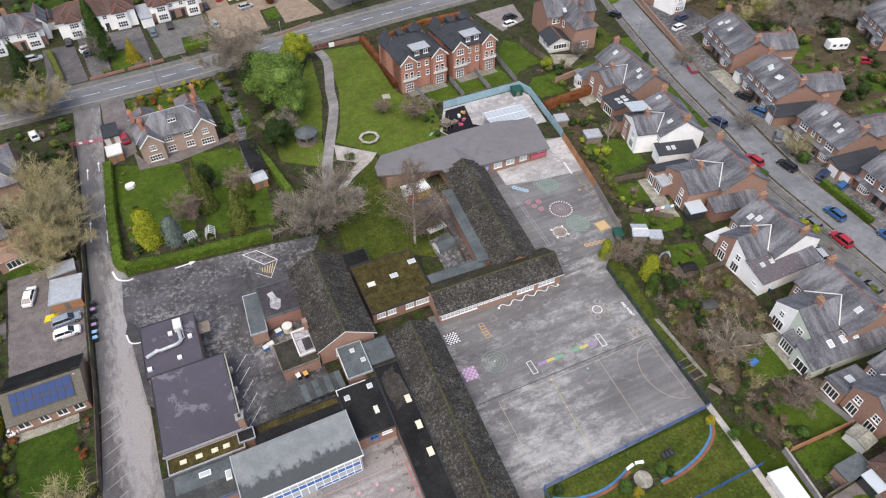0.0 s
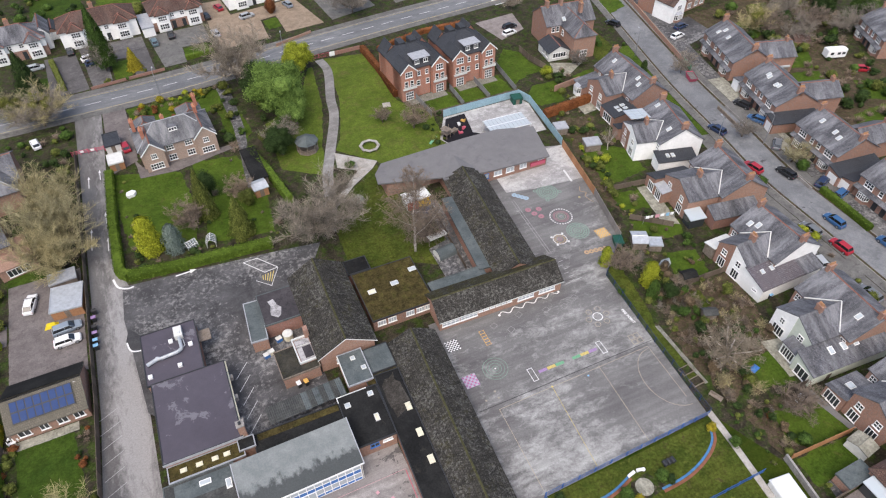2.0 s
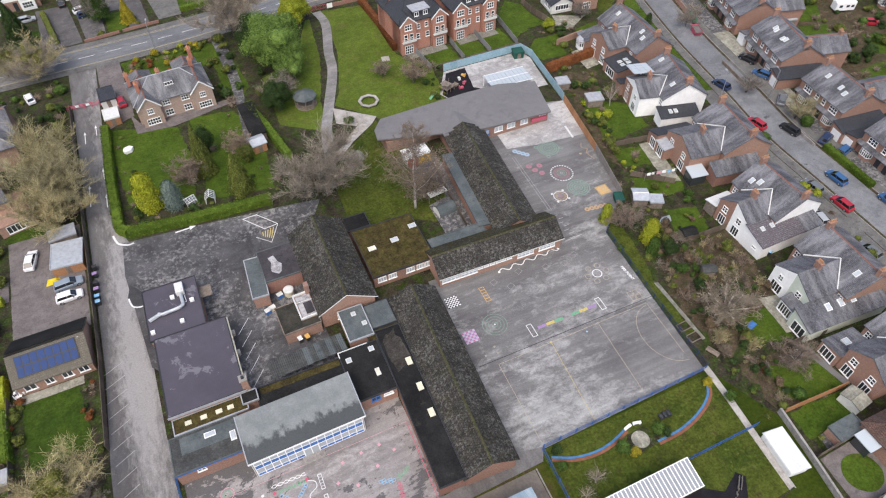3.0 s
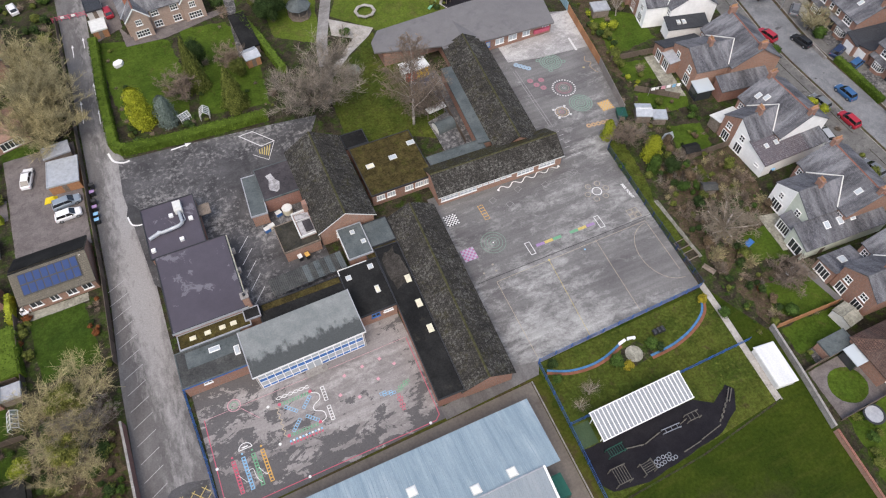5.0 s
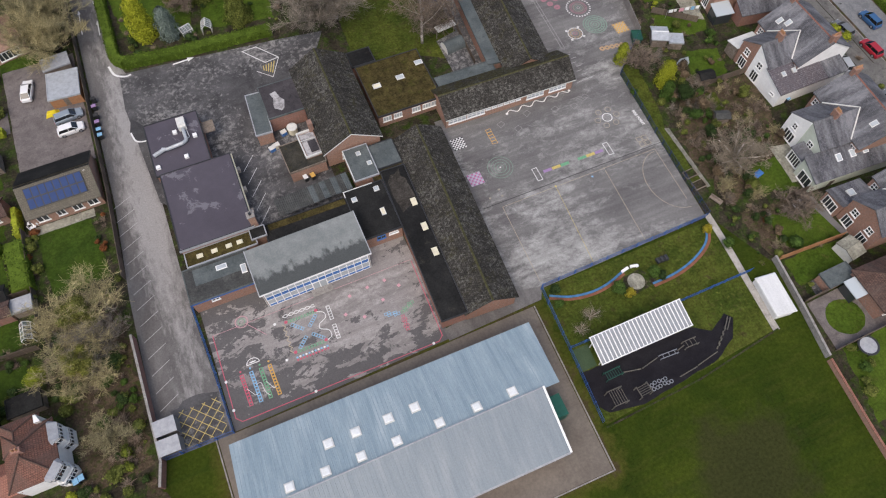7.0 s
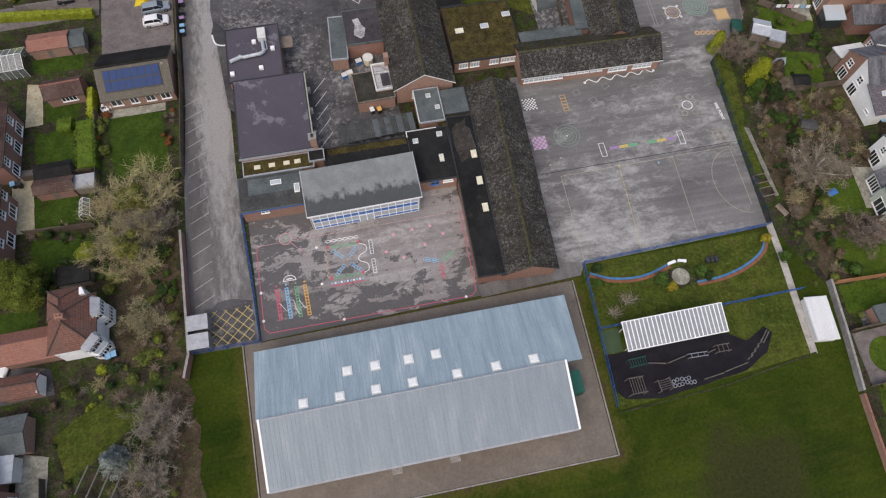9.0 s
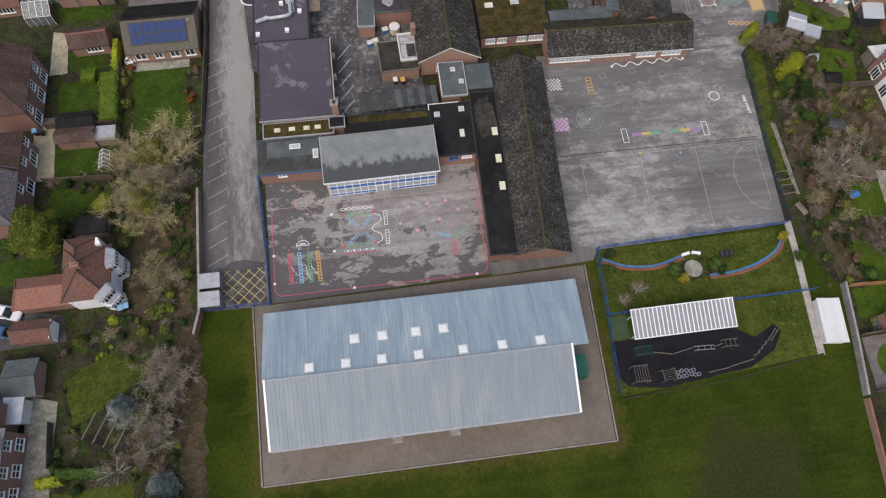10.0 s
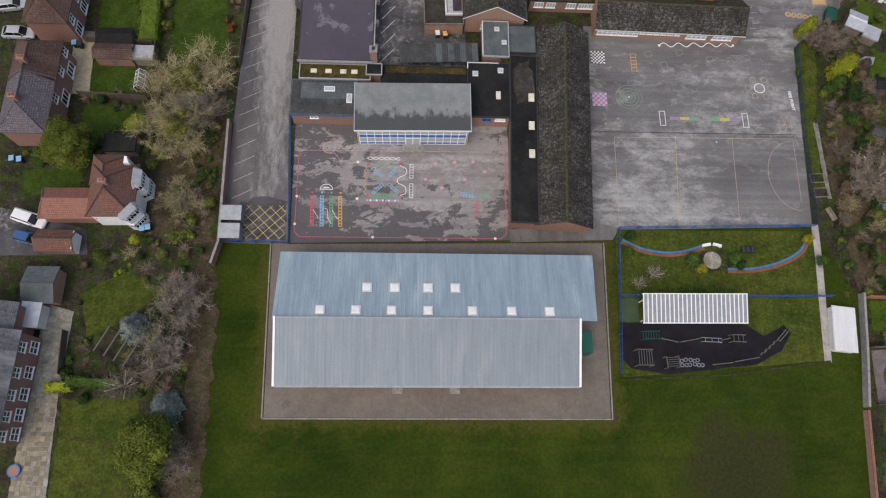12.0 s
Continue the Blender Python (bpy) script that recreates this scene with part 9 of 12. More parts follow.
def twig_mould(seed, blades=150):
    """A bare shrub as fine blades fanning out from its foot, 2 m wide and 2 m high."""
    rnd = random.Random(seed)
    v, f = [], []
    for _ in range(blades):
        a, up = rnd.uniform(0, 2 * math.pi), rnd.uniform(0.15, 1.2)
        d = Vector((math.cos(a), math.sin(a), up)).normalized()
        p = Vector((rnd.uniform(-0.35, 0.35), rnd.uniform(-0.35, 0.35), rnd.uniform(0.0, 0.8)))
        q = p + d * rnd.uniform(0.5, 1.15)
        q.z = min(q.z, 2.0)
        side = d.orthogonal().normalized()
        side = (side * math.cos(a * 5) + d.cross(side) * math.sin(a * 5)) * rnd.uniform(0.018, 0.040)
        n = len(v)
        v += [tuple(p - side), tuple(p + side), tuple(q)]
        f.append((n, n + 1, n + 2))
    return np.array(v), f


def far_growth():
    """All the far shrubs as one growth, coloured by kind."""
    moulds = {}
    v, f, mi, names = [], [], [], sorted(FAR)
    base = 0
    for k, col in enumerate(names):
        for n, (x, y, w, h, turn, lumpy) in enumerate(FAR[col]):
            key = ("twig", n % 3) if col == "brown" else (lumpy, n % 2)
            if key not in moulds:
                if col == "brown":
                    moulds[key] = twig_mould(n)
                else:
                    me = leaf_mesh(3 + n % 2, "lumps" if lumpy else "round", 430, 0.125, M_LEAF["green"], 5 + 3 * (n % 2))
                    moulds[key] = (np.array([q.co for q in me.vertices]), [tuple(p.vertices) for p in me.polygons])
            co, faces = moulds[key]
            c, s = math.cos(turn), math.sin(turn)
            out = np.stack([x + (co[:, 0] * c - co[:, 1] * s) * w / 2, y + (co[:, 0] * s + co[:, 1] * c) * w / 2, co[:, 2] * h / 2], 1)
            v.append(out)
            f += [tuple(i + base for i in q) for q in faces]
            mi += [k] * len(faces)
            base += len(co)
    me = bpy.data.meshes.new("shrubbery")
    me.from_pydata(np.concatenate(v).tolist(), [], f)
    for col in names:
        me.materials.append(M_TWIGRED if col == "brown" else M_LEAF[col])
    me.polygons.foreach_set("material_index", mi)
    return tagged(new("shrubbery", me), "mixed green and brown garden shrubbery", "shrubs", kind="stuff")


MIX = ("green", "dark", "olive", "brown", "brown", "dark", "brown")
strew(1, 56.6, 63.0, 24, 48, 40, MIX, 0.9, 2.8, 0.06, 0.7)
strew(2, 62.4, 72.0, 33, 47, 32, MIX, 0.9, 2.8, 0, 0.7)
strew(3, 62.0, 69.0, 48, 66, 18, MIX, 0.7, 2.0, 0.18)
strew(41, 57.0, 63.0, 27, 58, 46, ("green", "dark", "olive", "brown"), 1.0, 2.8, 0.08, 0.45)
strew(42, 64.0, 71.0, 33, 48, 26, ("dark", "olive", "brown", "green"), 1.0, 2.6, 0.0, 0.5)
strew(43, -40.0, -30.6, 22, 48, 34, ("dark", "olive", "fern", "green"), 0.9, 2.4, 0.0, 0.45, join=True)
strew(4, 66.0, 70.5, 66, 95, 32, ("green", "lime", "olive", "dark", "brown"), 0.8, 2.4, 0.16, join=True)
strew(5, 71.0, 80.0, 86, 97, 18, MIX, 0.8, 2.4, join=True)
strew(6, 69.5, 80.0, 97, 101, 8, MIX, 0.7, 1.6, join=True)
strew(7, 58.6, 61.0, 17, 26, 12, MIX + ("rust",), 0.8, 2.2)
strew(8, 55.0, 57.0, 16.5, 25, 10, ("green", "olive"), 0.6, 1.4)
strew(9, -21.6, -6, 88.8, 91.4, 14, ("dark", "brown", "green"), 0.7, 1.8, join=True)
strew(10, -20.8, -18.6, 92, 118, 16, ("dark", "brown", "olive"), 0.6, 1.6, join=True)
strew(11, -12, 6, 92, 117, 18, MIX, 0.8, 2.4, join=True)
strew(12, -2, 8, 118, 146, 22, ("dark", "olive", "green", "brown"), 1.0, 3.0, join=True)
strew(14, -16.6, 5.0, 143.0, 146.4, 34, ("gold", "lime", "rust", "olive", "green", "gold"), 0.9, 2.2, join=True)
strew(13, -17, -3, 137, 143, 16, ("rust", "gold", "green", "olive", "brown"), 0.9, 2.2, join=True)
strew(44, 9, 18, 120, 146, 26, ("green", "dark", "olive"), 1.4, 3.4, 0.2, join=True)
strew(15, -42, -30, 131, 147, 20, ("green", "dark", "olive", "brown"), 1.0, 3.2, join=True)
strew(16, -33, -29.4, 96, 130, 20, ("dark", "olive", "brown"), 1.0, 2.6, 0, 0.5, join=True)
strew(17, -41.2, -39.4, 48, 62, 14, ("brown", "rust", "olive"), 0.8, 1.8, 0, 0.5, join=True)
strew(18, -31.6, -29.6, 46, 62, 10, ("brown", "rust", "dark"), 0.7, 1.5, 0, 0.5, join=True)
strew(19, -40.4, -30.4, 30, 48, 40, ("olive", "dark", "brown", "green"), 1.0, 3.0, 0, 0.55, join=True)
strew(20, -38.6, -30.4, 17, 31, 34, ("olive", "brown", "dark", "brown"), 0.8, 2.6, 0, 0.55, join=True)
strew(21, -36.4, -30.6, -12, 17, 54, ("brown", "dark", "olive", "brown"), 0.9, 2.6, 0, 0.65, join=True)
strew(22, -46.4, -36.6, 2.4, 9.4, 18, ("green", "olive", "brown", "dark"), 0.7, 2.0, 0, 0.5)
strew(23, -46.0, -37.0, 17.6, 22.6, 16, ("dark", "olive", "brown", "lime"), 0.7, 2.0, 0, 0.4)
strew(24, -50.4, -42.4, 41.6, 44.6, 10, ("brown", "green", "dark"), 0.7, 1.8, join=True)
strew(25, -58, -46, 33.0, 36.6, 16, ("green", "dark", "olive"), 1.0, 2.6, join=True)
strew(26, -51.0, -43.6, 37.0, 38.6, 8, ("dark", "brown"), 0.8, 1.6, join=True)
strew(27, -60, -42, 86, 96, 26, ("olive", "dark", "brown", "green"), 1.0, 2.6, join=True)
strew(28, 43, 46.6, 100, 121, 16, ("brown", "dark", "olive"), 0.8, 2.0, 0, 0.6, join=True)
strew(29, 76, 86, 106, 120, 20, MIX, 0.9, 2.4, join=True)
strew(30, 96.5, 100.6, 86, 122, 22, ("green", "olive", "brown", "dark"), 0.9, 2.2, 0.12, join=True)
strew(31, 92.6, 97.4, 30, 84, 26, ("green", "olive", "brown", "lime"), 0.8, 2.0, 0.05, join=True)
strew(32, 106.4, 110.6, 42, 104, 34, ("green", "olive", "brown", "dark"), 0.8, 2.2, 0.11, join=True)
strew(33, 125, 152, 56, 104, 80, MIX, 1.2, 3.6, 0.2, 0.45, join=True)
strew(34, 132, 170, 98, 126, 70, ("dark", "olive", "brown", "green"), 1.6, 4.2, 0, 0.5, join=True)
strew(35, -48, -30, 196, 236, 40, ("green", "dark", "olive"), 1.4, 3.8, join=True)
strew(36, -30, 60, 196, 240, 90, ("green", "dark", "olive", "brown"), 1.4, 4.0, join=True)
strew(37, 48, 110, 176, 210, 50, ("green", "olive", "brown", "dark"), 1.4, 3.4, join=True)
strew(38, -46, 60, 158, 163, 26, ("olive", "green", "dark"), 0.8, 2.0, 0, join=True)
strew(39, 128, 190, 146, 168, 50, ("green", "olive", "dark"), 1.5, 4.0, join=True)
strew(40, 57.2, 66, -10, 2, 20, ("green", "olive", "brown"), 0.8, 2.0, join=True)
strew(45, 69.5, 74, 48, 57, 8, MIX, 0.7, 1.8)
strew(46, 100, 116, 136, 158, 16, ("green", "olive", "brown"), 1.0, 2.4, 0, join=True)
# low growth under the borders
LOW = ("brown", "olive", "dark", "brown", "brown", "green", "dark")
for k, (x0, x1, y0, y1, n, skew) in enumerate(((55.6, 72, 24, 48, 90, 0.05), (61, 74, 48, 66, 34, 0.12), (66, 79, 66, 97, 40, 0.1), (57.4, 68, 10, 24, 30, 0), (-41, -30, 17, 48, 60, 0), (-46.5, -30.6, -12, 18, 50, 0),
                                               (-51, -42, 36, 62, 26, 0), (-21, 6, 89, 119, 34, 0), (-16, 8, 118, 147, 30, 0), (44, 70, 112, 122, 20, 0), (74, 90, 104, 124, 26, 0), (-41, -29.5, 96, 131, 24, 0))):
    strew(100 + k, x0, x1, y0, y1, n, LOW, 0.5, 1.5, skew, join=True, beds=True)
far_growth()


# ---- fences, walls and gates ----
def fence(pts, height, mat, label, name="fence", panel=1.83, post_mat=None, solid=True, coping=None):
    """Panels between posts along a line; open fences are rails and bars."""
    t = thing(name, pts[0][0], pts[0][1], 0, 0, label, "wall" if name == "garden_wall" else "fence")
    o = Vector(pts[0])
    for a, b in zip(pts, pts[1:]):
        a, b = Vector(a) - o, Vector(b) - o
        n = max(1, round((b - a).length / panel))
        step = (b - a).length / n
        turn = math.degrees(math.atan2((b - a).y, (b - a).x))

        def make():
            g = Geo()
            if solid and name == "garden_wall":
                g.box(0, -0.11, 0, step, 0.11, height)
            elif solid:
                k = 2 * max(2, int(step / 0.3))
                xs = [0.04 + (step - 0.08) * i / k for i in range(k + 1)]
                outer = [(x, -0.05 if (i % 2) else -0.02) for i, x in enumerate(xs)]
                g.prism(outer + [(xs[-1], 0.03), (xs[0], 0.03)], 0.05, height)
            else:
                k = max(2, int(step / 0.15))
                xs = [v for i in range(k + 1) for v in ((step - 0.024) * i / k, (step - 0.024) * i / k + 0.024)]
                g = lattice(xs, [0.12, 0.17, height - 0.06, height], -0.015, 0.015)
            return g.data("panel", mat)

        me = cached(("fp", name, round(step, 2), height, mat.name, solid), make)
        post = cached(("fpost", height, (post_mat or mat).name), lambda: Geo().box(-0.06, -0.06, 0, 0.06, 0.06, height + 0.06).data("post", post_mat or mat))
        cop = cached(("fcop", round(step, 2), height, coping.name), lambda: Geo().box(0.01, -0.16, height, step - 0.01, 0.16, height + 0.08).data("coping_stone", coping)) if coping else None
        for i in range(n):
            p = a.lerp(b, i / n)
            ob = part("panel", me, None, t)
            ob.matrix_basis = pose(p.x, p.y, 0, 0, 0, turn)
            if cop:
                part("coping_stone", cop, None, t).matrix_basis = pose(p.x, p.y, 0, 0, 0, turn)
            if name != "garden_wall":
                part("post", post, None, t).matrix_basis = pose(p.x, p.y, 0, 0, 0, turn)
    return t


fence([(-28.5, 130.6), (-28.5, 110), (-28.4, 88), (-28.3, 64), (-28.7, 49)], 1.7, M_FENCE, "weathered grey timber fence beside the drive")
fence([(-29.1, 39.9), (-28.9, 31), (-28.7, 22.2), (-29.4, 19.2)], 1.7, M_BRICKDARK, "brick boundary wall with pale stone coping", "garden_wall", 2.2, coping=M_STONEWALL)
fence([(-20.9, 41.2), (-20.2, 31), (-19.9, 22.5), (-28.6, 22.5)], 1.3, M_BLUERAIL, "blue painted metal railing round the playground", "railing", 2.4, solid=False)
fence([(24.9, 25.4), (38, 25.8), (52.4, 26.2)], 1.2, M_BLUERAIL, "blue painted metal railing beside the playground", "railing", 2.4, solid=False)
fence([(24.7, 25.2), (24.2, 15.8), (23.6, 5.6)], 1.2, M_BLUERAIL, "blue painted metal railing beside the garden", "railing", 2.4, solid=False)
fence([(24.3, 15.9), (40, 16.0), (53.4, 16.2)], 1.2, M_BLUERAIL, "blue painted metal railing across the garden", "railing", 2.4, solid=False)
fence([(52.8, 26.4), (53.4, 40), (54.6, 55.2), (58.0, 58.4), (61.7, 61.6)], 1.3, M_NAVYRAIL, "dark blue metal fence beside the playground", "railing", 2.4, solid=False)
fence([(61.9, 61.8), (64.6, 74.4)], 1.8, M_FENCEPALE, "pale grey weathered timber fence beside the playground")
fence([(64.6, 74.4), (67.3, 90.8)], 1.8, M_FENCEORANGE, "orange-brown timber fence beside the playground")
fence([(67.4, 91.2), (69.3, 108.6), (68.2, 111.9), (48.6, 111.6)], 1.9, M_BLUEBOARD, "pale blue painted board fence round the nursery yard")
fence([(57.4, 16.6), (56.4, 9), (55.2, 1.6)], 1.15, M_STONEWALL, "grey concrete panel boundary wall", "garden_wall", 2.4, coping=M_STONEWALL)
fence([(55.1, 1.2), (54.2, -8), (53.2, -20)], 1.0, M_BRICKORANGE, "orange brick boundary wall beside the field", "garden_wall", 2.4, coping=M_TERRACOTTA)
fence([(58.0, 16.1), (69.0, 15.7)], 1.6, M_FENCEORANGE, "orange timber garden fence")
fence([(57.4, 9.3), (66.7, 9.7)], 1.5, M_FENCE, "grey timber garden fence")
fence([(57.0, 1.9), (67.0, 2.2)], 1.5, M_FENCE, "dark timber garden fence")
fence([(65.6, 47.6), (74.8, 47.4)], 1.5, M_FENCE, "grey timber fence between back gardens")
fence([(65.6, 24.4), (69.4, 24.2), (73.0, 23.6)], 1.5, M_FENCE, "timber fence between back gardens")
fence([(66.8, 65.6), (73.0, 60.4)], 1.3, M_FENCE, "low timber fence between back gardens")
fence([(67.0, 74.2), (76.4, 72.8)], 1.4, M_FENCE, "timber fence between back gardens")
for xs in ((46.4, 113.0, 45.8, 123.0), (54.8, 113.6, 54.9, 122.0), (61.6, 113.8, 61.7, 122.6), (68.8, 114.2, 69.6, 126.0)):
    fence([(xs[0], xs[1]), (xs[2], xs[3])], 1.5, M_FENCEGREY, "grey-blue timber fence dividing the town house gardens")
fence([(47.0, 112.6), (68.6, 113.0)], 1.5, M_FENCE, "timber fence behind the nursery yard")
fence([(78.9, 131.0), (78.9, 126.0), (80.3, 119.8)], 1.6, M_FENCE, "timber fence beside a green lawn")
fence([(84.6, 111.4), (77.0, 110.2)], 1.6, M_BRICKORANGE, "red brick garden wall", "garden_wall", 2.2)
fence([(-40.9, 62.4), (-40.6, 47.0), (-38.2, 38)], 1.5, M_FENCE, "dark timber fence between back gardens")
fence([(-53.7, 84.9), (-42.6, 85.2)], 1.3, M_FENCEPALE, "pale timber fence beside the lane")
fence([(-51, 52.6), (-41.2, 52.2)], 1.4, M_FENCE, "timber fence between back gardens")
fence([(-50.4, 43.8), (-41.0, 43.4)], 1.4, M_FENCE, "timber fence between back gardens")
fence([(-46.6, 10.4), (-46.3, 5.0)], 1.5, M_FENCE, "timber fence behind the terrace")
hedge("hedge", [(-45.2, 4.2), (-38.8, 3.8)], 1.3, 1.5, M_LEAF["green"], "green hedge between two back gardens", 20, 21)
hedge("hedge", [(-47.6, 3.4), (-44.6, 3.6)], 1.2, 1.4, M_LEAF["lime"], "pale green shrub hedge by the patio", 22, 22)
fence([(27.4, 149.6), (33.6, 149.4)], 1.1, PAINT["red"], "red painted metal school gate", "gate", 3.0, solid=False)
fence([(33.6, 149.4), (41.6, 149.6)], 1.0, M_BRICKDARK, "low red brick wall by the gate", "garden_wall", 2.0)
gate = thing("drive_gate", -26.0, 131.0, 0, -5, "red metal barrier gate across the drive", "gate")
for z in (0.5, 0.8, 1.1):
    part("rail", Geo().box(-3.3, -0.04, z - 0.04, 3.3, 0.04, z + 0.04), PAINT["red"], gate)
for x in (-3.3, -1.6, 0, 1.6, 3.3):
    part("post", Geo().box(x - 0.06, -0.06, 0, x + 0.06, 0.06, 1.3), PAINT["red"], gate)
for x in (-1.2, 0.9):
    part("notice", Geo().box(x - 0.35, -0.08, 0.6, x + 0.35, -0.05, 1.1), M_WHITE, gate)
fence([(107.2, 88.2), (106.0, 80.0)], 0.8, M_WOOD, "low pale timber front boundary", "garden_wall", 2.0)
fence([(104.9, 63.0), (104.3, 57.6)], 0.7, M_STONEWALL, "low stone front wall", "garden_wall", 2.0)
fence([(122.6, 146), (116.6, 122), (113.2, 108)], 1.3, M_BRICKORANGE, "red brick wall beside the road", "garden_wall", 2.2)
fence([(113.2, 108), (112.4, 104)], 1.6, PAINT["green"], "dark green boarded gate", "gate")
fence([(22.0, 160.2), (32.4, 163.6)], 0.8, M_BRICKORANGE, "orange brick front wall by the road", "garden_wall", 2.0)
fence([(-24, 158.2), (-14, 159.4), (-6.5, 160.2)], 0.7, M_BRICKDARK, "low stone front wall by the road", "garden_wall", 2.0)


# ---- vehicles ----
def car(x, y, turn, colour, label, size=(4.3, 1.76, 1.46), shape="hatch"):
    """A parked car: body, glasshouse, roof, lights and wheels. Its own x points ahead."""
    L, W, H = size
    t = thing("car", x, y, 0.05, turn, label, "car", "parked cars")
    paint = cached(("carpaint", colour), lambda: car_paint(colour))
    belt, sill = H * 0.62, 0.22
    hood = 0.52 if shape == "van" else 0.60
    st = [(-0.5, 0.80, 0.30, belt * 0.80), (-0.475, 0.92, sill, belt * 0.97), (-0.30, 1.0, sill, belt), (0.10, 1.0, sill, belt * 0.98), (0.28, 0.98, sill, belt * 0.93), (0.455, 0.90, sill, belt * 0.80), (0.5, 0.74, 0.32, belt * 0.62)]

    def make_body():
        g, rings = Geo(), []
        for u, w, z0, z1 in st:
            hw = W / 2 * w
            rings.append([(u * L, -hw * 0.94, z0), (u * L, -hw, (z0 + z1) * 0.52), (u * L, -hw * 0.95, z1 - 0.05), (u * L, -hw * 0.82, z1), (u * L, hw * 0.82, z1), (u * L, hw * 0.95, z1 - 0.05), (u * L, hw, (z0 + z1) * 0.52), (u * L, hw * 0.94, z0)])
        g.v = [p for r in rings for p in r]
        for i in range(len(rings) - 1):
            g.f += [(8 * i + j, 8 * i + (j + 1) % 8, 8 * i + 8 + (j + 1) % 8, 8 * i + 8 + j) for j in range(8)]
        g.f += [tuple(reversed(range(8))), tuple(8 * (len(rings) - 1) + j for j in range(8))]
        return g.data("body", paint, False)

    rear = -0.47 if shape in ("estate", "van") else -0.44
    lo = [(rear, 0.80), (0.5 * hood - 0.02, 0.82)]
    hi = [(rear + 0.06 if shape != "saloon" else rear + 0.16, 0.66), (0.5 * hood - 0.19, 0.68)]

    def ring(z, ends, k=1.0):
        (a, wa), (b, wb) = ends
        return [(a * L, -W / 2 * wa * k, z), (b * L, -W / 2 * wb * k, z), (b * L, W / 2 * wb * k, z), (a * L, W / 2 * wa * k, z)]

    def make_glass():
        p = ring(belt - 0.02, lo) + ring(H - 0.05, hi)
        return Geo().mesh(p, [(0, 1, 5, 4), (1, 2, 6, 5), (2, 3, 7, 6), (3, 0, 4, 7), (4, 5, 6, 7)]).data("glasshouse", M_CARGLASS, False)

    def make_roof():
        p = ring(H - 0.05, hi, 1.03) + ring(H, [(hi[0][0] + 0.03, hi[0][1]), (hi[1][0] - 0.03, hi[1][1])], 0.9)
        g = Geo().mesh(p, [(3, 2, 1, 0), (0, 1, 5, 4), (1, 2, 6, 5), (2, 3, 7, 6), (3, 0, 4, 7), (4, 5, 6, 7)])
        return g.data("roof", paint, False)

    key = (colour, size, shape)
    part("body", cached(("cb", *key), make_body), None, t)
    part("glasshouse", cached(("cg", size, shape), make_glass), None, t)
    part("roof", cached(("cr", *key), make_roof), None, t)
    for k, (u0, u1) in enumerate(((lo[1], hi[1]), (lo[0], hi[0]), ((-0.06, 0.82), (-0.05, 0.68)))):
        for s in (-1, 1):
            part("pillar", cached(("cp", k, s, *key), lambda: Geo().tube((u0[0] * L, s * W / 2 * u0[1], belt - 0.02), (u1[0] * L, s * W / 2 * u1[1] * 1.02, H - 0.03), 0.035, 0.03, 4).data("pillar", paint, False)), None, t)
    tyre = cached("tyre", lambda: Geo().tube((0, -0.1, 0), (0, 0.1, 0), 0.32, 0.32, 12).data("wheel", M_RUBBERTYRE, False))
    rim = cached("rim", lambda: Geo().tube((0, -0.11, 0), (0, 0.11, 0), 0.2, 0.2, 10).data("rim", M_METALGREY, False))
    for u in (-0.31, 0.32):
        for s in (-1, 1):
            w = part("wheel", tyre, None, t)
            w.location = (u * L, s * (W / 2 - 0.11), 0.32)
            part("rim", rim, None, w)
    for s in (-1, 1):
        part("headlight", cached(("hl", L, W), lambda: Geo().box(-0.06, -0.17, -0.07, 0.05, 0.17, 0.07).data("headlight", M_GLASSPALE)), None, t).location = (0.475 * L, s * W * 0.33, belt * 0.68)
        part("tail_light", cached(("tl", L, W), lambda: Geo().box(-0.05, -0.14, -0.09, 0.06, 0.14, 0.09).data("tail_light", PAINT["red"])), None, t).location = (-0.485 * L, s * W * 0.34, belt * 0.75)
        part("mirror", cached("mirror", lambda: Geo().box(-0.06, -0.08, -0.06, 0.06, 0.08, 0.06).data("mirror", M_DARKMETAL)), None, t).location = (0.17 * L, s * (W / 2 + 0.02), belt + 0.02)
    return t


def car_paint(colour):
    m, t, b = nodes_of("car_paint_" + colour)
    b.inputs["Base Color"].default_value = (*CAR[colour], 1)
    b.inputs["Roughness"].default_value, b.inputs["Coat Weight"].default_value = 0.35, 0.6
    return m


M_RUBBERTYRE = plain("tyre_rubber", (0.02, 0.02, 0.02), 0.9)
CAR = {"white": (0.72, 0.72, 0.72), "silver": (0.36, 0.38, 0.40), "grey": (0.14, 0.15, 0.16), "black": (0.018, 0.019, 0.021), "red": (0.32, 0.02, 0.033), "navy": (0.025, 0.04, 0.085),
       "blue": (0.036, 0.10, 0.22), "teal": (0.10, 0.15, 0.17), "steel": (0.22, 0.26, 0.30)}
PARKED = (
    (98.6, 67.6, 98, "red"), (103.4, 63.4, 98, "black"), (108.9, 71.6, 40, "grey"), (107.8, 58.2, 20, "navy"), (108.2, 54.0, 15, "blue"), (100.9, 48.8, 92, "blue"),
    (95.0, 48.8, 95, "grey"), (90.2, 42.4, 80, "silver"), (92.0, 33.0, 95, "grey"), (104.9, 40.2, 92, "blue"), (101.0, 81.2, 100, "navy"), (113.0, 86.6, 105, "black"),
    (111.6, 80.6, 112, "blue"), (109.0, 132.6, 110, "black"), (124.6, 123.4, 10, "navy"), (120.4, 119.4, 12, "white"), (97.8, 29.4, 92, "silver"), (105.2, 34.0, 90, "black"))
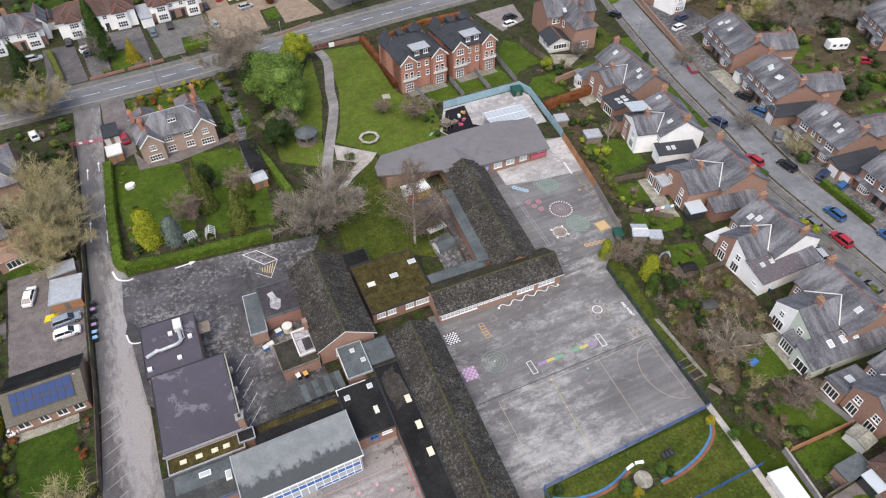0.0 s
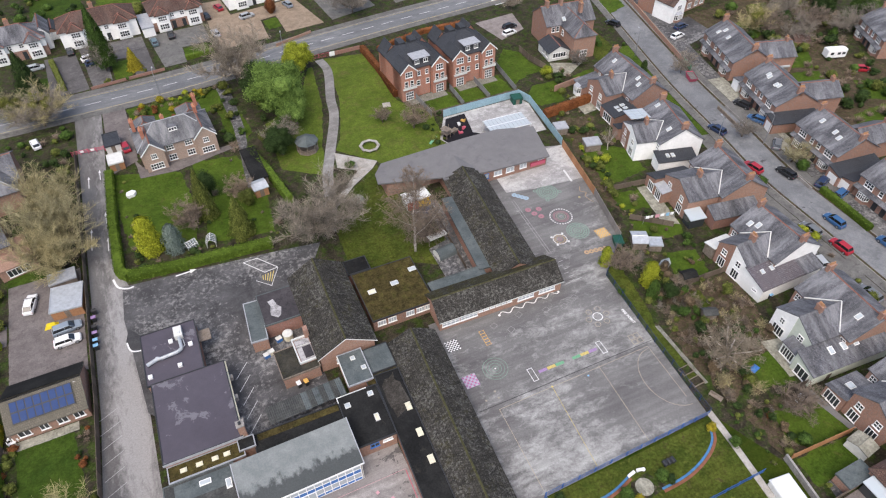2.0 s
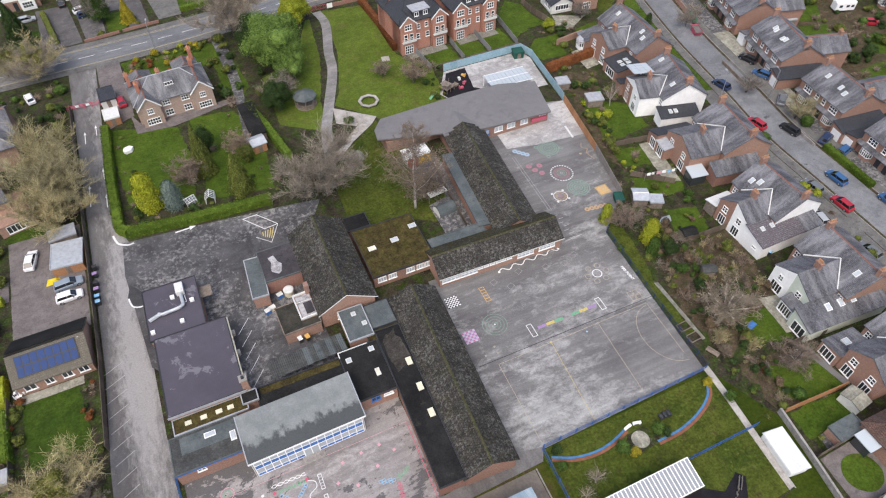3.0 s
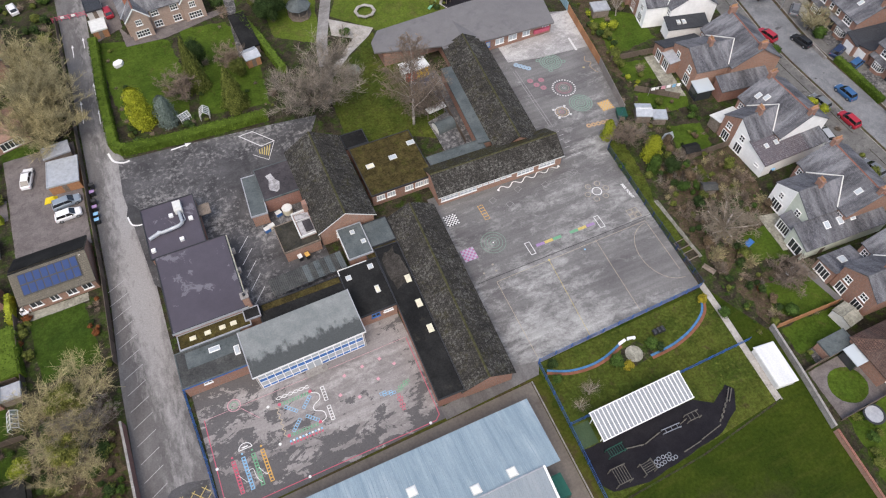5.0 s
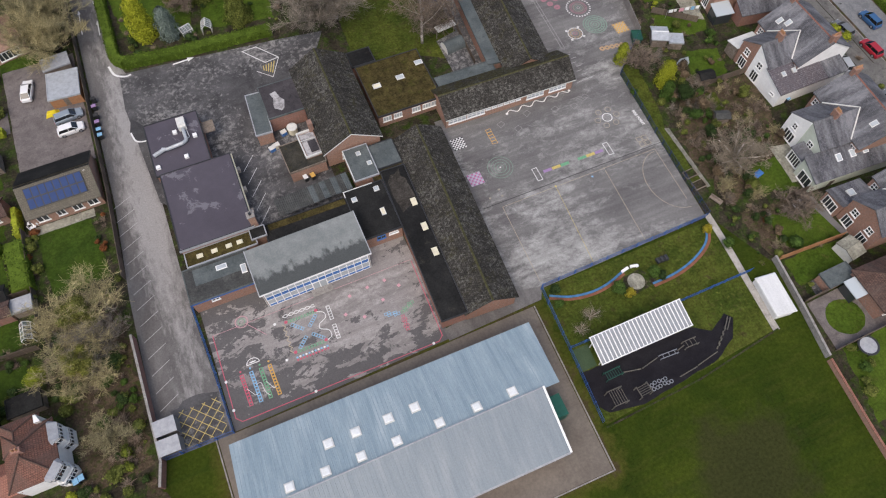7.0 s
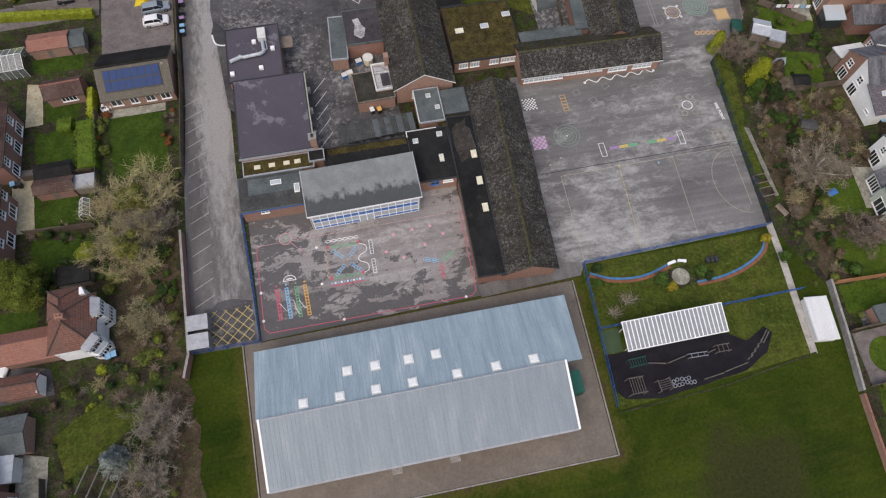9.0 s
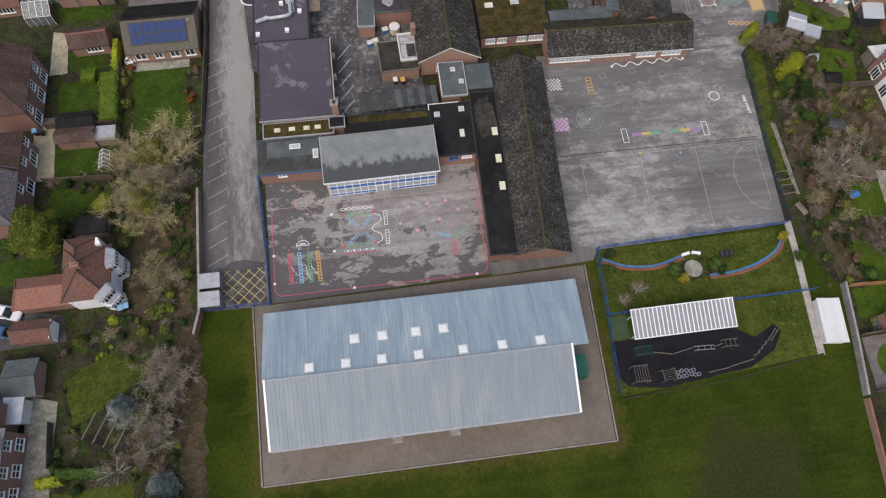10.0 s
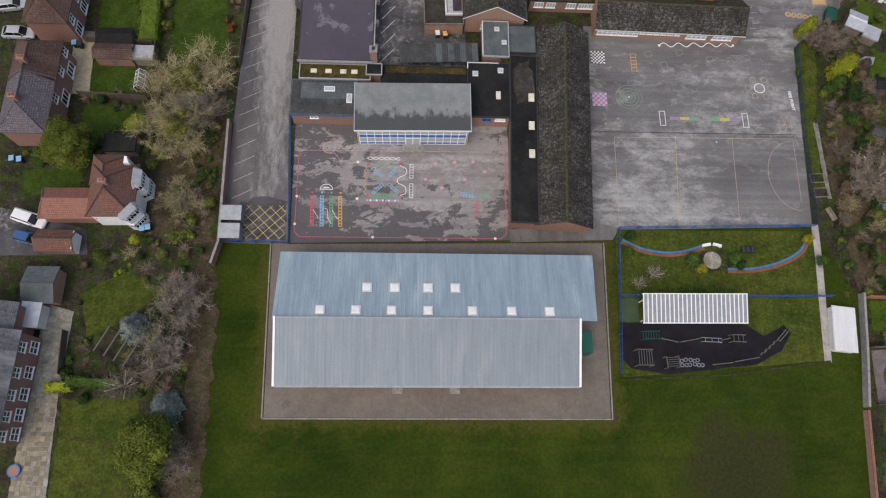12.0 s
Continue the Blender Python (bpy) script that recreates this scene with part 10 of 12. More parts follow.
for x, y, a, c in PARKED:
    car(x, y, a, c, c + " hatchback parked by the side road")
for x, y, a, c, s in ((-37.3, 89.4, 80, "white", "saloon"), (-31.8, 81.5, 6, "steel", "estate"), (-31.8, 78.7, 3, "white", "hatch"), (-36.4, 138.6, 105, "white", "hatch"), (-18.6, 129.4, 100, "red", "hatch"),
                      (-49.2, 90.2, 85, "navy", "hatch"), (-45.8, 88.6, 12, "black", "estate"), (-45.2, 85.9, 6, "black", "estate"), (-53.4, 88.3, 10, "white", "hatch"), (-62.2, 58.1, 10, "silver", "saloon"), (-60.4, 53.4, 0, "silver", "saloon")):
    car(x, y, a, c, c + " car parked on a gravel drive", (4.5, 1.78, 1.45) if s != "hatch" else (4.1, 1.74, 1.47), s)
car(-53.7, 25.2, -18, "white", "white estate car parked on a side drive", (4.6, 1.8, 1.46), "estate")
car(-53.4, 22.5, -14, "blue", "small blue car parked beside the garage", (3.7, 1.6, 1.45))
for x, y, a, c in ((-36.3, 174.2, 8, "silver"), (-28.0, 179.6, 95, "black"), (-23.4, 173.6, 12, "white"), (-22.6, 171.0, 15, "navy"), (-7.2, 175.4, 95, "teal"), (-2.6, 177.8, 92, "black"),
                   (12.1, 189.0, 105, "red"), (8.0, 185.0, 100, "black"), (8.6, 173.6, 100, "silver"), (18.5, 180.2, 15, "silver"), (30.8, 182.6, 105, "steel"), (63.2, 182.2, 100, "grey"),
                   (74.6, 176.0, 100, "silver"), (80.8, 139.9, 12, "white"), (82.6, 143.2, 8, "black")):
    car(x, y, a, c, c + " car parked on a forecourt")
car(96.6, 43.3, 92, "red", "red hatchback parked by the side road")
car(150.4, 86.6, -30, "red", "red car parked on a garden drive")
van = thing("van", -32.4, 191.0, 0.05, 92, "white van parked between the houses", "van")
part("body", Geo().prism([(-2.4, -0.95), (2.2, -0.95), (2.5, -0.7), (2.5, 0.7), (2.2, 0.95), (-2.4, 0.95)], 0.3, 1.3).box(-2.35, -0.88, 1.3, 1.5, 0.88, 2.1), M_WHITE, van)
part("windscreen", Geo().mesh([(1.5, -0.85, 1.3), (2.1, -0.8, 1.3), (2.1, 0.8, 1.3), (1.5, 0.85, 1.3), (1.5, -0.82, 2.0), (1.5, 0.82, 2.0)], [(0, 1, 4), (1, 2, 5, 4), (2, 3, 5)]), M_CARGLASS, van)
for u in (-1.5, 1.5):
    for s in (-0.85, 0.85):
        part("wheel", Geo().tube((u, s - 0.1, 0.33), (u, s + 0.1, 0.33), 0.33, 0.33, 12), M_RUBBERTYRE, van)
crv = thing("caravan", 149.5, 94.4, 0, -18, "white touring caravan parked in a garden", "caravan")
part("body", Geo().prism([(-2.6, -1.1), (2.2, -1.1), (2.7, -0.7), (2.7, 0.7), (2.2, 1.1), (-2.6, 1.1)], 0.5, 2.4).prism([(-2.4, -0.9), (2.0, -0.9), (2.4, -0.5), (2.4, 0.5), (2.0, 0.9), (-2.4, 0.9)], 2.4, 2.55), M_WHITE, crv)
for x in (-1.4, 0.4, 1.6):
    part("window", Geo().box(x - 0.4, -1.14, 1.3, x + 0.4, -1.09, 1.9), M_GLASS, crv)
for s in (-0.95, 0.95):
    part("wheel", Geo().tube((0, s - 0.1, 0.33), (0, s + 0.1, 0.33), 0.33, 0.33, 12), M_RUBBERTYRE, crv)
part("drawbar", Geo().box(2.7, -0.05, 0.45, 3.7, 0.05, 0.55), M_DARKMETAL, crv)
skip = thing("skip", 110.0, 101.0, 0, 70, "red builders skip full of rubble", "skip")
part("hull", Geo().mesh([(-1.2, -0.8, 0.1), (1.2, -0.8, 0.1), (1.2, 0.8, 0.1), (-1.2, 0.8, 0.1), (-1.9, -0.9, 1.2), (1.9, -0.9, 1.2), (1.9, 0.9, 1.2), (-1.9, 0.9, 1.2)], [(3, 2, 1, 0), (0, 1, 5, 4), (1, 2, 6, 5), (2, 3, 7, 6), (3, 0, 4, 7)]), PAINT["red"], skip)
part("rubble", Geo().box(-1.7, -0.82, 0.9, 1.7, 0.82, 1.08), M_GRAVEL, skip)

# ---- shelters, sheds and stores ----
M_SHELTERPANEL = plain("shelter_panel_grey", (0.25, 0.265, 0.28), 0.3, vary=0.15)
sh = thing("striped_shelter", 33.4, 13.85, 0, 0.6, "open shelter roofed with grey panels between white bars", "shelter")
SW, SD = 6.85, 1.78


def slope_box(x0, x1, lift0, lift1):
    """A strip of the shelter roof, 2.85 m high at the back and 2.05 m at the front."""
    z = lambda y: 2.45 + 0.8 * y / (2 * SD)  # noqa: E731
    p = [(x, y, z(y) + q) for q in (lift0, lift1) for x, y in ((x0, -SD), (x1, -SD), (x1, SD), (x0, SD))]
    return Geo().mesh(p, [(3, 2, 1, 0), (4, 5, 6, 7), (0, 1, 5, 4), (1, 2, 6, 5), (2, 3, 7, 6), (3, 0, 4, 7)])


for k in range(24):
    x0 = -SW + 2 * SW * k / 24
    part("roof_panel", cached("shelter_panel", lambda: slope_box(0.06, 2 * SW / 24 - 0.06, 0.0, 0.03).data("roof_panel", M_SHELTERPANEL)), None, sh).location = (x0, 0, 0)
for k in range(25):
    part("glazing_bar", cached("shelter_bar", lambda: slope_box(-0.062, 0.062, -0.03, 0.08).data("glazing_bar", M_WHITE)), None, sh).location = (-SW + 2 * SW * k / 24, 0, 0)
part("edge_beam", Geo().box(-SW - 0.1, -SD - 0.12, 1.95, SW + 0.1, -SD, 2.13).box(-SW - 0.1, SD, 2.75, SW + 0.1, SD + 0.12, 2.93), M_WHITE, sh)
for k in range(6):
    for y in (-SD, SD):
        x = -SW + 0.3 + (2 * SW - 0.6) * k / 5
        y *= 0.72
        part("post", cached(("shelter_post", y < 0), lambda: Geo().box(-0.05, -0.05, 0, 0.05, 0.05, 2.14 if y < 0 else 2.70).data("post", M_WHITE)), None, sh).location = (x, y, 0)
con = thing("storage_container", 53.7, 11.6, 0, -6, "long low white-roofed storage container beside the path", "container")
part("body", Geo().box(-1.4, -2.9, 0.05, 1.4, 2.9, 1.25), M_CONTAINER, con)
part("lid", Geo().mesh([(-1.6, -3.05, 1.25), (1.6, -3.05, 1.25), (1.6, 3.05, 1.25), (-1.6, 3.05, 1.25), (-1.5, -2.95, 1.42), (1.5, -2.95, 1.42), (1.5, 2.95, 1.42), (-1.5, 2.95, 1.42)], [(3, 2, 1, 0), (0, 1, 5, 4), (1, 2, 6, 5), (2, 3, 7, 6), (3, 0, 4, 7), (4, 5, 6, 7)]), M_CONTAINER, con)
for k in range(9):
    part("rib", Geo().box(-1.45, -2.7 + k * 0.66, 0.1, -1.4, -2.5 + k * 0.66, 1.2), M_CONTAINER, con)
part("door", Geo().box(-1.2, -2.96, 0.1, 1.2, -2.9, 1.15), M_CONTAINER, con)
for yy in (26.0, 23.5):
    b = thing("bin_shelter", -27.3, yy, 0, 0, "small grey flat-roofed cycle shelter", "shelter")
    part("roof", Geo().mesh([(-1.35, -1.0, 2.1), (1.35, -1.0, 2.1), (1.35, 1.0, 2.3), (-1.35, 1.0, 2.3), (-1.35, -1.0, 2.0), (1.35, -1.0, 2.0), (1.35, 1.0, 2.2), (-1.35, 1.0, 2.2)], [(0, 1, 2, 3), (7, 6, 5, 4), (0, 4, 5, 1), (1, 5, 6, 2), (2, 6, 7, 3), (3, 7, 4, 0)]), M_LEAD, b)
    part("back_panel", Geo().box(-1.3, 0.9, 0, 1.3, 0.95, 2.2), M_METALGREY, b)
    for x in (-1.25, 1.25):
        part("side_panel", Geo().box(x - 0.03, -0.95, 0, x + 0.03, 0.9, 2.05), M_METALGREY, b)


def shed(x, y, turn, w, d, h, label, wall=None, roof=None, kind="gable"):
    t = thing("shed", x, y, 0, turn, label, "shed")
    block(t, -w / 2, w / 2, -d / 2, d / 2, h * 0.8, h, "x", wall or M_WOOD, roof or M_FELT, kind, ridge_mat=roof or M_FELT, over=0.12)
    part("door", Geo().box(-0.4, -d / 2 - 0.04, 0.05, 0.4, -d / 2, h * 0.75), M_WOOD, t)
    return t


shed(-46.2, 52.5, 2, 4.6, 2.4, 2.4, "dark ribbed garden shed with white door end", M_WOOD, M_FELT)
shed(-47.7, 76.0, 1, 5.6, 3.1, 2.7, "brick garage with orange-red tiled roof", M_BRICKORANGE, M_TERRACOTTA)
shed(-43.6, 76.2, 3, 2.0, 3.4, 2.3, "dark boarded shed with grey roof", M_WOOD, M_FELTGREEN)
shed(-46.0, 49.9, 0, 5.0, 2.2, 2.6, "long brown tiled garden outbuilding", M_BRICKDARK, M_BROWNTILE)
shed(-42.0, 50.0, 0, 2.6, 2.0, 2.2, "small grey flat-roofed shed", M_WOOD, M_LEAD, "flat")
shed(-43.2, 35.9, 2, 4.1, 2.4, 2.2, "low black-roofed garden store", M_WOOD, M_FELT, "flat")
shed(-20.9, 131.2, 3, 3.0, 5.0, 2.7, "dark grey roofed garage by the drive", M_GREYWHITE, M_DARKSLATE, "flat")
shed(-20.7, 124.0, 3, 2.8, 3.6, 2.4, "shed with pale grey roof and orange boarded front", M_FENCEORANGE, M_GREYWHITE, "flat")
shed(4.7, 102.8, 8, 2.6, 3.0, 2.5, "garden summerhouse with blue-grey roof", M_FENCEORANGE, M_METALPALE)
shed(5.3, 110.4, 2, 3.0, 11.0, 2.3, "long low shed with black felt roof", M_WOOD, M_FELT, "flat")
shed(-31.2, 87.0, -4, 4.8, 5.6, 2.6, "carport with white ribbed roof and orange boarded front", M_FENCEORANGE, M_METALPALE, "flat")
shed(-31.8, 92.6, 5, 4.2, 2.6, 2.4, "grey felted timber shed", M_WOOD, M_LEAD, "flat")
shed(64.2, 59.4, -26, 2.4, 3.0, 2.2, "small white-roofed garden shed", M_WOOD, M_METALPALE)
shed(66.3, 57.4, -26, 2.2, 2.0, 2.0, "small white-roofed garden store", M_WOOD, M_METALPALE, "flat")
shed(60.9, 61.0, -20, 1.4, 2.0, 1.4, "green plastic storage box", M_GREENBOX, M_GREENBOX, "flat")
shed(66.6, 48.6, -8, 2.2, 1.8, 2.0, "dark felted garden shed", M_WOOD, M_FELT)
shed(64.4, 40.6, -20, 2.0, 1.5, 1.9, "small dark felted garden shed among shrubs", M_WOOD, M_FELTGREY)
shed(69.6, 95.4, -12, 2.6, 2.4, 2.3, "grey felted garden shed", M_WOOD, M_LEAD, "flat")
shed(72.6, 87.6, -14, 3.2, 2.6, 2.3, "grey flat-roofed garden shed", M_WOOD, M_LEAD, "flat")
shed(66.6, 110.0, -8, 2.2, 2.0, 2.0, "dark green metal store inside the fence", M_GREENBOX, M_GREENBOX, "flat")
shed(63.0, 10.6, 2, 4.4, 2.2, 2.4, "grey felted shed with brick front", M_BRICKORANGE, M_FELTGREEN, "flat")
shed(67.6, 13.4, 8, 2.2, 3.0, 2.3, "pale timber summerhouse with shingle roof", M_GREYWHITE, M_PATIO)
shed(146.0, 103.0, -20, 4.0, 4.0, 2.8, "brown tiled garden outbuilding", M_BRICKORANGE, M_BROWNTILE)
shed(130.6, 96.0, -15, 6.0, 4.0, 2.6, "long glazed lean-to store", M_WOOD, M_GLASSPALE, "flat")


def greenhouse(x, y, turn, w, d, h, label):
    t = thing("greenhouse", x, y, 0, turn, label, "greenhouse")
    u, v = w / 2, d / 2
    fr = Geo()
    for i in range(5):
        a = -u + w * i / 4
        fr.tube((a, -v, 0), (a, -v, h * 0.65), 0.035, 0.035, 4).tube((a, v, 0), (a, v, h * 0.65), 0.035, 0.035, 4).tube((a, -v, h * 0.65), (a, 0, h), 0.035, 0.035, 4).tube((a, v, h * 0.65), (a, 0, h), 0.035, 0.035, 4)
    fr.tube((-u, 0, h), (u, 0, h), 0.04, 0.04, 4).tube((-u, -v, h * 0.65), (u, -v, h * 0.65), 0.04, 0.04, 4).tube((-u, v, h * 0.65), (u, v, h * 0.65), 0.04, 0.04, 4)
    part("frame", fr, M_WHITE, t, uv=False)
    for i in range(4):
        a, b = -u + w * i / 4 + 0.04, -u + w * (i + 1) / 4 - 0.04
        for s in (-1, 1):
            part("pane", Geo().face((a, s * v, h * 0.66), (b, s * v, h * 0.66), (b, s * 0.03, h - 0.02), (a, s * 0.03, h - 0.02)), M_CLEAR, t)
            part("pane", Geo().face((a, s * v, 0.05), (b, s * v, 0.05), (b, s * v, h * 0.63), (a, s * v, h * 0.63)), M_CLEAR, t)
    return t


M_CLEAR = glass_pane("clear_glass", (0.55, 0.60, 0.62), 0.05)
M_CLEAR.node_tree.nodes["Principled BSDF"].inputs["Transmission Weight"].default_value = 0.8
greenhouse(-10.3, 92.4, 20, 1.9, 1.5, 1.9, "small glass greenhouse by the hedge")
greenhouse(-6.8, 92.0, 80, 1.9, 1.6, 1.9, "small white-framed greenhouse by the hedge")
greenhouse(-42.1, 46.0, 90, 2.6, 1.4, 1.9, "small glass greenhouse on a lawn")
gz = thing("gazebo", 17.2, 112.6, 0, 10, "octagonal timber gazebo with grey shingle roof", "gazebo")
gz.scale = (1.22, 1.22, 1.15)
ring8 = [(math.cos(math.pi / 4 * i + 0.39), math.sin(math.pi / 4 * i + 0.39)) for i in range(8)]
for i in range(8):
    (a, b), (c, d) = ring8[i], ring8[(i + 1) % 8]
    part("roof_panel", Geo().mesh([(a * 2.1, b * 2.1, 2.1), (c * 2.1, d * 2.1, 2.1), (0, 0, 3.2), (a * 2.1, b * 2.1, 2.0), (c * 2.1, d * 2.1, 2.0)], [(0, 1, 2), (3, 4, 1, 0)]), M_FELTGREEN, gz)
    part("post", Geo().tube((a * 1.8, b * 1.8, 0), (a * 1.8, b * 1.8, 2.05), 0.07, 0.07, 6), M_WOOD, gz)
    part("side_rail", Geo().tube((a * 1.8, b * 1.8, 0.9), (c * 1.8, d * 1.8, 0.9), 0.04, 0.04, 4).tube((a * 1.8, b * 1.8, 0.4), (c * 1.8, d * 1.8, 0.4), 0.04, 0.04, 4), M_WOOD, gz)
part("floor", Geo().prism([(a * 1.9, b * 1.9) for a, b in ring8], 0.0, 0.12), M_WOOD, gz)
oc = thing("octagonal_seat", 29.5, 107.6, 0, 5, "pale octagonal bench ring on the lawn", "bench")
oc.scale = (1.1, 1.1, 1.5)
for i in range(8):
    (a, b), (c, d) = ring8[i], ring8[(i + 1) % 8]
    part("seat", Geo().prism([(a * 1.5, b * 1.5), (a * 2.05, b * 2.05), (c * 2.05, d * 2.05), (c * 1.5, d * 1.5)], 0.38, 0.48), M_CONCPATH, oc)
    part("leg", Geo().box(a * 1.7 - 0.06, b * 1.7 - 0.06, 0, a * 1.7 + 0.06, b * 1.7 + 0.06, 0.38), M_WOOD, oc)
plat = thing("stage_block", 38.6, 121.6, 0, -10, "square pale paving platform on the lawn", "platform")
part("slab", Geo().box(-0.9, -0.9, 0, 0.9, 0.9, 0.2), M_CONCPATH, plat)
pool = thing("paddling_pool", -49.9, -6.2, 0.06, 0, "small round blue paddling pool on the patio", "pool")
part("rim", Geo().disc(0, 0, 0.32, 0.75, 24, 0.58).tube((0, 0, 0.0), (0, 0, 0.3), 0.73, 0.75, 24), plain("pool_blue", (0.05, 0.16, 0.42), 0.5), pool)
part("pool_water", Geo().disc(0, 0, 0.312, 0.58, 24, 0.01), plain("pool_terracotta", (0.32, 0.16, 0.10), 0.4), pool)
line_posts = thing("washing_line", 68.3, 63.4, 0, -11, "washing line hung with white clothes across a lawn", "washing line")
for x in (0.0, 6.2):
    part("post", Geo().tube((x, 0, 0), (x, 0, 1.9), 0.04, 0.035, 8), M_METALGREY, line_posts)
part("cord", Geo().tube((0, 0, 1.85), (6.2, 0, 1.85), 0.012, 0.012, 5), M_WHITE, line_posts)
for x, w, h, c in ((0.3, 0.7, 0.6, M_WHITE), (1.2, 0.5, 0.5, M_GREYWHITE), (2.2, 0.8, 0.7, PAINT["pink"]), (3.3, 0.7, 0.6, M_WHITE), (4.4, 0.6, 0.7, PAINT["blue"]), (5.3, 0.6, 0.6, M_WHITE)):
    part("cloth", Geo().mesh([(x, -0.02, 1.86), (x + w, -0.02, 1.86), (x + w, -0.10, 1.86 - h), (x, -0.06, 1.86 - h), (x, 0.02, 1.86), (x + w, 0.02, 1.86), (x + w, 0.08, 1.9 - h), (x, 0.12, 1.9 - h)], [(0, 1, 2, 3), (7, 6, 5, 4), (0, 4, 5, 1), (1, 5, 6, 2), (2, 6, 7, 3), (3, 7, 4, 0)]), c, line_posts)
gt_table = thing("garden_table", -39.0, 63.9, 0.05, 0, "round white plastic garden table on the patio", "table")
part("tabletop", Geo().prism([(0.55 * math.cos(0.524 * i), 0.55 * math.sin(0.524 * i)) for i in range(12)], 0.68, 0.73), M_WHITE, gt_table)
for k in range(4):
    a = 0.785 + 1.571 * k
    part("leg", Geo().tube((0.42 * math.cos(a), 0.42 * math.sin(a), 0), (0.36 * math.cos(a), 0.36 * math.sin(a), 0.68), 0.03, 0.03, 6), M_WHITE, gt_table)
for x, y, turn in ((-40.1, 63.6, 80), (-39.4, 62.8, 170), (-38.2, 64.6, 300)):
    seat_w = thing("garden_chair", x, y, 0.05, turn, "white plastic garden chair by the patio table", "chair", "white garden chairs")
    part("seat", Geo().box(-0.24, -0.24, 0.38, 0.24, 0.24, 0.43), M_WHITE, seat_w)
    part("backrest", Geo().box(-0.24, -0.27, 0.43, 0.24, -0.23, 0.88), M_WHITE, seat_w)
    for u in (-0.2, 0.2):
        for v in (-0.2, 0.2):
            part("leg", Geo().box(u - 0.025, v - 0.025, 0, u + 0.025, v + 0.025, 0.38), M_WHITE, seat_w)
# play shed and tunnel in the quad
ps = thing("play_shed", 31.7, 86.4, 0, 3, "white-roofed play shed with red and yellow front", "play shed")
part("body", Geo().box(-2.4, -1.2, 0, 2.4, 1.6, 2.1), M_GREYWHITE, ps)
part("roof", Geo().box(-2.6, -1.3, 2.1, 2.6, 1.8, 2.2), M_GREYWHITE, ps)
part("red_front", Geo().box(-2.4, -1.3, 0.05, -0.1, -1.2, 2.0), plain("red_board", (0.42, 0.10, 0.06), 0.6), ps)
part("yellow_front", Geo().box(-0.1, -1.3, 0.05, 2.4, -1.2, 2.0), plain("yellow_board", (0.62, 0.38, 0.03), 0.6), ps)
mat_blue = whole("play_mat", sheet([(29.6, 84.4), (33.8, 84.8), (33.6, 81.8), (29.4, 81.6)], 0.056, 0.05, 4), plain("blue_matting", (0.075, 0.09, 0.13), 0.9, vary=0.3), "worn blue safety matting", "mat", "structure")
tn = thing("tunnel_shelter", 31.2, 71.8, 0, 8, "rounded grey-green tunnel store", "shelter")
arc = [(math.cos(math.pi * i / 10) * 1.3, math.sin(math.pi * i / 10) * 1.5) for i in range(11)]
g = Geo()
for i in range(10):
    (a, b), (c, d) = arc[i], arc[i + 1]
    g.face((1.8, a, b), (1.8, c, d), (-1.8, c, d), (-1.8, a, b))
part("shell", g, M_FELTGREEN, tn)
for x in (-1.8, 1.8):
    part("end_panel", Geo().face(*[(x, a, b) for a, b in arc]), M_GREYWHITE, tn)
sc = thing("small_canopy", 31.0, 74.8, 0, 8, "flat grey canopy on posts", "canopy")
part("roof", Geo().box(-1.8, -0.7, 2.0, 1.8, 0.7, 2.1), M_GREYWHITE, sc)
for x in (-1.7, 1.7):
    part("post", Geo().box(x - 0.05, -0.05, 0, x + 0.05, 0.05, 2.0), M_WOOD, sc)
fence([(34.0, 84.0), (33.4, 75), (33.0, 66.6)], 1.1, M_FENCE, "low timber fence in the quad", panel=2.4)

# ---- climbing frames on the rubber surface ----
def frame_climber(x, y, turn, w, d, h, rungs, label, mat=None):
    t = thing("climbing_frame", x, y, 0, turn, label, "play equipment")
    for a in (-w / 2, w / 2):
        for b in (-d / 2, d / 2):
            part("post", Geo().box(a - 0.06, b - 0.06, 0, a + 0.06, b + 0.06, h), mat or M_WOOD, t)
        part("side_beam", Geo().box(a - 0.05, -d / 2, h - 0.1, a + 0.05, d / 2, h), mat or M_WOOD, t)
    for k in range(rungs):
        b = -d / 2 + d * (k + 0.5) / rungs
        part("rung", Geo().box(-w / 2, b - 0.03, h - 0.05, w / 2, b + 0.03, h + 0.01), mat or M_WOOD, t)
    return t


frame_climber(26.5, 7.6, 90, 2.0, 2.0, 1.8, 6, "weathered timber climbing frame with open rungs", M_GEARWOOD)
frame_climber(30.2, 7.1, 4, 1.6, 1.4, 1.4, 5, "small timber climbing frame with a green net", M_GEARWOOD)
frame_climber(27.8, 10.6, 92, 1.0, 2.4, 0.9, 7, "dark green rung bridge", M_GREENBOX)
frame_climber(39.4, 10.3, 90, 0.9, 1.9, 0.9, 3, "low timber and rope bridge", M_GEARWOOD)
frame_climber(36.0, 10.1, 88, 0.5, 2.6, 0.5, 3, "low balance beam set", M_METALGREY)
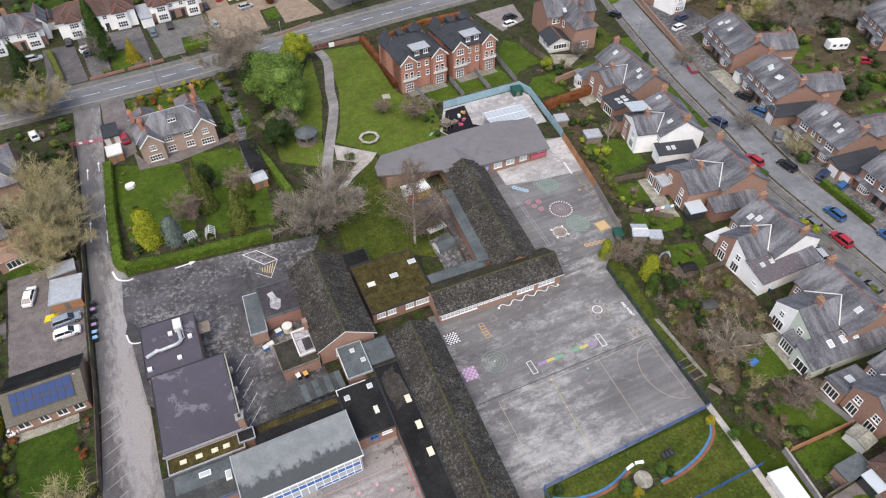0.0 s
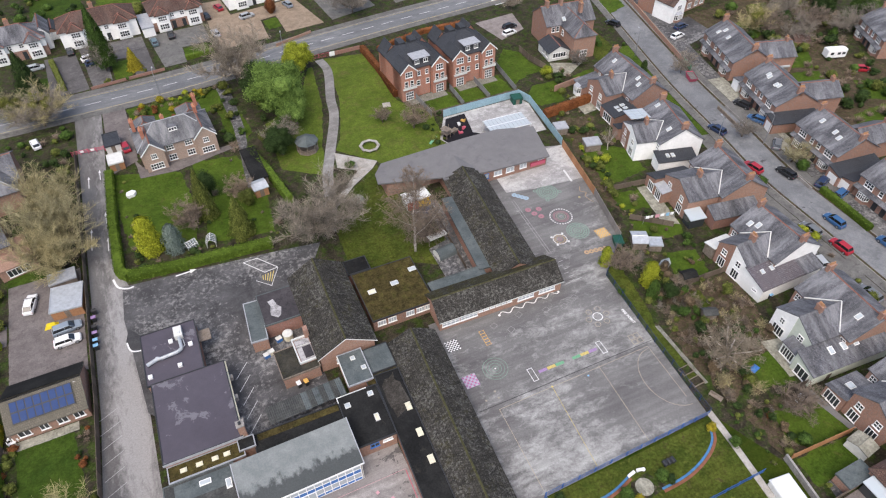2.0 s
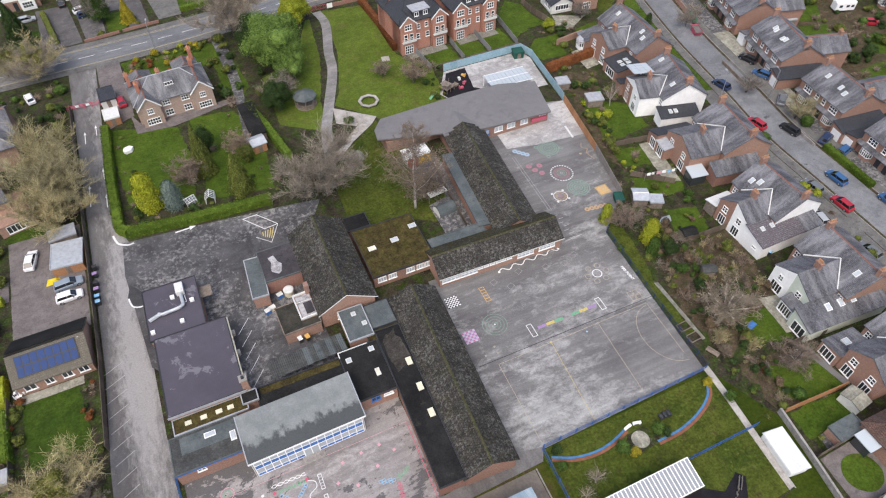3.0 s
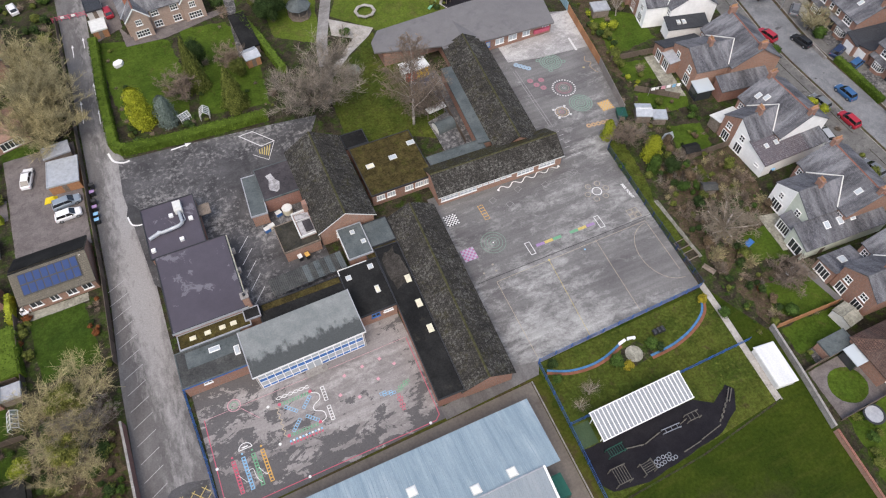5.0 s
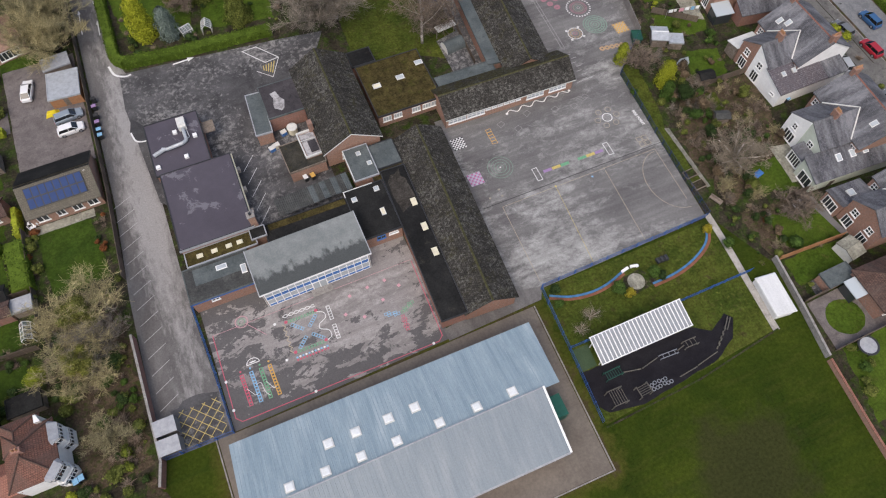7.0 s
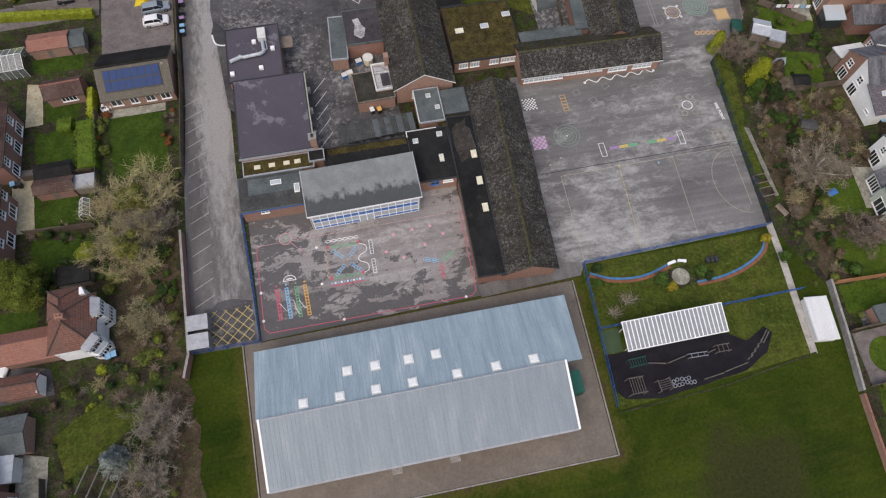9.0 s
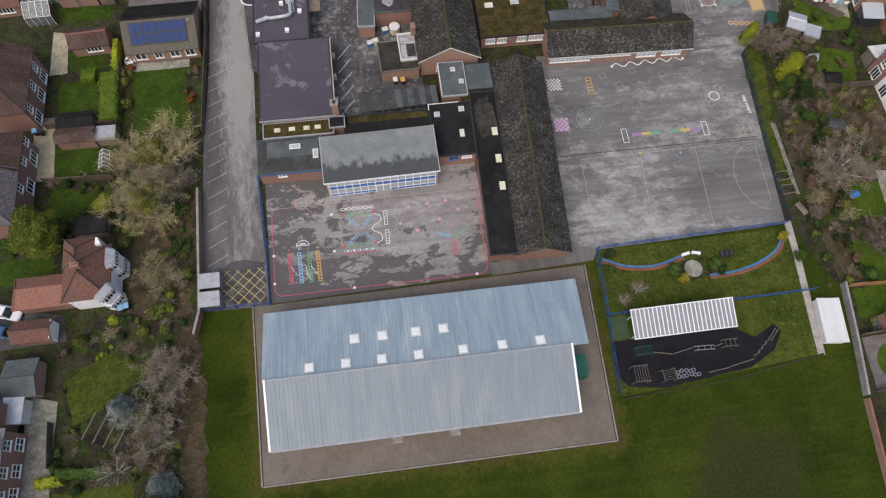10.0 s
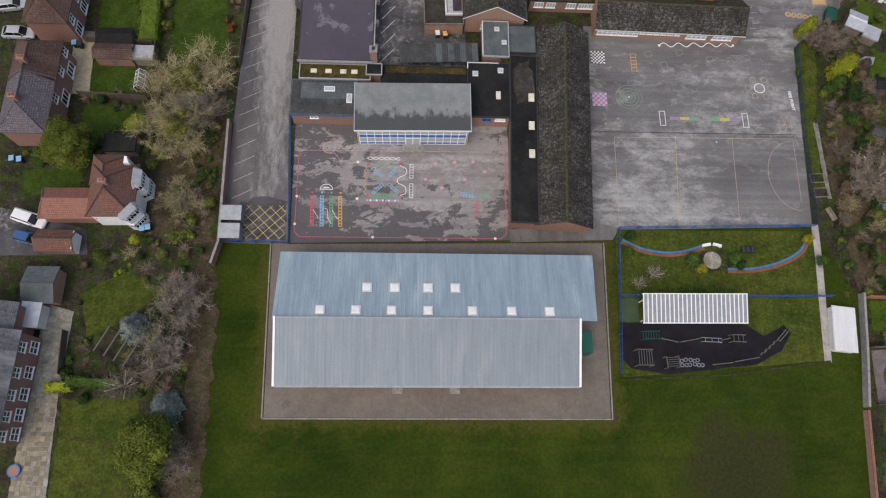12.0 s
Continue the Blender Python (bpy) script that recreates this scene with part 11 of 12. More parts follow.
for a, b, lab in (((29.2, 10.3), (31.6, 9.8), "low timber balance beam"), ((31.8, 9.8), (34.4, 10.3), "low timber balance beam"), ((37.4, 10.1), (38.6, 10.4), "low timber balance beam"),
                  ((35.8, 6.9), (38.6, 7.2), "low timber balance beam"), ((38.8, 7.3), (42.2, 7.9), "low timber balance beam"), ((45.2, 10.0), (46.6, 11.4), "broad timber balance beam"), ((44.9, 10.2), (46.3, 11.6), "broad timber balance beam")):
    a, b = Vector(a), Vector(b)
    m = (a + b) / 2
    t = thing("balance_beam", m.x, m.y, 0, math.degrees(math.atan2((b - a).y, (b - a).x)), lab, "play equipment", "balance beams")
    part("beam", Geo().box(-(b - a).length / 2, -0.06, 0.22, (b - a).length / 2, 0.06, 0.36), M_GEARWOOD, t)
    for s in (-0.4, 0.4):
        part("leg", Geo().box(s * (b - a).length - 0.06, -0.07, 0, s * (b - a).length + 0.06, 0.07, 0.22), M_GEARWOOD, t)
rnd = random.Random(4)
for k in range(11):
    t = thing("stepping_ring", 31.9 + (k % 6) * 0.52 + rnd.uniform(-0.1, 0.1), 6.9 + (k // 6) * 0.55 + rnd.uniform(-0.1, 0.1), 0.035, 0, "grey stepping ring set in the surface", "play equipment", "stepping rings")
    part("ring", Geo().disc(0, 0, 0.1, 0.27, 10, 0.18).disc(0, 0, 0.02, 0.27, 10, 0.18), M_METALGREY, t)
for k in range(9):
    t = thing("stepping_block", 42.6 + 0.32 * k + (k % 2) * 0.2, 8.4 + 0.26 * k, 0.035, 40, "small timber stepping block", "play equipment", "stepping blocks")
    part("block", Geo().box(-0.2, -0.07, 0, 0.2, 0.07, 0.22), M_GEARWOOD, t)
# garden features of the school garden
sd = whole("paved_circle", Geo().disc(37.6, 21.1, 0.05, 1.25, 24), M_PATIO, "round paved circle in the garden", "paving", "structure")
whole("mulch_bed", sheet([(35.0, 20.2), (36.2, 22.4), (39.0, 22.6), (40.8, 20.4), (39.0, 19.6), (36.6, 19.4)], 0.035, 0.1, 8), M_GARDEN, "bare mulched bed round the paved circle", "bed", "structure")
PATHB = [(25.2, 23.7), (28.0, 22.4), (31.2, 21.9), (34.0, 22.2), (36.6, 23.0)]
PATHC = [(39.6, 19.7), (43.6, 19.9), (47.4, 20.9), (50.4, 22.6), (51.7, 24.8)]
for line in (PATHB, PATHC):
    whole("painted_path", ribbon(line, 0.16, 0.046, 0.2), plain("blue_path_edge", (0.06, 0.16, 0.30), 0.8, vary=0.3), "narrow blue winding path edge", "path", "structure")
    whole("brick_path", ribbon(line, 0.20, 0.044, -0.2), plain("red_path_edge", (0.20, 0.085, 0.05), 0.85, vary=0.3), "narrow red-brown winding path", "path", "structure")
for x, a in ((36.9, 12), (38.4, -14)):
    b = thing("curved_bench", x, 23.2, 0, a, "short white curved garden bench", "bench")
    part("seat", Geo().box(-0.6, -0.2, 0.36, 0.6, 0.2, 0.46), M_WHITE, b)
    for s in (-0.45, 0.45):
        part("leg", Geo().box(s - 0.08, -0.16, 0, s + 0.08, 0.16, 0.36), M_WHITE, b)
for k in range(3):
    t = thing("barrel_planter", 42.0 + 0.65 * k, 22.6, 0, 90, "dark barrel planter lying on the grass", "planter", "barrel planters")
    part("barrel", Geo().tube((-0.4, 0, 0.32), (0.4, 0, 0.32), 0.32, 0.32, 10), M_DARKMETAL, t)
for x, y in ((53.9, 33.6), (54.1, 31.4)):
    t = thing("raised_bed", x + 0.5, y, 0, 4, "timber-edged raised bed of dark soil", "planter")
    for bx0, by0, bx1, by1 in ((-1.0, -0.7, 1.0, -0.6), (-1.0, 0.6, 1.0, 0.7), (-1.0, -0.6, -0.9, 0.6), (0.9, -0.6, 1.0, 0.6)):
        part("board", Geo().box(bx0, by0, 0, bx1, by1, 0.3), M_WOOD, t)
    part("soil", Geo().box(-0.9, -0.6, 0, 0.9, 0.6, 0.22), M_GARDEN, t)
bn = thing("garden_bench", 55.2, 28.0, 0, -66, "grey weathered timber bench", "bench")
part("seat", Geo().box(-1.0, -0.25, 0.4, 1.0, 0.25, 0.46), M_WOOD, bn)
part("backrest", Geo().box(-1.0, 0.22, 0.46, 1.0, 0.28, 0.9), M_WOOD, bn)
for x in (-0.9, 0.9):
    part("leg", Geo().box(x - 0.04, -0.22, 0, x + 0.04, 0.22, 0.4), M_WOOD, bn)
pg = thing("pergola", -39.3, 8.3, 0, -26, "timber pergola of four long beams on posts", "pergola")
for k in range(4):
    x = -2.1 + 1.4 * k
    part("beam", Geo().box(x - 0.09, -1.7, 2.3, x + 0.09, 1.7, 2.5), M_GEARWOOD, pg)
    for y in (-1.5, 1.5):
        part("post", Geo().box(x - 0.07, y - 0.07, 0, x + 0.07, y + 0.07, 2.3), M_GEARWOOD, pg)
tr = thing("trampoline", 61.0, 0.8, 0, 0, "round garden trampoline with pale mat", "trampoline")
part("bed", Geo().disc(0, 0, 0.8, 1.2, 20), M_LEAD, tr)
part("pad", Geo().disc(0, 0, 0.82, 1.45, 20, 1.15), M_DARKMETAL, tr)
for k in range(6):
    a = k * math.pi / 3
    part("leg", Geo().tube((1.35 * math.cos(a), 1.35 * math.sin(a), 0), (1.35 * math.cos(a), 1.35 * math.sin(a), 0.8), 0.03, 0.03, 5), M_DARKMETAL, tr)
tp = thing("tarpaulin", 64.2, 29.6, 0, 15, "crumpled blue tarpaulin on the lawn", "tarpaulin")
part("sheet_fold", Geo().mesh([(-0.8, -0.5, 0.03), (0.8, -0.5, 0.03), (0.8, 0.5, 0.03), (-0.8, 0.5, 0.03), (-0.5, -0.25, 0.35), (0.5, -0.3, 0.28), (0.45, 0.3, 0.38), (-0.5, 0.25, 0.25)], [(0, 1, 5, 4), (1, 2, 6, 5), (2, 3, 7, 6), (3, 0, 4, 7), (4, 5, 6, 7)]), M_BLUEPANEL, tp)
pp = thing("garden_cover", 66.3, 22.5, 0, 10, "white sheet-covered garden furniture", "cover")
part("cover", Geo().mesh([(-0.8, -0.7, 0.02), (0.8, -0.6, 0.02), (0.7, 0.8, 0.02), (-0.7, 0.6, 0.02), (-0.6, -0.5, 0.8), (0.6, -0.4, 0.9), (0.5, 0.6, 0.8), (-0.5, 0.4, 0.85)], [(0, 1, 5, 4), (1, 2, 6, 5), (2, 3, 7, 6), (3, 0, 4, 7), (4, 5, 6, 7)]), M_WHITE, pp)
gf = thing("garden_cover", -19.0, 112.6, 0, 30, "white-covered garden table and chairs on the lawn", "cover")
part("cover", Geo().prism([(-0.9, -0.5), (0.2, -0.8), (1.0, -0.2), (0.7, 0.6), (-0.4, 0.8), (-1.0, 0.2)], 0.02, 0.7), M_WHITE, gf)
net = thing("goal_net", 65.3, 53.0, 0, 30, "white netted garden goal lying on the lawn", "goal")
part("net", Geo().mesh([(-1.1, -0.8, 0.05), (1.1, -0.8, 0.05), (0.9, 0.9, 0.05), (-0.9, 0.9, 0.05), (-0.9, -0.2, 1.3), (0.9, -0.2, 1.3)], [(0, 1, 5, 4), (1, 2, 5), (2, 3, 4, 5), (3, 0, 4)]), M_GLASSPALE, net)
for k, (x, y, c) in enumerate(((-28.0, 81.6, "purple"), (-28.0, 79.6, "dark"), (-28.0, 78.2, "purple"), (-28.0, 76.6, "blue"), (-28.0, 75.4, "blue"), (-27.9, 83.2, "dark"))):
    t = thing("wheelie_bin", x + 0.35, y, 0.03, 90, "wheeled bin with a " + {"purple": "purple", "dark": "dark grey", "blue": "blue"}[c] + " lid by the fence", "bin", "bins by the drive")
    part("body", Geo().mesh([(-0.24, -0.3, 0.05), (0.24, -0.3, 0.05), (0.24, 0.3, 0.05), (-0.24, 0.3, 0.05), (-0.29, -0.36, 1.0), (0.29, -0.36, 1.0), (0.29, 0.36, 1.0), (-0.29, 0.36, 1.0)], [(3, 2, 1, 0), (0, 1, 5, 4), (1, 2, 6, 5), (2, 3, 7, 6), (3, 0, 4, 7)]), M_DARKMETAL, t)
    part("lid", Geo().box(-0.31, -0.38, 1.0, 0.31, 0.38, 1.08), PAINT[c], t)
for k, (x, y, c) in enumerate(((-52.2, 51.8, "blue"), (-51.4, 51.7, "dark"), (-57.4, 33.6, "blue"), (-56.4, 33.5, "blue"), (-38.9, 24.0, "blue"), (-38.2, 24.2, "blue"), (75.6, 40.0, "green"), (76.4, 39.6, "blue"), (84.8, 38.4, "blue"), (85.8, 38.0, "green"), (0.9, 55.2, "orange"), (-0.2, 55.3, "white"))):
    t = thing("wheelie_bin", x, y, 0.05, 10, "wheeled bin standing by a wall", "bin", "house bins")
    part("body", cached("binbody", lambda: Geo().mesh([(-0.24, -0.3, 0.05), (0.24, -0.3, 0.05), (0.24, 0.3, 0.05), (-0.24, 0.3, 0.05), (-0.29, -0.36, 1.0), (0.29, -0.36, 1.0), (0.29, 0.36, 1.0), (-0.29, 0.36, 1.0)], [(3, 2, 1, 0), (0, 1, 5, 4), (1, 2, 6, 5), (2, 3, 7, 6), (3, 0, 4, 7)]).data("body", M_DARKMETAL)), None, t)
    part("lid", Geo().box(-0.33, -0.4, 1.0, 0.33, 0.4, 1.08), PAINT[c], t)
sk2 = thing("grit_heap_cover", -34.2, 83.4, 0, 0, "bright yellow tarpaulin over a heap", "tarpaulin")
part("cover", Geo().mesh([(-1.2, -0.6, 0.02), (1.2, -0.5, 0.02), (1.0, 0.6, 0.02), (-1.0, 0.6, 0.02), (-0.7, -0.2, 0.6), (0.6, -0.2, 0.7), (0.5, 0.3, 0.6), (-0.6, 0.3, 0.65)], [(0, 1, 5, 4), (1, 2, 6, 5), (2, 3, 7, 6), (3, 0, 4, 7), (4, 5, 6, 7)]), plain("yellow_tarpaulin", (0.62, 0.48, 0.02), 0.5), sk2)
sg = thing("school_sign", 33.6, 147.6, 0, 0, "white school sign board on posts by the gate", "sign")
part("board", Geo().prism([(-0.7, -0.04), (0.7, -0.04), (0.7, 0.04), (-0.7, 0.04)], 0.9, 2.1), M_WHITE, sg)
for x in (-0.5, 0.5):
    part("post", Geo().box(x - 0.04, -0.03, 0, x + 0.04, 0.03, 0.9), M_DARKMETAL, sg)
for x, y in ((104.4, 116.0), (96.9, 77.0), (107.0, 73.4), (78.0, 168.6), (-9.0, 147.6), (22.4, 152.2)):
    t = thing("street_lamp", x, y, 0.11, 80, "tall grey street lamp column", "lamp", "street lamps")
    part("column", cached("lampcol", lambda: Geo().tube((0, 0, 0), (0, 0, 7.0), 0.09, 0.06, 8).tube((0, 0, 6.95), (0.9, 0, 7.15), 0.05, 0.04, 6).data("column", M_METALGREY)), None, t)
    part("lantern", cached("lamphead", lambda: Geo().box(0.8, -0.14, 7.08, 1.4, 0.14, 7.22).data("lantern", M_LEAD)), None, t)
scf = thing("scaffold", 127.0, 95.4, 0, 74, "timber and tube scaffolding beside the house", "scaffold")
for x in (-2.5, 0, 2.5):
    for y in (0, 1.2):
        part("standard", Geo().tube((x, y, 0), (x, y, 5.0), 0.05, 0.05, 5), M_METALGREY, scf)
for z in (2.0, 4.0):
    part("deck", Geo().box(-2.7, -0.1, z, 2.7, 1.3, z + 0.06), M_GEARWOOD, scf)

# nursery play gear on the black surface
nf = thing("climbing_frame", 46.6, 104.6, 0, 25, "dark timber climbing frame with ramps in the nursery", "climbing frame")
for x in (-1.2, 0.0, 1.2):
    for y in (-0.8, 0.8):
        part("post", Geo().tube((x, y, 0), (x, y, 2.1), 0.07, 0.06, 6), M_WOOD, nf)
part("deck", Geo().box(-1.3, -0.9, 1.0, 1.3, 0.9, 1.08), M_WOOD, nf)
part("ramp", Geo().prism([(1.3, -0.5), (3.0, -0.5), (3.0, 0.5), (1.3, 0.5)], 0.0, 0.5), M_WOOD, nf)
part("roof_board", Geo().box(-1.4, -1.0, 2.1, 0.2, 1.0, 2.18), M_WOOD, nf)
sl = thing("slide", 43.6, 104.0, 0, 200, "green plastic slide in the nursery", "slide")
part("chute", Geo().mesh([(0, -0.3, 1.2), (0, 0.3, 1.2), (1.9, 0.3, 0.15), (1.9, -0.3, 0.15), (0, -0.3, 1.1), (0, 0.3, 1.1), (1.9, 0.3, 0.05), (1.9, -0.3, 0.05)], [(0, 3, 2, 1), (4, 5, 6, 7), (0, 1, 5, 4), (1, 2, 6, 5), (2, 3, 7, 6), (3, 0, 4, 7)]), PAINT["green"], sl)
for y in (-0.25, 0.25):
    part("leg", Geo().tube((0.1, y, 0), (0.1, y, 1.1), 0.04, 0.04, 6), M_METALGREY, sl)
for k, (x, y, c, lab) in enumerate(((49.6, 104.2, "red", "red plastic rocker on the black surface"), (51.0, 105.6, "red", "red plastic seat on the black surface"), (50.6, 107.4, "white", "white plastic toy on the black surface"), (52.0, 108.2, "orange", "orange plastic toy on the black surface"))):
    toy = thing("rocking_toy", x, y, 0.05, 40 * k, lab, "toy")
    part("seat", Geo().box(-0.5, -0.25, 0.0, 0.5, 0.25, 0.35), PAINT[c], toy)
    part("back", Geo().box(-0.5, -0.25, 0.35, -0.35, 0.25, 0.7), PAINT[c], toy)

# slabs of the terrace paving
slab_rnd = random.Random(12)
terrace = bpy.data.objects["terrace.001"]
for i in range(6):
    for j in range(30):
        x, y = -49.9 + 0.62 * i + (0.1 if j % 2 else 0), 1.9 - 0.56 * j
        if slab_rnd.random() < 0.12:
            continue
        me = cached(("slab", slab_rnd.randrange(3)), lambda: Geo().box(-0.285, -0.25, 0, 0.285, 0.25, 0.035).data("slab", M_SLAB, False))
        s = part("slab", me, None, terrace)
        s.matrix_basis = pose(x, y, 0.052, 0, 0, slab_rnd.uniform(-2, 2))

# conservatory, garden seats and yard clutter
greenhouse(-53.2, 73.4, 2, 3.9, 4.2, 3.0, "white-framed conservatory with glazed roof")
for k, (x, y, a) in enumerate(((-39.6, 64.0, 20), (-38.8, 63.2, 200), (-39.9, 62.7, 110))):
    ch_w = thing("garden_chair", x, y, 0.06, a, "white plastic garden chair on the patio", "chair", "patio chairs")
    part("seat", Geo().box(-0.27, -0.25, 0.38, 0.27, 0.25, 0.43), M_WHITE, ch_w)
    part("backrest", Geo().box(-0.27, 0.22, 0.43, 0.27, 0.28, 0.9), M_WHITE, ch_w)
    for u in (-0.22, 0.22):
        for v in (-0.2, 0.2):
            part("leg", Geo().box(u - 0.03, v - 0.03, 0, u + 0.03, v + 0.03, 0.38), M_WHITE, ch_w)
tub = thing("storage_tub", 0.6, 64.9, 0.05, 0, "cream round storage tub behind the boiler house", "tub")
part("body", Geo().tube((0, 0, 0), (0, 0, 1.3), 0.75, 0.8, 14), M_CREAM, tub)
part("lid", Geo().tube((0, 0, 1.3), (0, 0, 1.42), 0.85, 0.6, 14), M_GREYWHITE, tub)
for x, y, c, lab in ((-0.9, 65.0, M_BLUEPANEL, "blue crate behind the boiler house"), (-2.6, 63.0, M_CREAM, "stacked cardboard beside the outbuilding"), (-3.4, 62.7, M_BLUEPANEL, "blue crate beside the outbuilding")):
    cr = thing("crate", x, y, 0.05, 15, lab, "crate")
    part("body", Geo().box(-0.45, -0.35, 0, 0.45, 0.35, 0.7), c, cr)
    part("lid", Geo().box(-0.48, -0.38, 0.7, 0.48, 0.38, 0.76), M_GREYWHITE, cr)


# ---- painted games and lines ----
def line_mark(pts, width, z, closed=False):
    """A painted line of constant width."""
    g = Geo()
    pts = [Vector(p) for p in pts] + ([Vector(pts[0])] if closed else [])
    z0 = z
    for i, (a, b) in enumerate(zip(pts, pts[1:])):
        d, z = (b - a).normalized(), z0 + 0.0007 * (i % 2)
        n = Vector((-d.y, d.x)) * width / 2
        e = d * width * 0.4
        g.face((*(a - n - e), z), (*(b - n + e), z), (*(b + n + e), z), (*(a + n - e), z))
    return g


def dots_mark(pts, r, z, n=10):
    g = Geo()
    for x, y in pts:
        g.disc(x, y, z, r, n)
    return g


def curve_mark(f, t0, t1, steps, width, z):
    return line_mark([f(t0 + (t1 - t0) * i / steps) for i in range(steps + 1)], width, z)


ZL, ZP = 0.061, 0.064
mark = lambda name, geo, col, on: part(name, geo, PAINT[col], on)  # noqa: E731
mark("border_line", line_mark([(-19.4, 36.2), (-19.3, 24.2), (-18.6, 23.5), (8.6, 23.7), (9.3, 24.3), (9.5, 36.4)], 0.10, ZL), "red", low)
mark("border_line", line_mark([(-19.4, 36.2), (9.5, 36.6)], 0.05, ZL), "pink", low)
for ph in (0, math.pi):
    mark("wave_line", curve_mark(lambda t: (-9.9 + 4.5 * t, 35.2 + 0.2 * math.sin(t * 18 + ph)), 0, 1, 50, 0.09, ZL), "white", low)
mark("zigzag_line", line_mark([(-10.2 + (0.28 if i % 2 else -0.1), 34.1 - 0.4 * i) for i in range(12)], 0.10, ZL), "cream", low)
for y in (34.25, 29.65):
    for k in range(10):
        mark("number_square", line_mark([(-9.4 + k * 0.4, y - 0.16), (-9.08 + k * 0.4, y - 0.16), (-9.08 + k * 0.4, y + 0.16), (-9.4 + k * 0.4, y + 0.16)], 0.07, ZL, True), "green", low)
for (x0, y0), (x1, y1) in (((-9.1, 33.7), (-7.7, 32.4)), ((-5.6, 33.8), (-6.9, 32.5)), ((-9.0, 30.0), (-7.7, 31.3)), ((-5.5, 30.1), (-6.8, 31.3))):
    d = Vector((x1 - x0, y1 - y0)).normalized()
    n = Vector((-d.y, d.x)) * 0.2
    for k in range(5):
        a = Vector((x0, y0)) + d * 0.38 * k
        b = a + d * 0.33
        mark("number_square", line_mark([a - n, b - n, b + n, a + n], 0.07, ZL, True), "blue", low)
mark("snake_line", line_mark(smooth_line([(-5.4, 34.2), (-4.5, 33.7), (-4.5, 32.9), (-5.5, 32.3), (-5.6, 31.6), (-4.6, 31.0), (-4.5, 30.1), (-5.2, 29.7)]), 0.10, ZL), "white", low)
for y in (32.3, 29.4):
    for k in range(5):
        mark("ladder_square", line_mark([(-3.95, y + 0.42 * k), (-3.5, y + 0.42 * k), (-3.5, y + 0.42 * k + 0.4), (-3.95, y + 0.42 * k + 0.4)], 0.09, ZL, True), "white", low)
mark("red_spot", dots_mark([(-9.7, 34.3), (-5.4, 34.4), (-9.7, 29.7), (-5.4, 29.8)], 0.24, ZP), "red", low)
for k in range(11):
    mark("spot", dots_mark([(-9.7 + 0.42 * k, 28.55 + (0.36 if k % 2 else 0))], 0.15, ZP), ("red", "white")[k % 2], low)
    mark("spot", dots_mark([(-9.7 + 0.42 * k, 28.55 + (0 if k % 2 else 0.36))], 0.15, ZP), ("blue", "red")[k % 2], low)
for x, c in ((-17.2, "red"), (-15.9, "blue"), (-14.6, "green"), (-13.4, "orange")):
    for k in range(10):
        mark("track_square", line_mark([(x - 0.2 + 0.02 * k, 29.4 - 0.44 * k), (x + 0.2 + 0.02 * k, 29.4 - 0.44 * k), (x + 0.2 + 0.02 * k, 29.02 - 0.44 * k), (x - 0.2 + 0.02 * k, 29.02 - 0.44 * k)], 0.12, ZL, True), c, low)
    mark("start_spot", dots_mark([(x - 0.02, 29.9)], 0.14, ZP), c, low)
for a, b, s in ((-17.0, -15.8, 1), (-15.8, -14.4, -1), (-14.4, -13.4, 1)):
    mark("swirl_line", line_mark(smooth_line([(a, 27.4), ((a + b) / 2, 27.0 - 0.5 * s), ((a + b) / 2 + 0.2, 26.2), (b, 25.8 + 0.4 * s)]), 0.06, ZP), "white", low)
mark("half_ring", line_mark([(-15.35 + 0.85 * math.cos(math.pi * i / 14), 30.4 + 0.75 * math.sin(math.pi * i / 14)) for i in range(15)], 0.10, ZL, True), "white", low)
mark("half_ring", line_mark([(-15.7, 30.65), (-15.0, 30.65)], 0.16, ZL), "white", low)
for x, y, dx, dy, c in ((3.3, 30.1, 0.42, -0.13, "blue"), (5.6, 29.6, 0.42, 0.2, "green"), (5.4, 28.9, -0.02, -0.48, "red")):
    for k in range(5):
        for o in (-0.22, 0.22):
            q = (x + dx * k - dy * o * 1.6, y + dy * k + dx * o * 1.6) if k % 2 else (x + dx * k, y + dy * k)
            mark("hop_square", line_mark([(q[0] - 0.18, q[1] - 0.18), (q[0] + 0.18, q[1] - 0.18), (q[0] + 0.18, q[1] + 0.18), (q[0] - 0.18, q[1] + 0.18)], 0.07, ZL + 0.0005 * (o > 0), True), c, low)
for x, y in ((-0.4, 34.6), (2.3, 34.9), (4.9, 35.0), (6.5, 33.5), (-1.8, 32.2), (3.7, 32.3), (0.5, 30.9)):
    mark("pink_square", Geo().obox(x, y, 0.056, 0.42, 0.42, ZL, 20), "pink", low)
mark("white_spot", dots_mark([(-11.2, 34.6), (-11.1, 29.1), (-19.3, 29.3), (-19.3, 25.3), (-8.8, 23.6), (7.8, 23.7)], 0.2, ZP), "white", low)
for r in (0.5, 0.9):
    mark("ring", Geo().disc(-15.3, 36.7, ZL, r, 24, r - 0.09), "green" if r < 0.7 else "pink", low)
mark("tail_line", line_mark([(-14.6, 36.0), (-12.6, 33.6)], 0.06, ZL), "pink", low)
# drive: bays, hatching, arrows
for k in range(14):
    y = 28.8 + 2.52 * k
    part("bay_line", line_mark([(-28.0 - 0.02 * k, y), (-25.5, y + 1.35)], 0.08, 0.041), FADED["white"], drive)
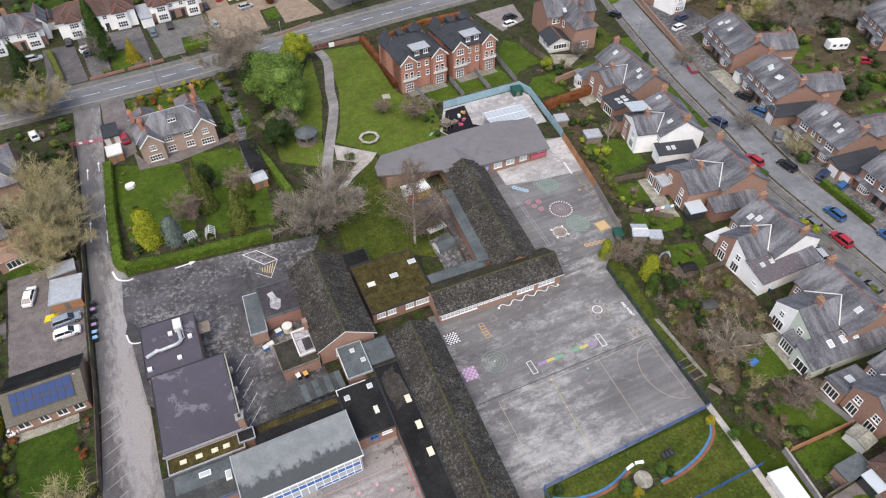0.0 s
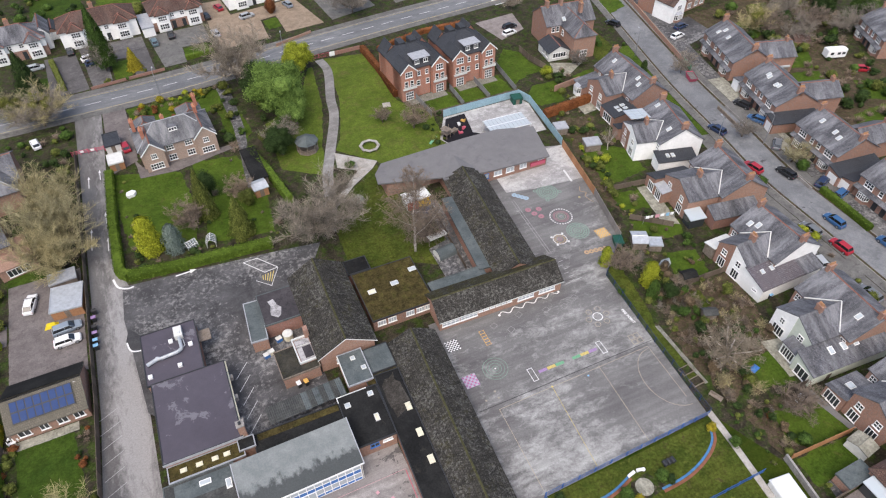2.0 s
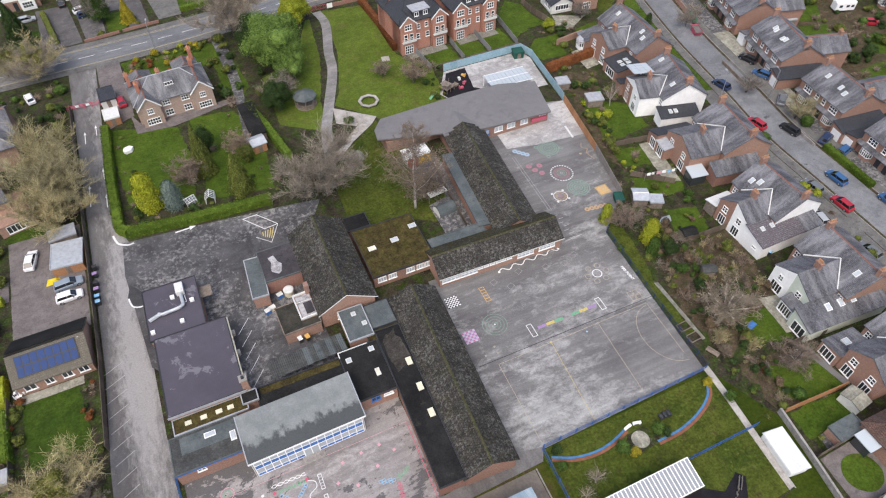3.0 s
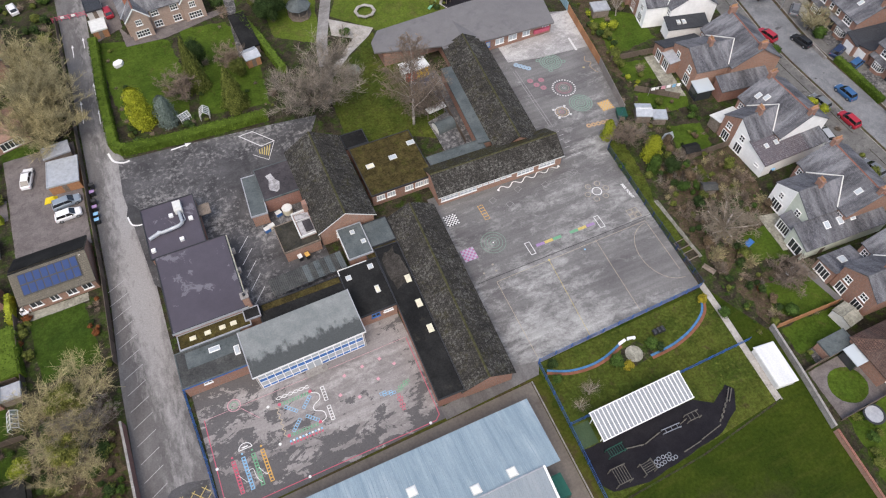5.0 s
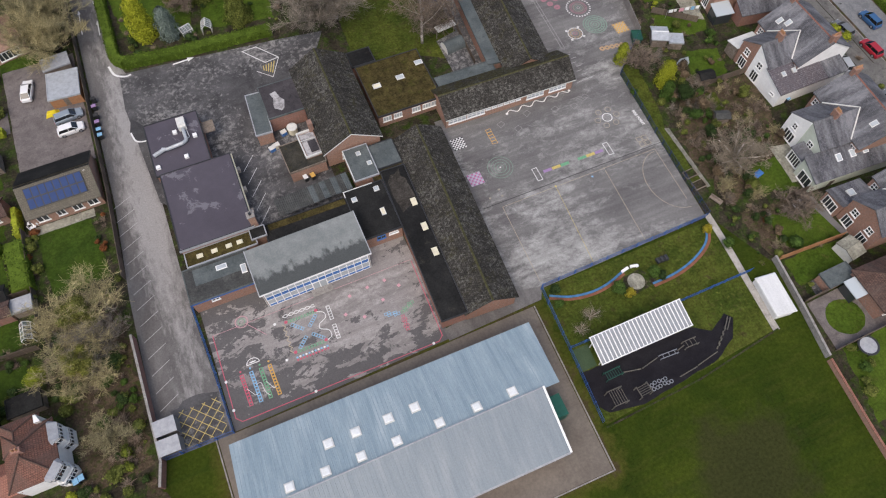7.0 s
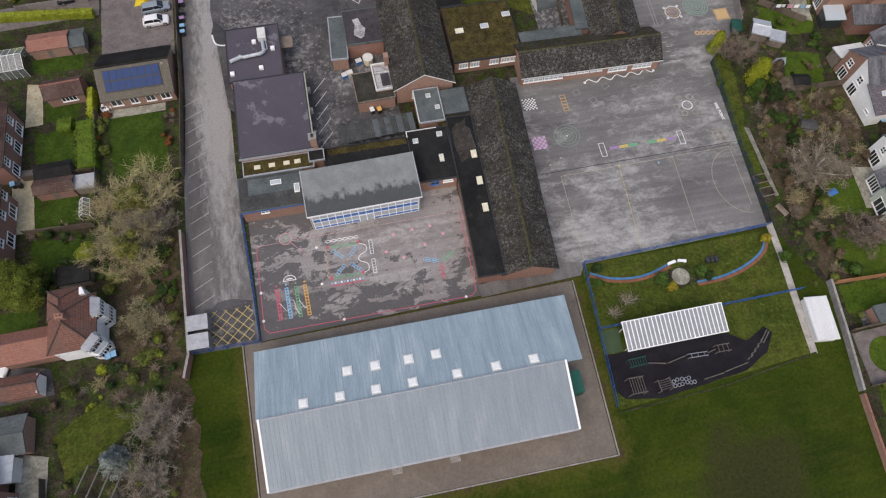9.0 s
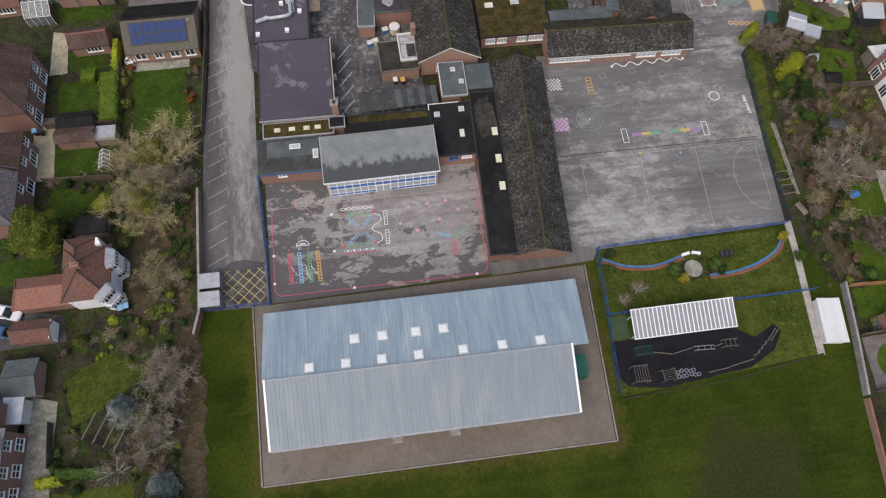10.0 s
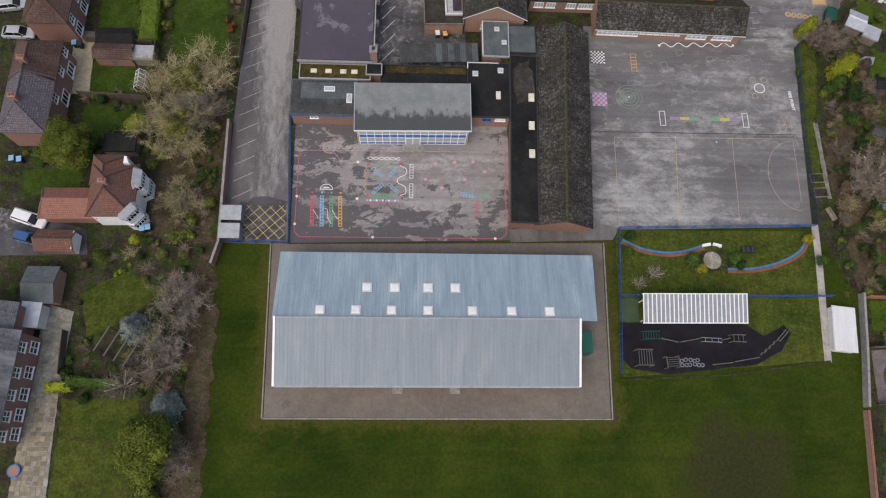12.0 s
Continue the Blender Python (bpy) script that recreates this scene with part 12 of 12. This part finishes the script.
for k in range(-4, 5):
    a = Vector((-26.2, 25.4 + 1.45 * k))
    for s in (1, -1):
        p, q = [], []
        for i in range(31):
            x = -26.2 + 5.6 * i / 30
            y = (25.4 + 1.45 * k) + s * (x + 23.4) * 1.0
            if 23.0 < y < 27.9:
                p.append((x, y))
        if len(p) > 2:
            mark("hatch_line", line_mark([p[0], p[-1]], 0.08, 0.042 + 0.0012 * (s > 0)), "yellow", drive)
for (a, b) in (((-27.0, 104.9), (-27.2, 99.4)), ((-24.3, 101.2), (-24.4, 98.0)), ((-24.4, 123.5), (-24.4, 120.5)), ((-26.6, 122), (-26.7, 118.5)), ((-24.2, 109), (-24.2, 106))):
    mark("arrow_mark", line_mark([a, b], 0.15, 0.041), "white", drive)
    mark("arrow_head", Geo().face((a[0] - 0.26, a[1] - 0.5, 0.0425), (a[0] + 0.26, a[1] - 0.5, 0.0425), (a[0], a[1] + 0.5, 0.0425)), "white", drive)
mark("kerb_line", line_mark(smooth_line([(-24.2, 90.0), (-23.6, 87.9), (-22.2, 86.9), (-21.2, 86.9)]), 0.35, 0.047), "white", yard)
mark("arrow_mark", line_mark([(-14.0, 86.4), (-11.6, 86.5)], 0.28, 0.049), "white", yard)
mark("arrow_head", Geo().face((-11.6, 86.0, 0.0505), (-10.5, 86.6, 0.0505), (-11.6, 87.0, 0.0505)), "white", yard)
mark("box_line", line_mark([(-2.6, 84.7), (-0.1, 84.8), (2.8, 81.1), (0.4, 80.8)], 0.13, 0.049, True), "white", yard)
mark("box_line", line_mark([(2.8, 81.0), (0.8, 77.2), (-1.4, 79.4)], 0.08, 0.0505), "white", yard)
for k in range(5):
    mark("hatching", line_mark([(1.9 - 0.5 * k, 80.5 - 0.1 * k), (1.0 - 0.3 * k, 78.2 + 0.25 * k)], 0.16, 0.048), "yellow", yard)
part("tarmac_patch", Geo().prism([(-21.0, 72.6), (-21.2, 75.4), (-22.8, 77.6), (-23.4, 75.0), (-23.0, 73.0)], 0.0, 0.047), M_DARKTAR, yard)
mark("kerb_line", line_mark(smooth_line([(-23.3, 74.6), (-22.9, 72.9), (-21.9, 72.3), (-20.9, 72.3)]), 0.25, 0.05), "white", yard)
for k in range(5):
    mark("bay_line", line_mark([(-8.6, 50.6 + 2.5 * k), (-6.6, 53.0 + 2.5 * k)], 0.08, 0.049), "white", yard)
# large playground
def checker(cx, cy, s, n, ca, cb, name):
    a, b = Geo(), Geo()
    for i in range(n):
        for j in range(n):
            x, y, h = cx - s / 2 + s * i / n, cy - s / 2 + s * j / n, s / n
            (a if (i + j) % 2 else b).face((x, y, ZL), (x + h, y, ZL), (x + h, y + h, ZL), (x, y + h, ZL))
    part(name, a, PAINT[ca], play)
    if cb:
        part(name, b, PAINT[cb], play)


checker(23.9, 52.6, 2.1, 8, "white", "dark", "chess_board")
checker(23.7, 45.5, 2.2, 6, "purple", "lavender", "game_board")
mark("board_spots", dots_mark([(22.8 + 0.37 * i, 44.6 + 0.37 * j) for i in range(6) for j in range(6) if (i + j) % 2], 0.1, ZP + 0.002), "red", play)
for r in (0.5, 1.0, 1.5, 2.0):
    mark("maze_ring", Geo().disc(28.1, 46.0, ZL, r, 30, r - 0.08), "faint_green", play)
mark("maze_centre", dots_mark([(28.1, 46.0)], 0.12, ZP), "white", play)
for x in (32.8, 45.2):
    mark("goal_box", line_mark([(x - 0.4, 41.5), (x + 0.4, 41.5), (x + 0.4, 43.8), (x - 0.4, 43.8)], 0.09, ZL, True), "white", play)
for x, c in ((34.6, "purple"), (36.1, "yellow"), (37.6, "green"), (40.6, "green"), (42.1, "yellow"), (43.6, "purple")):
    mark("colour_bar", Geo().face((x - 0.72, 42.45, ZL), (x + 0.72, 42.45, ZL), (x + 0.72, 42.95, ZL), (x - 0.72, 42.95, ZL)), c, play)
mark("ring", Geo().disc(48.1, 48.1, ZL, 0.85, 26, 0.72), "white", play)
for k in range(6):
    a = k * math.pi / 3
    mark("petal_ring", Geo().disc(48.1 + 1.7 * math.cos(a), 48.1 + 1.6 * math.sin(a), ZL, 0.5, 16, 0.43), "cream", play)
mark("court_line", line_mark([(22.6, 40.2), (53.4, 40.5)], 0.10, ZL), "dark", play)
for pts in ([(25.4, 39.4), (25.1, 26.2)], [(34.4, 39.6), (33.5, 26.2)], [(42.8, 39.8), (42.2, 26.4)], [(51.9, 39.6), (51.6, 30)], [(25.4, 39.4), (51.9, 39.8)]):
    mark("court_line", line_mark(pts, 0.06, ZL), "yellow" if pts[0][0] == 34.4 else "cream", play)
mark("court_arc", line_mark([(51.6 - 4.2 * math.sin(math.pi * i / 20), 34.0 + 5.4 * math.cos(math.pi * i / 20)) for i in range(21)], 0.06, ZL), "cream", play)
mark("court_spot", dots_mark([(34.4, 39.6)], 0.16, ZP), "yellow", play)
mark("court_spot", dots_mark([(40.4, 39.0)], 0.16, ZP), "blue", play)
mark("wave_line", curve_mark(lambda t: (33.6 + 11.2 * t, 55.1 + 0.4 * t + 0.34 * math.sin(t * 30)), 0, 1, 70, 0.15, ZL), "white", play)
mark("end_spot", dots_mark([(33.5, 55.0), (45.0, 55.4)], 0.22, ZP), "white", play)
part("end_spot", dots_mark([(24.3, 41.5), (26.2, 42.4), (26.2, 41.2)], 0.18, ZP), FADED["cream"], play)
words = bpy.data.curves.new("fire_point_text", "FONT")
words.body, words.size, words.align_x = "FIRE POINT", 0.64, "CENTER"
words.offset = 0.022
source = bpy.data.objects.new("fire_point_text", words)
text_mesh = bpy.data.meshes.new_from_object(source)
bpy.data.objects.remove(source)
text_mesh.materials.clear()
text_mesh.materials.append(PAINT["white"])
part("fire_point_lettering", text_mesh, None, play).matrix_basis = pose(52.5, 46.1, ZL, 0, 0, -86)
for i in range(2):
    for j in range(2):
        mark("number_box", line_mark([(50.2 + i, 40.9 + j), (51.0 + i, 40.9 + j), (51.0 + i, 41.7 + j), (50.2 + i, 41.7 + j)], 0.07, ZL, True), "cream", play)
for k in range(5):
    mark("ladder_box", line_mark([(28.9, 50.4 + 0.6 * k), (29.7, 50.4 + 0.6 * k), (29.7, 50.95 + 0.6 * k), (28.9, 50.95 + 0.6 * k)], 0.07, ZL, True), "orange", play)
for x, y in ((31.4, 52.8), (33.6, 51.0), (36.2, 53.2), (40.8, 52.2), (44.0, 51.6), (46.5, 52.6)):
    mark("faint_ring", line_mark([(x, y), (x + 0.9, y + 0.5), (x + 0.6, y + 1.2), (x - 0.3, y + 0.9)], 0.06, ZL, True), "faint", play)
# north playground
faint_mark = lambda name, geo, col, on: part(name, geo, FADED[col], on)  # noqa: E731
for k in range(26):
    a = 2 * math.pi * k / 26
    faint_mark("ring_dash", Geo().obox(55.4 + 2.1 * math.cos(a), 71.6 + 2.1 * math.sin(a), 0.056, 0.28, 0.26, ZL, math.degrees(a)), "bright", play)
for r, c in ((0.3, "white"), (0.6, "green"), (0.95, "cream"), (1.3, "red"), (1.55, "red")):
    faint_mark("target_ring", Geo().disc(55.4, 71.6, ZL, r, 24, r - 0.1), c, play)
for cx, cy in ((56.7, 78.9), (56.2, 66.9)):
    for r in (0.4, 0.85, 1.3, 1.75, 2.15):
        faint_mark("maze_ring", Geo().disc(cx, cy, ZL, r, 30, r - 0.2), "green", play)
    for k in range(16):
        a = 2 * math.pi * k / 16
        faint_mark("maze_wall", Geo().obox(cx + 1.42 * math.cos(a), cy + 1.42 * math.sin(a), 0.056, 0.3, 0.14, ZL + 0.0006, math.degrees(a)), "green", play)
    if cy > 70:
        for a in (0.9, 2.6, 4.2, 5.9):
            faint_mark("maze_knob", Geo().disc(cx + 2.45 * math.cos(a), cy + 2.45 * math.sin(a), ZL + 0.0009, 0.42, 14, 0.22), "green", play)
for cx, cy in ((52.0, 66.3),):
    for r, c in ((0.4, "red"), (0.9, "orange"), (1.35, "bright")):
        faint_mark("flower_ring", Geo().disc(cx, cy, ZL, r, 24, r - 0.14), c, play)
    for k in range(12):
        a = 2 * math.pi * k / 12
        faint_mark("flower_petal", Geo().obox(cx + 1.12 * math.cos(a), cy + 1.12 * math.sin(a), 0.056, 0.2, 0.3, ZL + 0.0006, math.degrees(a)), "orange", play)
    for a in (0.8, 2.4, 3.9, 5.5):
        faint_mark("flower_knob", Geo().disc(cx + 1.6 * math.cos(a), cy + 1.6 * math.sin(a), ZL + 0.0009, 0.24, 12, 0.02), "bright", play)
checker(60.0, 64.5, 2.1, 7, "cream", "orange", "game_board")
faint_mark("game_board_rim", line_mark([(58.85, 63.35), (61.15, 63.35), (61.15, 65.65), (58.85, 65.65)], 0.14, ZL + 0.0006, True), "orange", play)
for k in range(5):
    faint_mark("hop_ring", Geo().disc(54.6 + 0.9 * k, 61.4 - 0.12 * k, ZL + 0.0005 * k, 0.5, 14, 0.16), "bright_orange", play)
for x, y in ((50.6, 75.8), (51.2, 74.4), (52.6, 75.2), (52.0, 73.2)):
    faint_mark("red_ring", Geo().disc(x, y, ZL, 0.58, 16, 0.10), "red", play)
for k in range(4):
    faint_mark("hop_ring", Geo().disc(50.3 + 0.55 * k, 80.8 - 0.6 * k, ZL + 0.0005 * k, 0.55, 14, 0.12), "bright_blue", play)
faint_mark("snake_line", line_mark(smooth_line([(63.4, 77.6), (62.8, 76.4), (63.6, 75.6), (62.9, 74.8), (63.0, 73.6), (63.4, 72.6)]), 0.12, ZL), "orange", play)
faint_mark("spot", dots_mark([(61.6, 74.9)], 0.26, ZP), "yellow", play)
faint_mark("bar_line", line_mark([(63.3, 83.4), (62.9, 79.9)], 0.42, ZL + 0.006), "bright", play)
for o in (0, 0.5):
    part("lane_line", line_mark([(48.2 + o, 64.0), (48.9 + o, 79.4)], 0.10, ZL), PAINT["faint"], play)
for k in range(7):
    faint_mark("step_mark", Geo().obox(48.6 + 0.5 * (k % 2), 62.4 - 0.95 * k, 0.055, 0.9, 0.09, ZL, 0), "white", play)
for pts in ([(47.0, 56.4), (50.4, 56.6)],):
    faint_mark("bar_line", line_mark(pts, 0.1, ZL), "white", play)
